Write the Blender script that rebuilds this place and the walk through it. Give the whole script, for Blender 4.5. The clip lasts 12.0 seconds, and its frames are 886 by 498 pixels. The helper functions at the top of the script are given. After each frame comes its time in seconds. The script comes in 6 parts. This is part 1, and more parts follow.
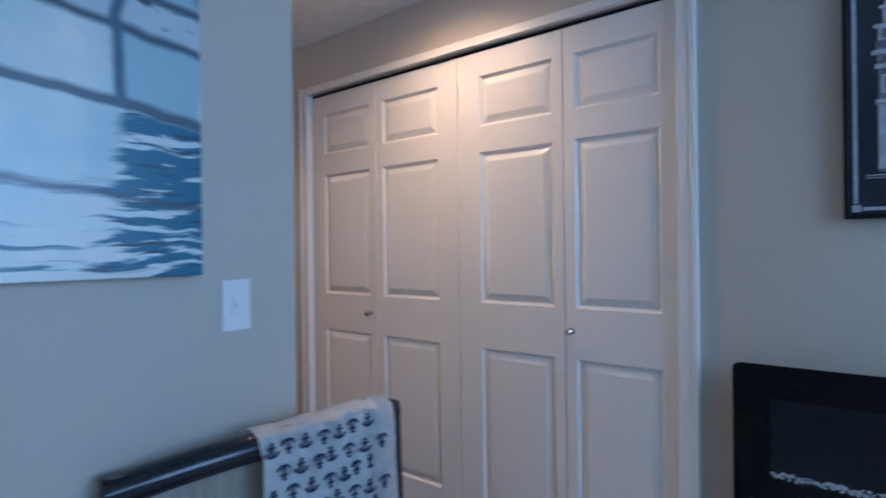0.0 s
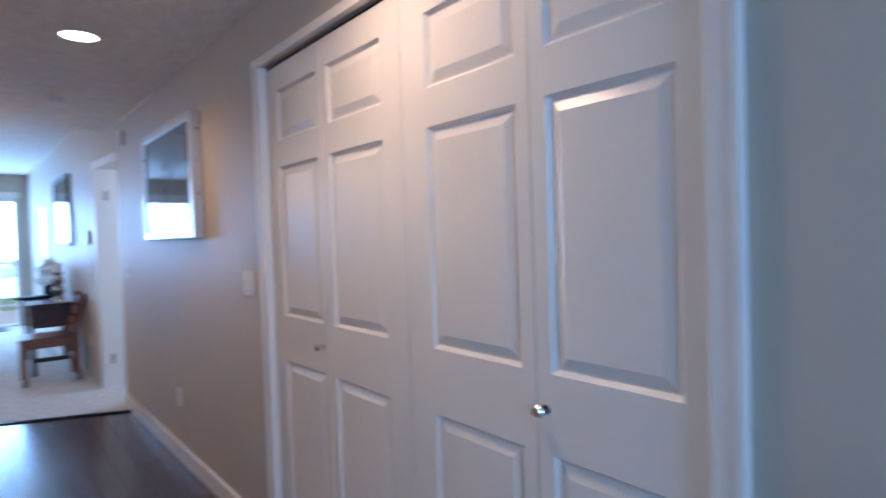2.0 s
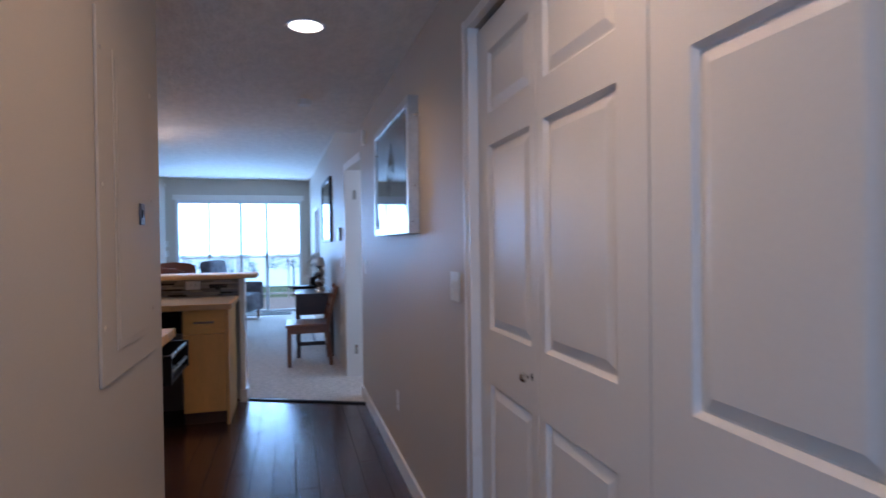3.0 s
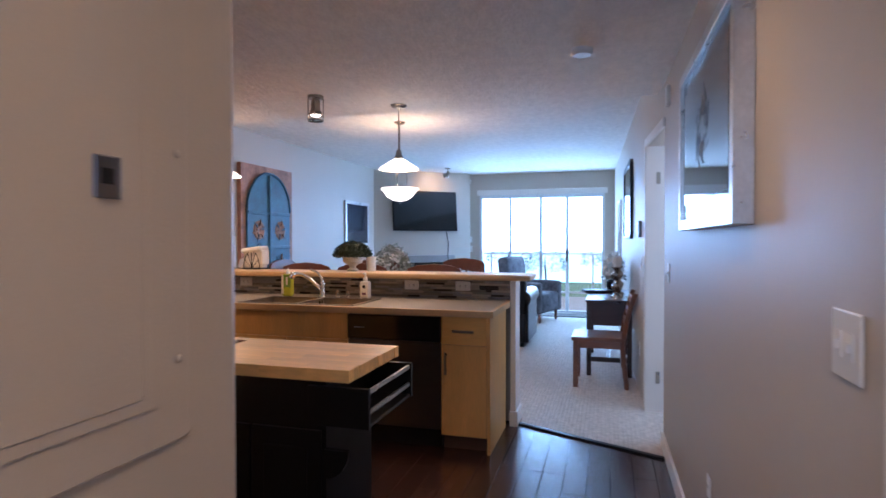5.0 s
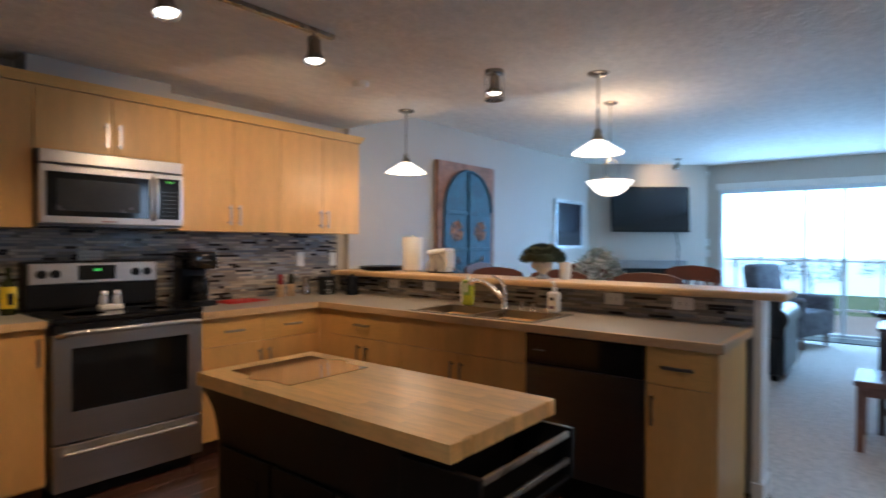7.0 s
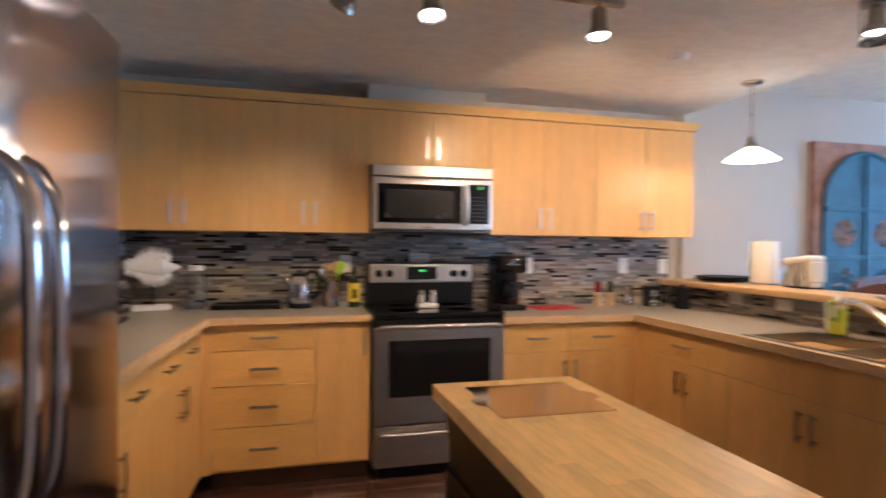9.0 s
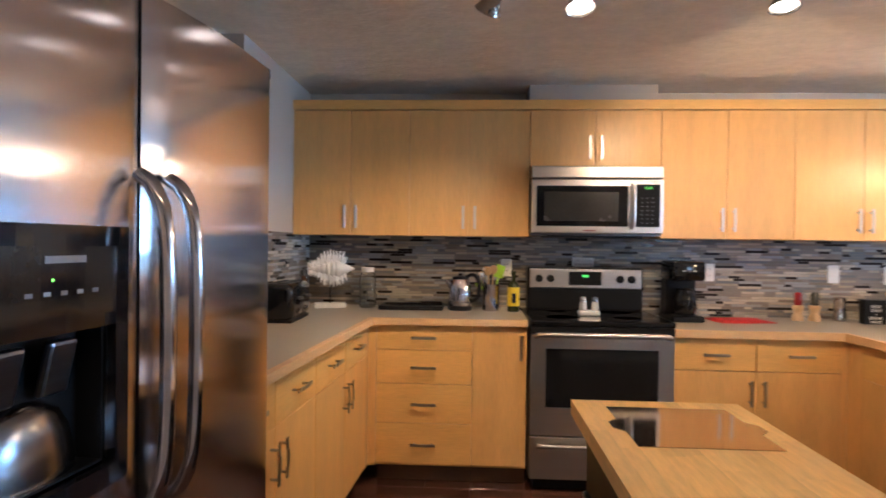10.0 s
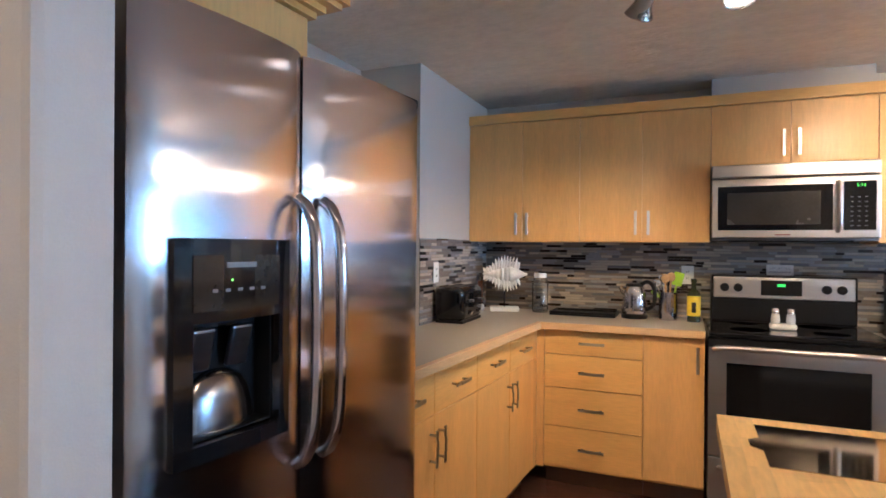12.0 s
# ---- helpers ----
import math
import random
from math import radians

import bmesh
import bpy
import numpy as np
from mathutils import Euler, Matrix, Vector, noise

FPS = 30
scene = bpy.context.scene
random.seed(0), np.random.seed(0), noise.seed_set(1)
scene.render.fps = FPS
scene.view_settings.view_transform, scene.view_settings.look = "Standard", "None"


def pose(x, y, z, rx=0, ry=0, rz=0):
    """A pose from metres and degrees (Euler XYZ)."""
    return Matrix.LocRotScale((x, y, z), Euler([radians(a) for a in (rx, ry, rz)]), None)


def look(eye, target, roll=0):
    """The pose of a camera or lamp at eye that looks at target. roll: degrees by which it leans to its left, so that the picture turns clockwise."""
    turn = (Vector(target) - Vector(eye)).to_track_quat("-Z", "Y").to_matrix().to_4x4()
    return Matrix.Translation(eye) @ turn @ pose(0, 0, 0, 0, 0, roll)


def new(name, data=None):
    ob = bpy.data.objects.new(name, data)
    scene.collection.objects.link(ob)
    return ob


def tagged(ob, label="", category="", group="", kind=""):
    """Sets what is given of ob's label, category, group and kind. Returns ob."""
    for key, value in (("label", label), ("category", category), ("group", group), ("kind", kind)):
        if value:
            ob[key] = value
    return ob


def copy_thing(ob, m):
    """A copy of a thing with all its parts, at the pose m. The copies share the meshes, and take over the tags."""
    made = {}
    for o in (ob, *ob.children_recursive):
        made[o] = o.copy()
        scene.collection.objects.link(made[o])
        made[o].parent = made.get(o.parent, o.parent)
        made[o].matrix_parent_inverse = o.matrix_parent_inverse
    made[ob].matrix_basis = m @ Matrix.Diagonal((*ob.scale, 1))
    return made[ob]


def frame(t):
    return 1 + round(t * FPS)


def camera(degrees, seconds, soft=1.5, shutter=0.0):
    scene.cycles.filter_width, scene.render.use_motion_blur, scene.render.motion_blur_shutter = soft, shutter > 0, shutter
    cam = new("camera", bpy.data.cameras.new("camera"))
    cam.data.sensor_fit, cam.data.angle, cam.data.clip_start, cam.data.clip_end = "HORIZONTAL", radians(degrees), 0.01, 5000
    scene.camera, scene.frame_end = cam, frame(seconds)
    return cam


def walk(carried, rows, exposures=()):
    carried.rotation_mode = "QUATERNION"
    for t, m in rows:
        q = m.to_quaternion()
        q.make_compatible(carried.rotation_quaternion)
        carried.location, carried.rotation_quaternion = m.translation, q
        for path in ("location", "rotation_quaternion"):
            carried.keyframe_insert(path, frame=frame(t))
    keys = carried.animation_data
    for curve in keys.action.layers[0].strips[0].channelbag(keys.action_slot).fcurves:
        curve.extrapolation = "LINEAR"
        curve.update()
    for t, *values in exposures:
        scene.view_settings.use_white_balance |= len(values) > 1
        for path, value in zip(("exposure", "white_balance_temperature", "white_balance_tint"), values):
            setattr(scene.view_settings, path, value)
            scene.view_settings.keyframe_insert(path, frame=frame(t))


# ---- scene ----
cam = camera(75.84, 12.0, 1.6, 0.6)
# seconds, eye in metres, then yaw, pitch and roll in degrees
ROWS = [
    (0.0, 0.094, 0.030, 1.259, 39.64, -0.03, 0.70),
    (0.5, 0.145, 0.202, 1.265, 37.09, 0.06, 0.60),
    (1.0, 0.160, 0.443, 1.287, 38.10, -0.32, 0.80),
    (1.5, 0.082, 0.711, 1.325, 40.70, -0.72, 0.90),
    (2.0, -0.024, 0.937, 1.355, 50.72, -1.58, 1.80),
    (2.5, -0.189, 1.114, 1.345, 66.47, -1.23, 1.40),
    (3.0, -0.462, 1.264, 1.330, 75.02, -0.72, 0.70),
    (3.5, -0.676, 1.351, 1.330, 84.35, -0.83, 0.50),
    (3.7, -0.760, 1.385, 1.328, 89.14, -0.83, 0.30),
    (5.3, -1.647, 1.497, 1.331, 107.73, -0.82, -0.02),
    (5.5, -1.738, 1.490, 1.332, 108.81, -0.78, -0.11),
    (6.0, -1.981, 1.424, 1.335, 112.26, -0.65, -0.03),
    (6.5, -2.163, 1.413, 1.321, 118.47, -0.62, -0.13),
    (7.0, -2.269, 1.409, 1.327, 128.69, -0.68, -0.32),
    (7.2, -2.306, 1.383, 1.326, 132.82, -0.64, -0.30),
    (8.8, -2.765, 1.316, 1.332, 159.57, -0.53, -0.64),
    (9.0, -2.786, 1.323, 1.332, 164.94, -0.55, -0.58),
    (9.5, -2.839, 1.286, 1.340, 175.91, -0.68, -0.81),
    (10.0, -2.929, 1.285, 1.345, 183.15, -0.55, -0.71),
    (10.5, -3.031, 1.329, 1.344, 190.87, -0.50, -0.63),
    (11.0, -3.125, 1.368, 1.343, 197.89, -0.43, -0.70),
    (11.5, -3.169, 1.399, 1.350, 202.11, -0.34, -0.68),
    (12.0, -3.137, 1.365, 1.353, 203.24, -0.20, -0.47),
]
walk(cam, [(t, pose(x, y, z, 90 + pitch, roll, yaw)) for t, x, y, z, yaw, pitch, roll in ROWS],
     [(t, stops, 5420 if t > 11 else 5850 if 5 < t < 8 else 5720, tint) for t, stops, tint in ((0.0, -0.38, 23), (1.5, -0.35, 28), (2.0, -0.30, 26), (2.5, -0.52, 23), (3.0, -0.92, 28), (3.5, -0.84, 33), (5.5, -0.38, 26), (6.0, -0.42, 21), (6.5, -0.60, 18), (7.0, -0.70, 17), (9.0, 0.08, 18), (10.5, 0.32, 16), (12.0, 0.52, 15))])

# ---------------- world, sun and lamps ----------------
world = bpy.data.worlds.new("sky")
scene.world = world
world.use_nodes = True
wn = world.node_tree
sky = wn.nodes.new("ShaderNodeTexSky")
sky.sky_type, sky.sun_disc, sky.sun_elevation, sky.sun_rotation = "NISHITA", False, radians(42), radians(60)
wn.links.new(sky.outputs[0], wn.nodes["Background"].inputs[0])
wn.nodes["Background"].inputs[1].default_value = 0.12
sun_data = bpy.data.lights.new("sun", "SUN")
sun_data.energy, sun_data.angle, sun_data.color = 4.5, radians(0.6), (1, 0.95, 0.88)
sun = new("sun", sun_data)
sun.matrix_world = look((-21, 30, 32), (-20, 0, 0))

WARM = (1.0, 0.70, 0.375)
DAY = (0.31, 0.63, 1.0)


def lamp(name, kind, m, energy, color, size=0.1, size_y=None, angle=90, blend=0.6):
    d = bpy.data.lights.new(name, kind)
    d.energy, d.color = energy, color
    if kind == "AREA":
        d.size = size
        if size_y:
            d.shape, d.size_y = "RECTANGLE", size_y
    else:
        d.shadow_soft_size = size
    if kind == "SPOT":
        d.spot_size, d.spot_blend = radians(angle), blend
    ob = new(name, d)
    ob.matrix_world = m
    return ob


# daylight through the glass doors of the living room and the windows of the den
lamp("daylight_living", "AREA", look((-12.34, 0.33, 1.62), (-8.0, 0.33, 0.55)), 215, DAY, 2.25, 1.02)
lamp("daylight_den", "AREA", look((2.55, 0.55, 1.5), (-1, 0.3, 0.75)), 90, DAY, 2.3, 1.7)
lamp("daylight_bedroom", "AREA", look((-5.7, 3.15, 1.5), (-5.7, 1.5, 1.2)), 40, (0.55, 0.78, 1.0), 1.0, 1.2)
lamp("recessed_light", "SPOT", look((-3.165, 1.345, 2.30), (-3.165, 1.345, 0)), 32, WARM, 0.06, angle=140, blend=1)
lamp("recessed_light", "SPOT", look((-1.35, 1.50, 2.31), (-1.35, 1.50, 0)), 47, WARM, 0.07, angle=165, blend=1)
for px, py in ((-5.56, -1.53), (-5.5, 0.03)):
    lamp("pendant_bulb", "POINT", pose(px, py, 1.845), 11, WARM, 0.05)
lamp("bowl_bulb", "POINT", pose(-7.2, -0.58, 2.12), 20, WARM, 0.12)
for px, py, tx, ty, watts in ((-4.0, -0.84, -4.7, -2.2, 70), (-3.29, -0.72, -3.3, -0.5, 26), (-3.0, -0.85, -2.5, -1.9, 82), (-5.07, -0.44, -5.05, -0.4, 36)):
    lamp("spot_bulb", "SPOT", look((px, py, 2.14), (tx, ty, 1.15 if tx < -4 else 0.3)), watts, WARM, 0.04, angle=120 if tx < -4 else 100, blend=1)
lamp("spot_bulb", "SPOT", look((-11.0, -1.2, 2.42), (-11.8, -1.75, 2.2)), 30, WARM, 0.03, angle=100, blend=1)

# ---------------- materials ----------------


def mat(name, color, rough=0.5, metal=0.0, var=0.08, scale=6.0, fine=80.0, bump=0.0, stretch=(1, 1, 1), color2=None, spec=0.5, rvar=0.1, coat=0.0, emit=0.0, per=0.0):
    """A surface with broad and fine variation of colour, gloss and relief; per: how much each piece differs."""
    m = bpy.data.materials.new(name)
    m.use_nodes = True
    n, l = m.node_tree.nodes, m.node_tree.links
    b = n["Principled BSDF"]
    tc = n.new("ShaderNodeTexCoord")
    mp = n.new("ShaderNodeMapping")
    mp.inputs["Scale"].default_value = stretch
    l.new(tc.outputs["Object"], mp.inputs[0])
    big, small = n.new("ShaderNodeTexNoise"), n.new("ShaderNodeTexNoise")
    big.inputs["Scale"].default_value, small.inputs["Scale"].default_value = scale, fine
    big.inputs["Detail"].default_value, small.inputs["Detail"].default_value = 5, 3
    l.new(mp.outputs[0], big.inputs[0])
    l.new(mp.outputs[0], small.inputs[0])
    add = n.new("ShaderNodeMix")
    add.data_type = "FLOAT"
    add.inputs[0].default_value = 0.4
    l.new(big.outputs[0], add.inputs[2])
    l.new(small.outputs[0], add.inputs[3])
    ramp = n.new("ShaderNodeValToRGB")
    lo = color2 or [c * (1 - 2 * var) for c in color]
    hi = color if color2 else [min(1, c * (1 + 2 * var)) for c in color]
    ramp.color_ramp.elements[0].color, ramp.color_ramp.elements[1].color = (*lo, 1), (*hi, 1)
    ramp.color_ramp.elements[0].position, ramp.color_ramp.elements[1].position = 0.3, 0.7
    l.new(add.outputs[0], ramp.inputs[0])
    out = ramp.outputs[0]
    if per:
        info, hsv, mr = n.new("ShaderNodeObjectInfo"), n.new("ShaderNodeHueSaturation"), n.new("ShaderNodeMapRange")
        mr.inputs[3].default_value, mr.inputs[4].default_value = 1 - per, 1 + per
        l.new(info.outputs["Random"], mr.inputs[0])
        l.new(mr.outputs[0], hsv.inputs["Value"])
        l.new(out, hsv.inputs["Color"])
        out = hsv.outputs[0]
    l.new(out, b.inputs["Base Color"])
    r = n.new("ShaderNodeMapRange")
    r.inputs[3].default_value, r.inputs[4].default_value = max(0.02, rough - rvar), min(1, rough + rvar)
    l.new(big.outputs[0], r.inputs[0])
    l.new(r.outputs[0], b.inputs["Roughness"])
    b.inputs["Metallic"].default_value = metal
    b.inputs["Specular IOR Level"].default_value = spec
    b.inputs["Coat Weight"].default_value = coat
    if bump:
        bp = n.new("ShaderNodeBump")
        bp.inputs["Strength"].default_value, bp.inputs["Distance"].default_value = bump, 0.01
        l.new(add.outputs[0], bp.inputs["Height"])
        l.new(bp.outputs[0], b.inputs["Normal"])
    if emit:
        b.inputs["Emission Color"].default_value = (*color, 1)
        b.inputs["Emission Strength"].default_value = emit
    return m


def glass(name, color=(1, 1, 1), rough=0.0):
    m = bpy.data.materials.new(name)
    m.use_nodes = True
    b = m.node_tree.nodes["Principled BSDF"]
    b.inputs["Base Color"].default_value = (*color, 1)
    b.inputs["Roughness"].default_value = rough
    b.inputs["Transmission Weight"].default_value = 1.0
    b.inputs["IOR"].default_value = 1.45
    return m


WALL = mat("wall_paint", (0.54, 0.475, 0.40), 0.55, var=0.02, scale=2, fine=220, bump=0.12)
CEIL = mat("ceiling_texture", (0.85, 0.80, 0.73), 0.85, var=0.05, scale=9, fine=30, bump=0.95, stretch=(1, 1.7, 1))
WHITE = mat("white_paint", (0.80, 0.76, 0.71), 0.32, var=0.015, scale=3, fine=120, bump=0.03)
PLASTIC = mat("white_plastic", (0.8, 0.79, 0.76), 0.3, var=0.01)
MAPLE = mat("maple", (0.73, 0.415, 0.14), 0.34, var=0.07, scale=3.0, fine=26, bump=0.02, stretch=(3.5, 3.5, 0.5), per=0.05)
MAPLE_H = mat("maple_drawer", (0.75, 0.43, 0.13), 0.34, var=0.07, scale=3.0, fine=26, bump=0.02, stretch=(0.6, 0.6, 4.5), per=0.05)
EDGE = mat("maple_edge", (0.66, 0.43, 0.22), 0.4, var=0.08, scale=4, fine=30, stretch=(0.7, 0.7, 5))
TOP = mat("laminate", (0.36, 0.32, 0.27), 0.34, var=0.06, scale=30, fine=300)
BUTCHER = mat("butcher_block", (0.84, 0.525, 0.195), 0.38, var=0.09, scale=4, fine=16, stretch=(5, 0.9, 4), per=0.11)
BLACK = mat("black_paint", (0.008, 0.008, 0.009), 0.42, var=0.1, scale=5, spec=0.22)
GLOSS = mat("black_gloss", (0.008, 0.008, 0.009), 0.08, var=0.1, scale=5, rvar=0.03)


def steel(name, color, rough):
    """Brushed steel: fine lines along the brushing and very faint waves in the sheet."""
    m = mat(name, color, rough, 1.0, var=0.025, scale=1.5, fine=14, stretch=(0.6, 0.6, 45), rvar=0.03)
    n, l = m.node_tree.nodes, m.node_tree.links
    tc, mp, nz, bp = n.new("ShaderNodeTexCoord"), n.new("ShaderNodeMapping"), n.new("ShaderNodeTexNoise"), n.new("ShaderNodeBump")
    mp.inputs["Scale"].default_value = (0.35, 0.35, 5.0)
    nz.inputs["Scale"].default_value, nz.inputs["Detail"].default_value = 1.8, 0.5
    bp.inputs["Strength"].default_value, bp.inputs["Distance"].default_value = 0.14, 0.012
    l.new(tc.outputs["Object"], mp.inputs[0]), l.new(mp.outputs[0], nz.inputs[0]), l.new(nz.outputs[0], bp.inputs["Height"])
    l.new(bp.outputs[0], n["Principled BSDF"].inputs["Normal"])
    n["Principled BSDF"].inputs["Anisotropic"].default_value = 1.0
    n["Principled BSDF"].inputs["Anisotropic Rotation"].default_value = 0.0
    return m


STEEL = steel("brushed_steel", (0.53, 0.49, 0.49), 0.15)
SATIN = mat("satin_steel", (0.60, 0.57, 0.54), 0.34, 1.0, var=0.03, scale=2, fine=14, stretch=(0.6, 0.6, 45), rvar=0.03)
MSTEEL = mat("satin_appliance_steel", (0.62, 0.58, 0.54), 0.33, 1.0, var=0.02, scale=2, fine=14, stretch=(0.6, 0.6, 30), rvar=0.02)
DSTEEL = mat("dark_steel", (0.16, 0.16, 0.17), 0.32, 1.0, var=0.05, scale=3, stretch=(1, 1, 40))
CHROME = mat("chrome", (0.80, 0.79, 0.77), 0.12, 1.0, var=0.02, rvar=0.04)
NICKEL = mat("nickel", (0.36, 0.32, 0.27), 0.28, 1.0, var=0.03)
WOODFLOOR = mat("dark_floor_wood", (0.058, 0.026, 0.019), 0.20, var=0.2, scale=2.2, fine=40, bump=0.08, stretch=(0.8, 9, 1), per=0.22)
CARPET = mat("carpet", (0.60, 0.55, 0.50), 0.95, var=0.13, scale=24, fine=150, bump=1.0)
cn, cl = CARPET.node_tree.nodes, CARPET.node_tree.links
ctc = cn.new("ShaderNodeTexCoord")
waves = []
for axis, sc in (("X", 16.0), ("Y", 11.0)):
    wv = cn.new("ShaderNodeTexWave")
    wv.bands_direction = axis
    wv.inputs["Scale"].default_value, wv.inputs["Distortion"].default_value, wv.inputs["Detail Scale"].default_value = sc, 0.8, 3.0
    cl.new(ctc.outputs["Object"], wv.inputs[0])
    waves.append(wv)
cm_ = cn.new("ShaderNodeMath")
cm_.operation = "MULTIPLY"
cl.new(waves[0].outputs["Fac"], cm_.inputs[0]), cl.new(waves[1].outputs["Fac"], cm_.inputs[1])
cb = cn.new("ShaderNodeBump")
cb.inputs["Strength"].default_value, cb.inputs["Distance"].default_value = 0.5, 0.010
cl.new(cm_.outputs[0], cb.inputs["Height"])
cl.new(cb.outputs[0], cn["Principled BSDF"].inputs["Normal"])
# toe kick brown, darkened: the shade below the cabinet fronts is in the colour
SHADED_KICK = mat("toe_kick", (0.10, 0.05, 0.028), 0.5, var=0.12, scale=5, stretch=(0.6, 0.6, 5))
RECESS = mat("dark_gap", (0.02, 0.018, 0.016), 0.8)

# ---------------- helpers ----------------


def bxm(bm, x0, x1, y0, y1, z0, z1):
    m = Matrix.LocRotScale(((x0 + x1) / 2, (y0 + y1) / 2, (z0 + z1) / 2), None, (abs(x1 - x0), abs(y1 - y0), abs(z1 - z0)))
    return bmesh.ops.create_cube(bm, size=1, matrix=m)["verts"]


def boxes(*dims, bevel=0.0, seg=2):
    bm = bmesh.new()
    for d in dims:
        bxm(bm, *d)
    if bevel:
        bmesh.ops.bevel(bm, geom=list(bm.edges), offset=bevel, segments=seg, affect="EDGES", profile=0.5)
    return bm


def part(name, bm, material, parent=None, label="", smooth=False, at=None):
    me = bpy.data.meshes.new(name)
    bmesh.ops.recalc_face_normals(bm, faces=bm.faces)
    if smooth:
        for f in bm.faces:
            f.smooth = True
    bm.to_mesh(me)
    bm.free()
    for k in (material if isinstance(material, (list, tuple)) else (material,)):
        me.materials.append(k)
    if smooth:
        me.set_sharp_from_angle(angle=radians(40))
    ob = new(name, me)
    ob.parent = parent
    if at is not None:
        ob.matrix_basis = at
    if label:
        ob["label"] = label
    return ob


def thing(name, m, label, category, group=""):
    ob = new(name)
    ob.empty_display_size = 0.05
    ob.matrix_basis = m
    return tagged(ob, label, category, group)


def structure(name, bm, material, label="", smooth=False):
    return tagged(part(name, bm, material, None, label, smooth), category=name.split("_")[0], kind="structure")


def lathe(profile, n=28, axis=None):
    bm = bmesh.new()
    rings = []
    for r, z in profile:
        rings.append([bm.verts.new((r * math.cos(2 * math.pi * k / n), r * math.sin(2 * math.pi * k / n), z)) for k in range(n)])
    for a, b in zip(rings, rings[1:]):
        for k in range(n):
            bm.faces.new((a[k], a[(k + 1) % n], b[(k + 1) % n], b[k]))
    if profile[0][0] > 1e-5:
        bm.faces.new(rings[0][::-1])
    if profile[-1][0] > 1e-5:
        bm.faces.new(rings[-1])
    bmesh.ops.remove_doubles(bm, verts=bm.verts, dist=1e-5)
    if axis:
        bmesh.ops.transform(bm, matrix=axis, verts=bm.verts)
    return bm


def tube(points, r, n=10, bm=None, flat=1.0):
    """A rod along a line of points; r: one radius or one for each point."""
    bm = bm or bmesh.new()
    pts = [Vector(p) for p in points]
    rs = r if isinstance(r, (list, tuple)) else [r] * len(pts)
    rings, side = [], None
    for i, p in enumerate(pts):
        d = (pts[min(i + 1, len(pts) - 1)] - pts[max(i - 1, 0)]).normalized()
        if side is None:
            side = d.orthogonal().normalized()
        side = (side - d * side.dot(d)).normalized()
        up = d.cross(side)
        rings.append([bm.verts.new(p + rs[i] * (math.cos(a) * side + flat * math.sin(a) * up)) for a in [2 * math.pi * k / n for k in range(n)]])
    for a, b in zip(rings, rings[1:]):
        for k in range(n):
            bm.faces.new((a[k], a[(k + 1) % n], b[(k + 1) % n], b[k]))
    bm.faces.new(rings[0][::-1])
    bm.faces.new(rings[-1])
    return bm


def curve(points, steps=6):
    """Catmull-Rom points through the given ones."""
    p = [Vector(q) for q in points]
    p = [p[0] * 2 - p[1]] + p + [p[-1] * 2 - p[-2]]
    out = []
    for i in range(1, len(p) - 2):
        for k in range(steps):
            t = k / steps
            out.append(0.5 * (2 * p[i] + (p[i + 1] - p[i - 1]) * t + (2 * p[i - 1] - 5 * p[i] + 4 * p[i + 1] - p[i + 2]) * t * t + (3 * p[i] - p[i - 1] - 3 * p[i + 1] + p[i + 2]) * t ** 3))
    return out + [p[-2]]


def prism(outline, z0, z1, bevel=0.0):
    bm = bmesh.new()
    a, b = [bm.verts.new((x, y, z0)) for x, y in outline], [bm.verts.new((x, y, z1)) for x, y in outline]
    bm.faces.new(a[::-1]), bm.faces.new(b)
    for k in range(len(a)):
        bm.faces.new((a[k], a[(k + 1) % len(a)], b[(k + 1) % len(a)], b[k]))
    if bevel:
        bmesh.ops.bevel(bm, geom=list(bm.edges), offset=bevel, segments=2, affect="EDGES", profile=0.5)
    return bm


def moved(bm, m):
    bmesh.ops.transform(bm, matrix=m, verts=bm.verts)
    return bm


def lettering(text, size, m, material, parent, name="lettering"):
    c = bpy.data.curves.new(name, "FONT")
    c.body, c.size, c.align_x, c.extrude = text, size, "CENTER", 0.0006
    tmp = new(name, c)
    me = bpy.data.meshes.new_from_object(tmp.evaluated_get(bpy.context.evaluated_depsgraph_get()))
    bpy.data.objects.remove(tmp)
    me.materials.append(material)
    ob = new(name, me)
    ob.parent, ob.matrix_basis = parent, m
    return ob


# ---------------- setting ----------------
HY, KC, LC = 1.88, 2.335, 2.58
CL, CR = -2.345, -0.466
HALL_SKEW = 0.0086
hall_y = lambda x: HY - HALL_SKEW * max(0.0, -2.4 - x)
living_y = lambda x: 1.795 - 0.02605 * (-6.15 - x)
LIVING_TURN = 1.49
wall_n = boxes((CL, CR, HY, 2.02, 2.07, 2.34), (CR, 2.7, HY, 2.02, 0, 2.34))
for outline, z0, z1 in (([(CL, HY), (CL, 2.02), (-5.40, 2.02), (-5.40, hall_y(-5.40)), (-2.4, HY)], 0, 2.34), ([(-5.40, hall_y(-5.40)), (-5.40, 2.02), (-6.15, 2.02), (-6.15, living_y(-6.15))], 2.05, 2.7)):
    seg = prism(outline, z0, z1)
    tmp = bpy.data.meshes.new("tmp")
    seg.to_mesh(tmp)
    seg.free()
    wall_n.from_mesh(tmp)
    bpy.data.meshes.remove(tmp)
structure("wall_north", wall_n, WALL, "painted wall with closet and doorway")
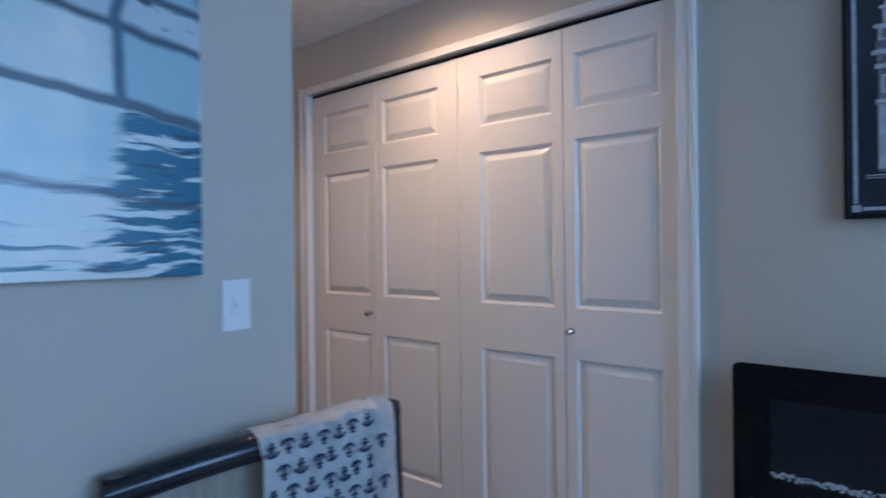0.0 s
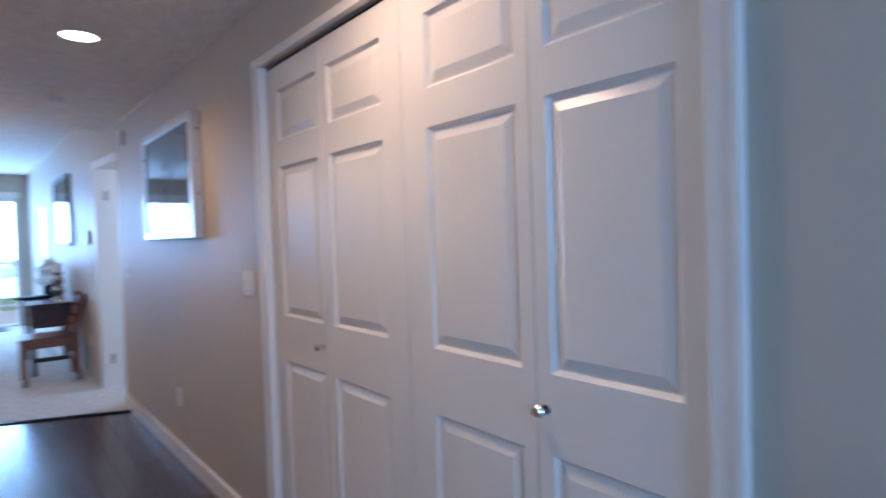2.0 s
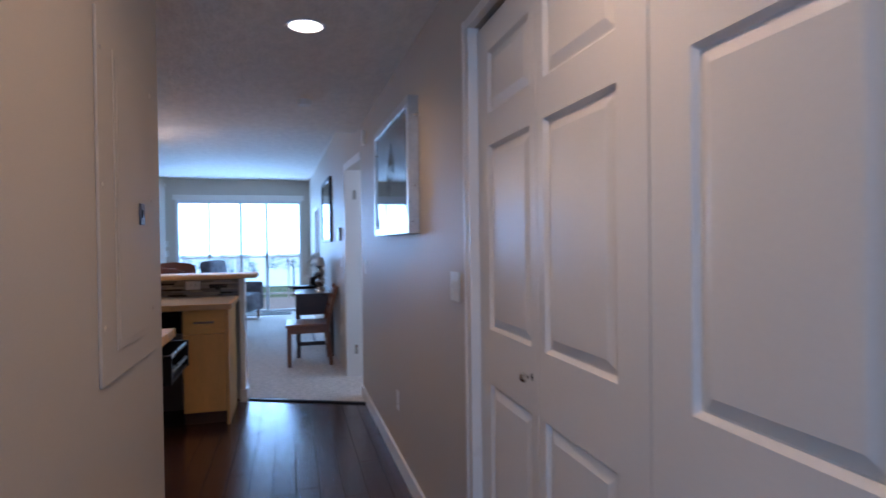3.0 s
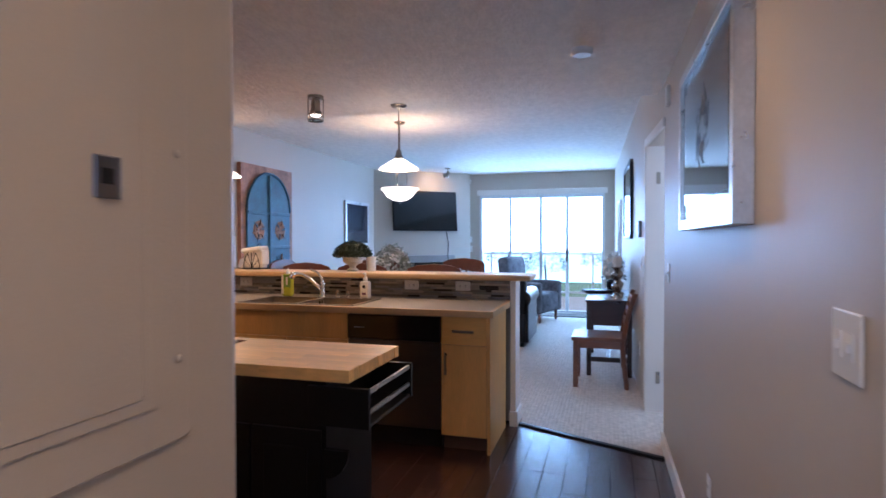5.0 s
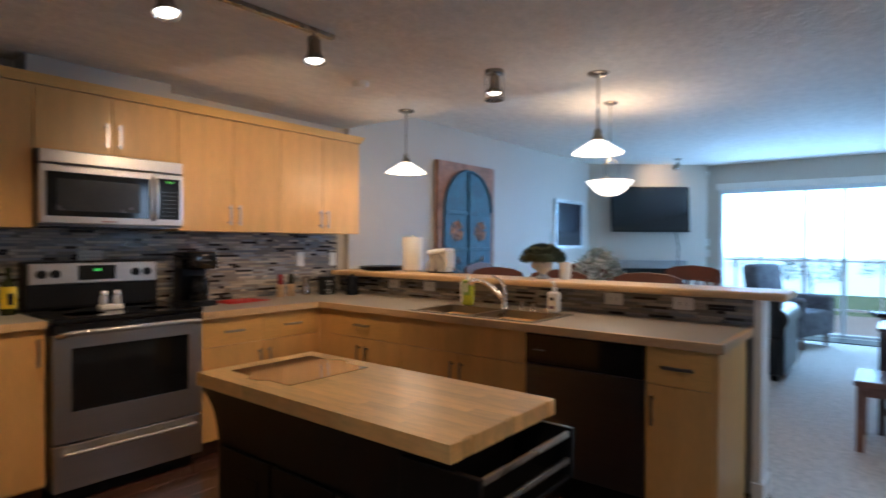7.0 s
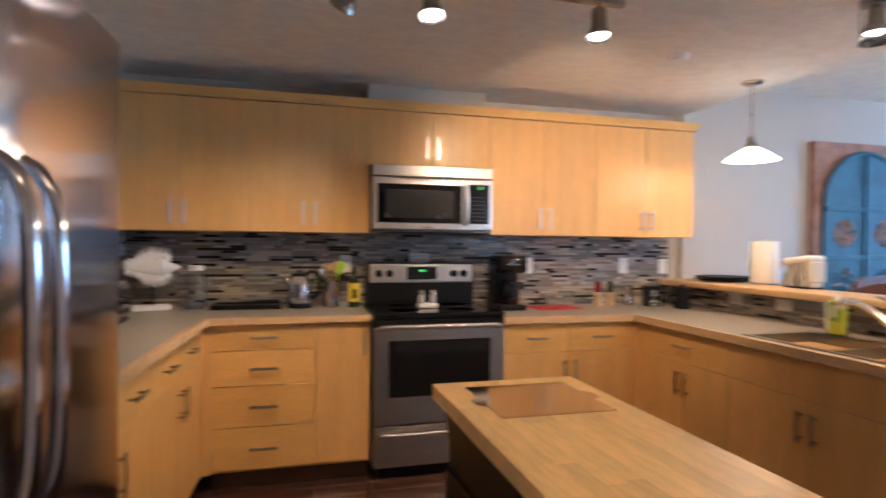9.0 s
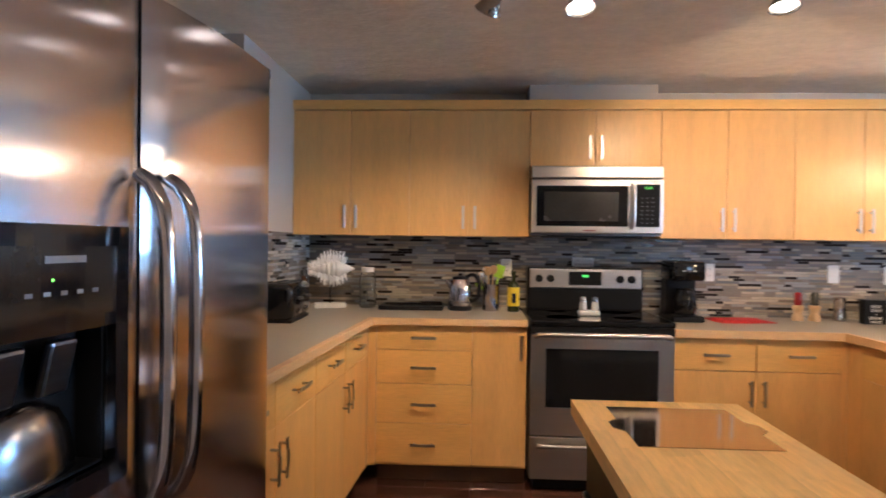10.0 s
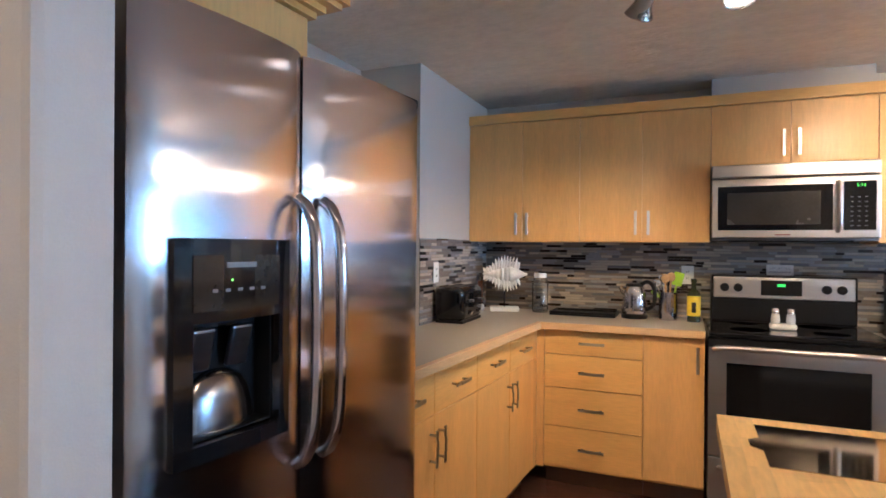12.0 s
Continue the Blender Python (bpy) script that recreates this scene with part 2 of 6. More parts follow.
structure("wall_living_north", prism([(-6.15, living_y(-6.15)), (-6.15, 2.02), (-12.3, 2.02), (-12.3, living_y(-12.3))], 0, 2.7), WALL, "painted wall of the living room")
structure("wall_closet", boxes((-2.6, 0, 2.7, 2.8, 0, 2.34), (-2.6, -2.5, 2.02, 2.7, 0, 2.34), (-0.3, -0.2, 2.02, 2.7, 0, 2.34)), WALL)
structure("wall_room", boxes((-6.9, -4.8, 3.2, 3.3, 0, 2.4), (-6.9, -6.8, 2.02, 3.2, 0, 2.4), (-4.9, -4.8, 2.02, 3.2, 0, 2.4), (-6.9, -4.8, 2.02, 3.3, 2.4, 2.5)), WHITE)
structure("wall_panel", prism([(-1.07, -2.6), (-1.07, 0.858), (-1.074, 0.870), (-1.085, 0.878), (-2.315, 0.888), (-2.328, 0.884), (-2.335, 0.871), (-2.335, 0.768), (-1.45, 0.768), (-1.45, -0.2), (-1.2, -0.2), (-1.2, -2.6)], 0, KC), WALL, "painted wall between den and kitchen")
structure("wall_kitchen_west", boxes((-1.82, -1.2, -2.6, -1.38, 0, KC), (-1.45, -1.2, -1.38, -0.2, 0, KC)), WALL)
structure("wall_south", boxes((-5.70, -1.2, -2.62, -2.48, 0, 2.7), (-12.3, -5.70, -2.62, -2.42, 0, 2.7)), WALL)
structure("wall_chase", boxes((-4.04, -3.26, -2.48, -2.27, 2.16, KC)), WALL)
structure("wall_far", boxes((-12.3, -12.1, -2.6, -0.82, 0, 2.7), (-12.3, -12.1, 1.47, 1.9, 0, 2.7), (-12.3, -12.1, -0.82, 1.47, 2.18, 2.7)), WALL)
structure("wall_den", boxes((2.6, 2.74, -2.6, -0.05, 0, 2.34), (2.6, 2.74, 1.55, 2.0, 0, 2.34), (2.6, 2.74, -0.05, 1.55, 0, 0.85), (2.6, 2.74, -0.05, 1.55, 2.25, 2.34), (-1.06, 2.74, -2.74, -2.6, 0, 2.34)), WALL)
structure("ceiling_kitchen", boxes((-5.70, 2.74, -2.74, 2.8, KC, 2.62)), CEIL, "textured ceiling")
structure("ceiling_living", boxes((-12.3, -5.70, -2.74, 2.1, LC, 2.8)), CEIL, "textured ceiling")
structure("floor_base", boxes((-5.7, 2.74, -2.74, 2.8, -0.1, -0.016)), RECESS)
CARPET_EDGE = [(-5.58, 0.90), (-5.15, 1.86), (-5.15, 2.1), (-4.8, 3.3), (-6.9, 3.3), (-12.3, 2.1), (-12.3, -2.7), (-5.70, -2.7), (-5.70, 0.90)]
structure("floor_carpet", prism(CARPET_EDGE, -0.1, 0.006), CARPET, "pale loop-pile carpet")
structure("floor_den", boxes((-1.06, 2.74, -2.74, 1.88, -0.016, 0.0)), CARPET)
structure("trim_threshold", moved(boxes((-0.53, 0.53, -0.02, 0.02, -0.01, 0.012), bevel=0.004), pose(-5.365, 1.38, 0, 0, 0, math.degrees(math.atan2(0.96, 0.43)))), BLACK)
structure("baseboard", prism([(-5.40, hall_y(-5.40)), (-5.40, hall_y(-5.40) - 0.016), (-2.43, HY - 0.016), (-2.43, HY)], 0, 0.10, 0.003), WHITE)
structure("baseboard_den", boxes((-0.36, 2.6, 1.864, HY, 0, 0.10), bevel=0.004), WHITE)
structure("baseboard_panel", boxes((-2.333, -1.2, 0.889, 0.903, 0, 0.10), (-2.351, -2.337, 0.768, 0.903, 0, 0.10), bevel=0.004), WHITE)
structure("baseboard_living", boxes((-12.1, -12.084, -2.4, -0.8, 0, 0.1), (-12.1, -5.9, -2.42, -2.404, 0, 0.1), bevel=0.004), WHITE)
structure("trim_closet", boxes((CL - 0.05, CL + 0.008, 1.862, HY + 0.02, 0, 2.066), (CR - 0.008, CR + 0.05, 1.862, HY + 0.02, 0, 2.066), (CL - 0.05, CR + 0.05, 1.862, HY + 0.01, 2.068, 2.102), (CL - 0.05, CL - 0.032, 1.857, 1.862, 0, 2.102), (CR + 0.032, CR + 0.05, 1.857, 1.862, 0, 2.102), bevel=0.002), WHITE)
trim_d = boxes((-6.205, -6.15, 1.780, 1.794, 0, 2.05), (-6.15, -6.13, 1.784, 2.04, 0, 2.05), (-5.418, -5.402, hall_y(-5.4) + 0.004, 2.04, 0, 2.05), bevel=0.003)
head = prism([(-6.205, 1.780), (-6.205, 1.793), (-5.40, hall_y(-5.40) - 0.001), (-5.36, hall_y(-5.36) - 0.001), (-5.36, hall_y(-5.36) - 0.015)], 2.052, 2.112, 0.002)
tmp = bpy.data.meshes.new("tmp")
head.to_mesh(tmp)
head.free()
trim_d.from_mesh(tmp)
bpy.data.meshes.remove(tmp)
structure("trim_doorway", trim_d, WHITE)

# ---------------- closet doors ----------------
KNOB = lathe([(0.0, 0.034), (0.010, 0.032), (0.015, 0.025), (0.011, 0.016), (0.006, 0.012), (0.006, 0.0), (0.012, 0.0)], 18, pose(0, 0, 0, 90, 0, 0))


def panel_leaf(w, rows, h, y0, left, right, t=0.03):
    """A moulded door leaf: raised panels with sloped edges between a left and a right stile; rows: the lower and upper edge of each panel."""
    bm = bmesh.new()
    bxm(bm, 0, left, y0, y0 + t, 0, h), bxm(bm, w - right, w, y0, y0 + t, 0, h)
    edges = [0] + [v for r in rows for v in r] + [h]
    for a, b in zip(edges[0::2], edges[1::2]):
        bxm(bm, left, w - right, y0, y0 + t, a, b)
    for a, b in rows:
        rings = []
        for inset, depth in ((0, 0), (0.010, 0.012), (0.014, 0.012), (0.040, 0.002)):
            rings.append([bm.verts.new((x, y0 + depth, z)) for x, z in ((left + inset, a + inset), (w - right - inset, a + inset), (w - right - inset, b - inset), (left + inset, b - inset))])
        for p, q in zip(rings, rings[1:]):
            for k in range(4):
                bm.faces.new((p[k], p[(k + 1) % 4], q[(k + 1) % 4], q[k]))
        bm.faces.new(rings[-1])
    return bm


closet = thing("bifold_closet_door", pose(0, 0, 0), "white moulded six-panel bifold closet doors, closed", "closet door")
EDGES = (CL + 0.008, -1.857, -1.366, -0.881, CR - 0.008)
for k in range(4):
    lw = EDGES[k + 1] - EDGES[k]
    leaf = part("leaf", panel_leaf(lw - 0.004, ((0.22, 0.846), (1.027, 1.633), (1.738, 1.941)), 2.038, 0, *((0.100, 0.042), (0.042, 0.108), (0.110, 0.042), (0.042, 0.058))[k]), WHITE, closet, at=pose(EDGES[k] + 0.002, 1.896, 0.012))
    if k in (0, 3):
        part("knob", KNOB.copy(), CHROME, leaf, "chrome knob", smooth=True, at=pose(lw - 0.048 if k == 0 else 0.022, 0, 0.945))
part("track", boxes((CL + 0.01, CR - 0.01, 1.905, 1.93, 2.052, 2.064)), BLACK, closet)

# ---------------- kitchen cabinets ----------------


def bar_handle(length, parent, m, material=NICKEL):
    """A flat arched pull on two posts, along x."""
    h = part("handle", boxes((-length / 2 - 0.012, -length / 4, -0.033, -0.027, -0.0075, 0.0075), (-length / 4, length / 4, -0.036, -0.030, -0.0075, 0.0075), (length / 4, length / 2 + 0.012, -0.033, -0.027, -0.0075, 0.0075), bevel=0.0012, seg=1), material, parent, "brushed nickel pull", at=m)
    for px in (-length / 2 + 0.008, length / 2 - 0.008):
        part("post", tube([(px, 0, 0), (px, -0.0285, 0)], 0.005, 8), material, h)
    return h


def cabinet(name, m, w, d, z0, z1, fronts, label, group, toe=True):
    """Local x along the front from 0 to w, the front at y = 0 and the body behind it at +y. fronts: (kind, x0, x1, z0, z1, handle)."""
    c = thing(name, m, label, "cabinet", group)
    part("body", boxes((0.001, w - 0.001, 0.02, d, z0 + (0.10 if toe else 0), z1)), MAPLE, c)
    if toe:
        part("plinth", boxes((0.001, w - 0.001, 0.07, d, 0.0, z0 + 0.10)), SHADED_KICK, c, "brown toe kick with shade in its colour")
    for kind, a, b, lo, hi, h in fronts:
        f = part(kind, boxes((a + 0.0015, b - 0.0015, 0, 0.0195, lo + 0.0015, hi - 0.0015), bevel=0.0015, seg=1), MAPLE_H if kind == "drawer" else MAPLE, c)
        if h == "c":
            bar_handle(0.115, f, pose((a + b) / 2, 0, (lo + hi) / 2))
        elif h:
            side, end = h
            bar_handle(0.115, f, pose(a + 0.035 if side == "l" else b - 0.035, 0, lo + 0.112 if end == "b" else hi - 0.115, 0, 90, 0), NICKEL if toe else SATIN)
    return c


CT, CTR = 0.93, 0.895
ZT, ZTR = 0.893, 0.853
BY, PX = -1.86, -4.93
GB = "base cabinets"
LB = "maple base cabinet with nickel pulls under the worktop"
BACK = lambda x: pose(x, BY, 0, 0, 0, 180)
cabinet("base_cabinet", BACK(-2.39), 0.535, 0.58, 0, ZT, [("drawer", 0, 0.535, a, b, "c") for a, b in ((0.115, 0.343), (0.343, 0.563), (0.563, 0.751), (0.751, ZT))], "maple base cabinet with four drawers", GB)
cabinet("base_cabinet", BACK(-2.925), 0.302, 0.58, 0, ZT, [("door", 0, 0.302, 0.115, ZT, "rt")], "narrow maple base cabinet beside the range", GB)
cabinet("base_cabinet", BACK(-4.015), 0.885, 0.58, 0, ZTR, [("drawer", 0, 0.44, 0.675, ZTR, "c"), ("drawer", 0.44, 0.885, 0.675, ZTR, "c"), ("door", 0, 0.44, 0.10, 0.675, "rt"), ("door", 0.44, 0.885, 0.10, 0.675, "lt")], "maple base cabinet with two drawers above two doors", GB)
LEG = pose(-2.345, -1.86, 0, 0, 0, -93.5)
LEFT = lambda along: LEG @ pose(-along, 0, 0)
cabinet("base_cabinet", LEFT(1.66), 0.795, 0.44, 0, ZT, [("drawer", 0, 0.39, 0.72, ZT, "c"), ("drawer", 0.39, 0.795, 0.72, ZT, "c"), ("door", 0, 0.39, 0.10, 0.72, "rt"), ("door", 0.39, 0.795, 0.10, 0.72, "lt")], LB, GB)
cabinet("base_cabinet", LEFT(0.865), 0.815, 0.46, 0, ZT, [("drawer", 0, 0.42, 0.72, ZT, "c"), ("drawer", 0.42, 0.815, 0.72, ZT, "c"), ("door", 0, 0.42, 0.10, 0.72, "rt"), ("door", 0.42, 0.815, 0.10, 0.72, "lt")], LB, GB)
RIGHT = lambda y: pose(PX, y, 0, 0, 0, 90)
cabinet("base_cabinet", RIGHT(-1.75), 0.69, 0.56, 0, ZTR, [("drawer", 0, 0.69, 0.675, ZTR, "c"), ("door", 0, 0.345, 0.10, 0.675, "rt"), ("door", 0.345, 0.69, 0.10, 0.675, "lt")], LB, GB)
cabinet("base_cabinet", RIGHT(-1.06), 0.91, 0.56, 0, ZTR, [("panel", 0, 0.91, 0.675, ZTR, ""), ("door", 0, 0.455, 0.10, 0.675, "rt"), ("door", 0.455, 0.91, 0.10, 0.675, "lt")], "maple sink cabinet with a plain upper panel", GB)
cabinet("base_cabinet", RIGHT(0.495), 0.295, 0.56, 0, ZTR, [("drawer", 0, 0.295, 0.675, ZTR, "c"), ("door", 0, 0.295, 0.10, 0.675, "lt")], "narrow maple base cabinet at the peninsula's end", GB)
fill = thing("corner_filler", pose(0, 0, 0), "plain maple strips closing the cabinet corners", "filler")
part("strip", boxes((-2.388, -2.345, -1.875, -1.863, 0.1, ZT)), MAPLE, fill)
part("strip", boxes((-4.945, -4.93, -1.86, -1.75, 0.1, ZTR)), MAPLE, fill)
part("strip", boxes((-0.055, 0.0, 0.0, 0.015, 0.1, ZT)), MAPLE, fill, at=LEG)
part("strip", boxes((-4.93, -4.90, -1.88, -1.862, 0.1, ZTR)), MAPLE, fill)
part("end_panel", boxes((-5.50, -4.925, 0.792, 0.81, 0.0, ZTR), bevel=0.001), MAPLE, fill, "maple end panel")

# upper cabinets: front y = -2.13
UY, U0, U1 = -2.13, 1.39, 2.145
UL = "maple wall cabinet with two flush doors"
UP = lambda x: pose(x, UY, 0, 0, 0, 180)
for x0, w in ((-1.822, 0.713), (-2.535, 0.719), (-4.02, 0.765), (-4.785, 0.775)):
    cabinet("wall_cabinet", UP(x0), w, 0.35, U0, U1, [("door", 0, w / 2, U0, U1, "rb"), ("door", w / 2, w, U0, U1, "lb")], UL, "wall cabinets", toe=False)
cabinet("wall_cabinet", UP(-3.254), 0.766, 0.35, 1.81, U1, [("door", 0, 0.3835, 1.81, U1, "rb"), ("door", 0.3835, 0.766, 1.81, U1, "lb")], "short maple wall cabinet above the microwave", "wall cabinets", toe=False)
crown = thing("crown_moulding", pose(0, 0, 0), "stepped maple crown moulding on the wall cabinets", "moulding")
part("moulding", boxes((-5.575, -1.82, -2.148, -2.12, 2.147, 2.170), (-5.592, -1.82, -2.165, -2.12, 2.170, 2.182), (-5.61, -1.82, -2.185, -2.12, 2.182, 2.205), (-5.575, -5.56, -2.16, -2.48, 2.147, 2.17), (-5.61, -5.56, -2.18, -2.48, 2.17, 2.205)), MAPLE_H, crown)
OVER = pose(-2.05, 0.79, 0, 0, 0, -93.0)
cabinet("wall_cabinet", OVER, 0.825, 0.50, 1.80, 2.03, [("door", 0, 0.412, 1.80, 2.03, ""), ("door", 0.412, 0.825, 1.80, 2.03, "")], "maple cabinet above the refrigerator", "wall cabinets", toe=False)
crown2 = thing("crown_moulding", OVER, "stepped maple crown moulding above the refrigerator", "moulding")
part("moulding", boxes((0, 0.845, -0.015, 0.49, 2.032, 2.052), (0, 0.865, -0.035, 0.49, 2.052, 2.072), (0, 0.905, -0.065, 0.49, 2.072, 2.090), (0, 0.925, -0.080, 0.49, 2.090, 2.115)), MAPLE_H, crown2)

# ---------------- worktop, peninsula bar ----------------
worktop = thing("worktop", pose(0, 0, 0), "beige laminate worktop with a maple front edge", "worktop")
SX0, SX1, SY0, SY1 = -5.40, -4.965, -0.985, -0.13
ZL, ZLR = 0.898, 0.858
legend = lambda s, off=0.0: tuple((LEG @ Vector((-s, off, 0)))[:2])
part("slab", prism([(-1.824, -2.474), (-3.228, -2.474), (-3.228, -1.862), legend(0.0, -0.005), legend(1.66, -0.005), (-1.80, -0.20), (-1.80, -1.376), (-1.824, -1.376)], ZL, CT), TOP, worktop)
for slab in ((-5.625, -4.012, -2.474, -1.862), (-5.625, -4.925, -1.862, SY0), (-5.625, SX0, SY0, SY1), (SX1, -4.925, SY0, SY1), (-5.625, -4.925, SY1, 0.81)):
    part("slab", boxes((*slab, ZLR, CTR)), TOP, worktop)
part("front_edge", prism([(-3.228, -1.862), (-3.228, -1.832), legend(0.03, -0.034), legend(1.66, -0.034), legend(1.66, -0.005), legend(0.0, -0.005)], ZL - 0.004, CT + 0.0005, 0.002), EDGE, worktop, "maple edge band")
part("front_edge", prism([(-4.012, -1.862), (-4.012, -1.832), (-4.898, -1.832), (-4.898, 0.835), (-5.62, 0.835), (-5.62, 0.81), (-4.925, 0.81), (-4.925, -1.862)], ZLR - 0.004, CTR + 0.0005, 0.002), EDGE, worktop, "maple edge band")
structure("wall_peninsula", boxes((-5.70, -5.64, -2.48, 0.83, 0, 1.04)), WALL)
structure("trim_peninsula", boxes((-5.715, -5.52, 0.838, 0.878, 0, 1.04), bevel=0.003), WHITE)
structure("baseboard_peninsula", boxes((-5.727, -5.508, 0.834, 0.892, 0, 0.11), bevel=0.004), WHITE)
bar = thing("breakfast_bar", pose(0, 0, 0), "long maple-toned breakfast bar ledge above the sink", "bar top")
part("ledge", boxes((-5.86, -5.50, -2.42, 0.985, 1.042, 1.082), bevel=0.012), EDGE, bar)

# ---------------- refrigerator ----------------
FR = pose(-2.335, 0.73, 0, 0, 0, -95.8)
fridge = thing("refrigerator", FR, "stainless side-by-side refrigerator with a black water dispenser", "refrigerator")
part("body", boxes((0.004, 0.886, 0.075, 0.62, 0.02, 1.755), bevel=0.006), BLACK, fridge, "black cabinet")
part("hinge_cover", boxes((0.01, 0.10, 0.02, 0.12, 1.757, 1.785), bevel=0.004), BLACK, fridge)
part("hinge_cover", boxes((0.79, 0.88, 0.02, 0.12, 1.757, 1.785), bevel=0.004), BLACK, fridge)
part("grille", boxes((0.01, 0.88, 0.05, 0.074, 0.0, 0.075)), BLACK, fridge)


def shell(xs, zs, front, back, hole):
    """A closed sheet over a grid in x and z, between two faces y = front(x) and y = back(x); hole(i, k) leaves a cell out."""
    bm = bmesh.new()
    f = [[bm.verts.new((x, front(x), z)) for z in zs] for x in xs]
    b = [[bm.verts.new((x, back(x), z)) for z in zs] for x in xs]
    solid = lambda i, k: 0 <= i < len(xs) - 1 and 0 <= k < len(zs) - 1 and not hole(i, k)
    for i in range(len(xs) - 1):
        for k in range(len(zs) - 1):
            if not solid(i, k):
                continue
            bm.faces.new((f[i][k], f[i + 1][k], f[i + 1][k + 1], f[i][k + 1]))
            bm.faces.new((b[i][k], b[i][k + 1], b[i + 1][k + 1], b[i + 1][k]))
            for (di, dk), (p, q) in (((-1, 0), ((i, k), (i, k + 1))), ((1, 0), ((i + 1, k), (i + 1, k + 1))), ((0, -1), ((i, k), (i + 1, k))), ((0, 1), ((i, k + 1), (i + 1, k + 1)))):
                if not solid(i + di, k + dk):
                    bm.faces.new((f[p[0]][p[1]], f[q[0]][q[1]], b[q[0]][q[1]], b[p[0]][p[1]]))
    for v in [v for v in bm.verts if not v.link_faces]:
        bm.verts.remove(v)
    return bm


def fridge_door(x0, x1, name, cuts=()):
    """A door with a gently bowed front and rounded upright edges; cuts: (x0, x1, z0, z1) of an opening."""
    bow = lambda x: 0.016 * (2 * (x - x0) / (x1 - x0) - 1) ** 2 + 0.012 * abs(2 * (x - x0) / (x1 - x0) - 1) ** 14
    xs = sorted({x0 + (x1 - x0) * k / 16 for k in range(17)} | {v for c in cuts for v in c[:2]})
    zs = sorted({0.085, 1.775} | {v for c in cuts for v in c[2:]})
    hole = lambda i, k: any(c[0] - 1e-6 < (xs[i] + xs[i + 1]) / 2 < c[1] and c[2] < (zs[k] + zs[k + 1]) / 2 < c[3] for c in cuts)
    return part(name, shell(xs, zs, bow, lambda x: 0.07, hole), STEEL, fridge, smooth=True)


PLATE = mat("dark_brushed_plate", (0.24, 0.23, 0.23), 0.22, 1.0, var=0.04, scale=3, stretch=(1, 1, 40), rvar=0.03)
freezer = fridge_door(0.0, 0.396, "freezer_door", [(0.098, 0.300, 1.0, 1.215)])
fresh = fridge_door(0.404, 0.889, "fridge_door")


def fridge_handle(x, parent):
    pts = curve([(x, 0.0, 1.455), (x, -0.03, 1.43), (x, -0.052, 1.36), (x, -0.058, 1.17), (x, -0.052, 0.98), (x, -0.03, 0.91), (x, 0.0, 0.885)], 8)
    part("handle", tube(pts, 0.0135, 12, flat=0.8), STEEL, parent, "curved steel handle", smooth=True)


fridge_handle(0.36, freezer)
fridge_handle(0.44, fresh)
disp = part("dispenser", shell([0.062, 0.098] + [0.098 + 0.202 * k / 8 for k in range(1, 8)] + [0.300, 0.330], [0.968, 1.0, 1.215, 1.365], lambda x: -0.008 - 0.006 * (1 - ((x - 0.196) / 0.134) ** 2), lambda x: 0.012, lambda i, k: k == 1 and 0 < i < 9), GLOSS, freezer, "glossy black dispenser panel")
part("cavity", boxes((0.098, 0.300, 0.056, 0.060, 1.0, 1.215), (0.098, 0.102, 0.012, 0.056, 1.0, 1.215), (0.296, 0.300, 0.012, 0.056, 1.0, 1.215), (0.102, 0.296, 0.012, 0.056, 1.211, 1.215), (0.102, 0.296, 0.012, 0.056, 1.0, 1.004)), BLACK, disp)
for x0 in (0.118, 0.206):
    part("paddle", moved(boxes((0, 0.050, -0.007, 0.007, -0.042, 0.042), bevel=0.006), pose(x0, 0.030, 1.160, 14, 0, 0)), DSTEEL, disp)
part("splash_plate", lathe([(0.086, 0), (0.083, 0.03), (0.074, 0.065), (0.058, 0.092), (0.030, 0.108), (0, 0.112)], 32), PLATE, disp, "curved steel splash plate", smooth=True, at=pose(0.197, 0.052, 1.004) @ Matrix.Diagonal((1, 0.42, 1, 1)))
LEDG = mat("green_led", (0.2, 1.0, 0.1), emit=3.0)
GREYTXT = mat("grey_print", (0.22, 0.22, 0.22), 0.5)
part("display", boxes((0.096, 0.296, -0.0135, -0.012, 1.235, 1.335)), mat("smoked_panel", (0.02, 0.017, 0.015), 0.12), disp)
part("status_light", boxes((0.176, 0.179, -0.0145, -0.0134, 1.288, 1.291)), LEDG, disp)
part("badge", boxes((0.165, 0.235, -0.0145, -0.0134, 1.312, 1.322)), GREYTXT, disp)
for k in range(5):
    part("button", boxes((0.135 + k * 0.028, 0.146 + k * 0.028, -0.0145, -0.0134, 1.268, 1.274)), GREYTXT, disp)

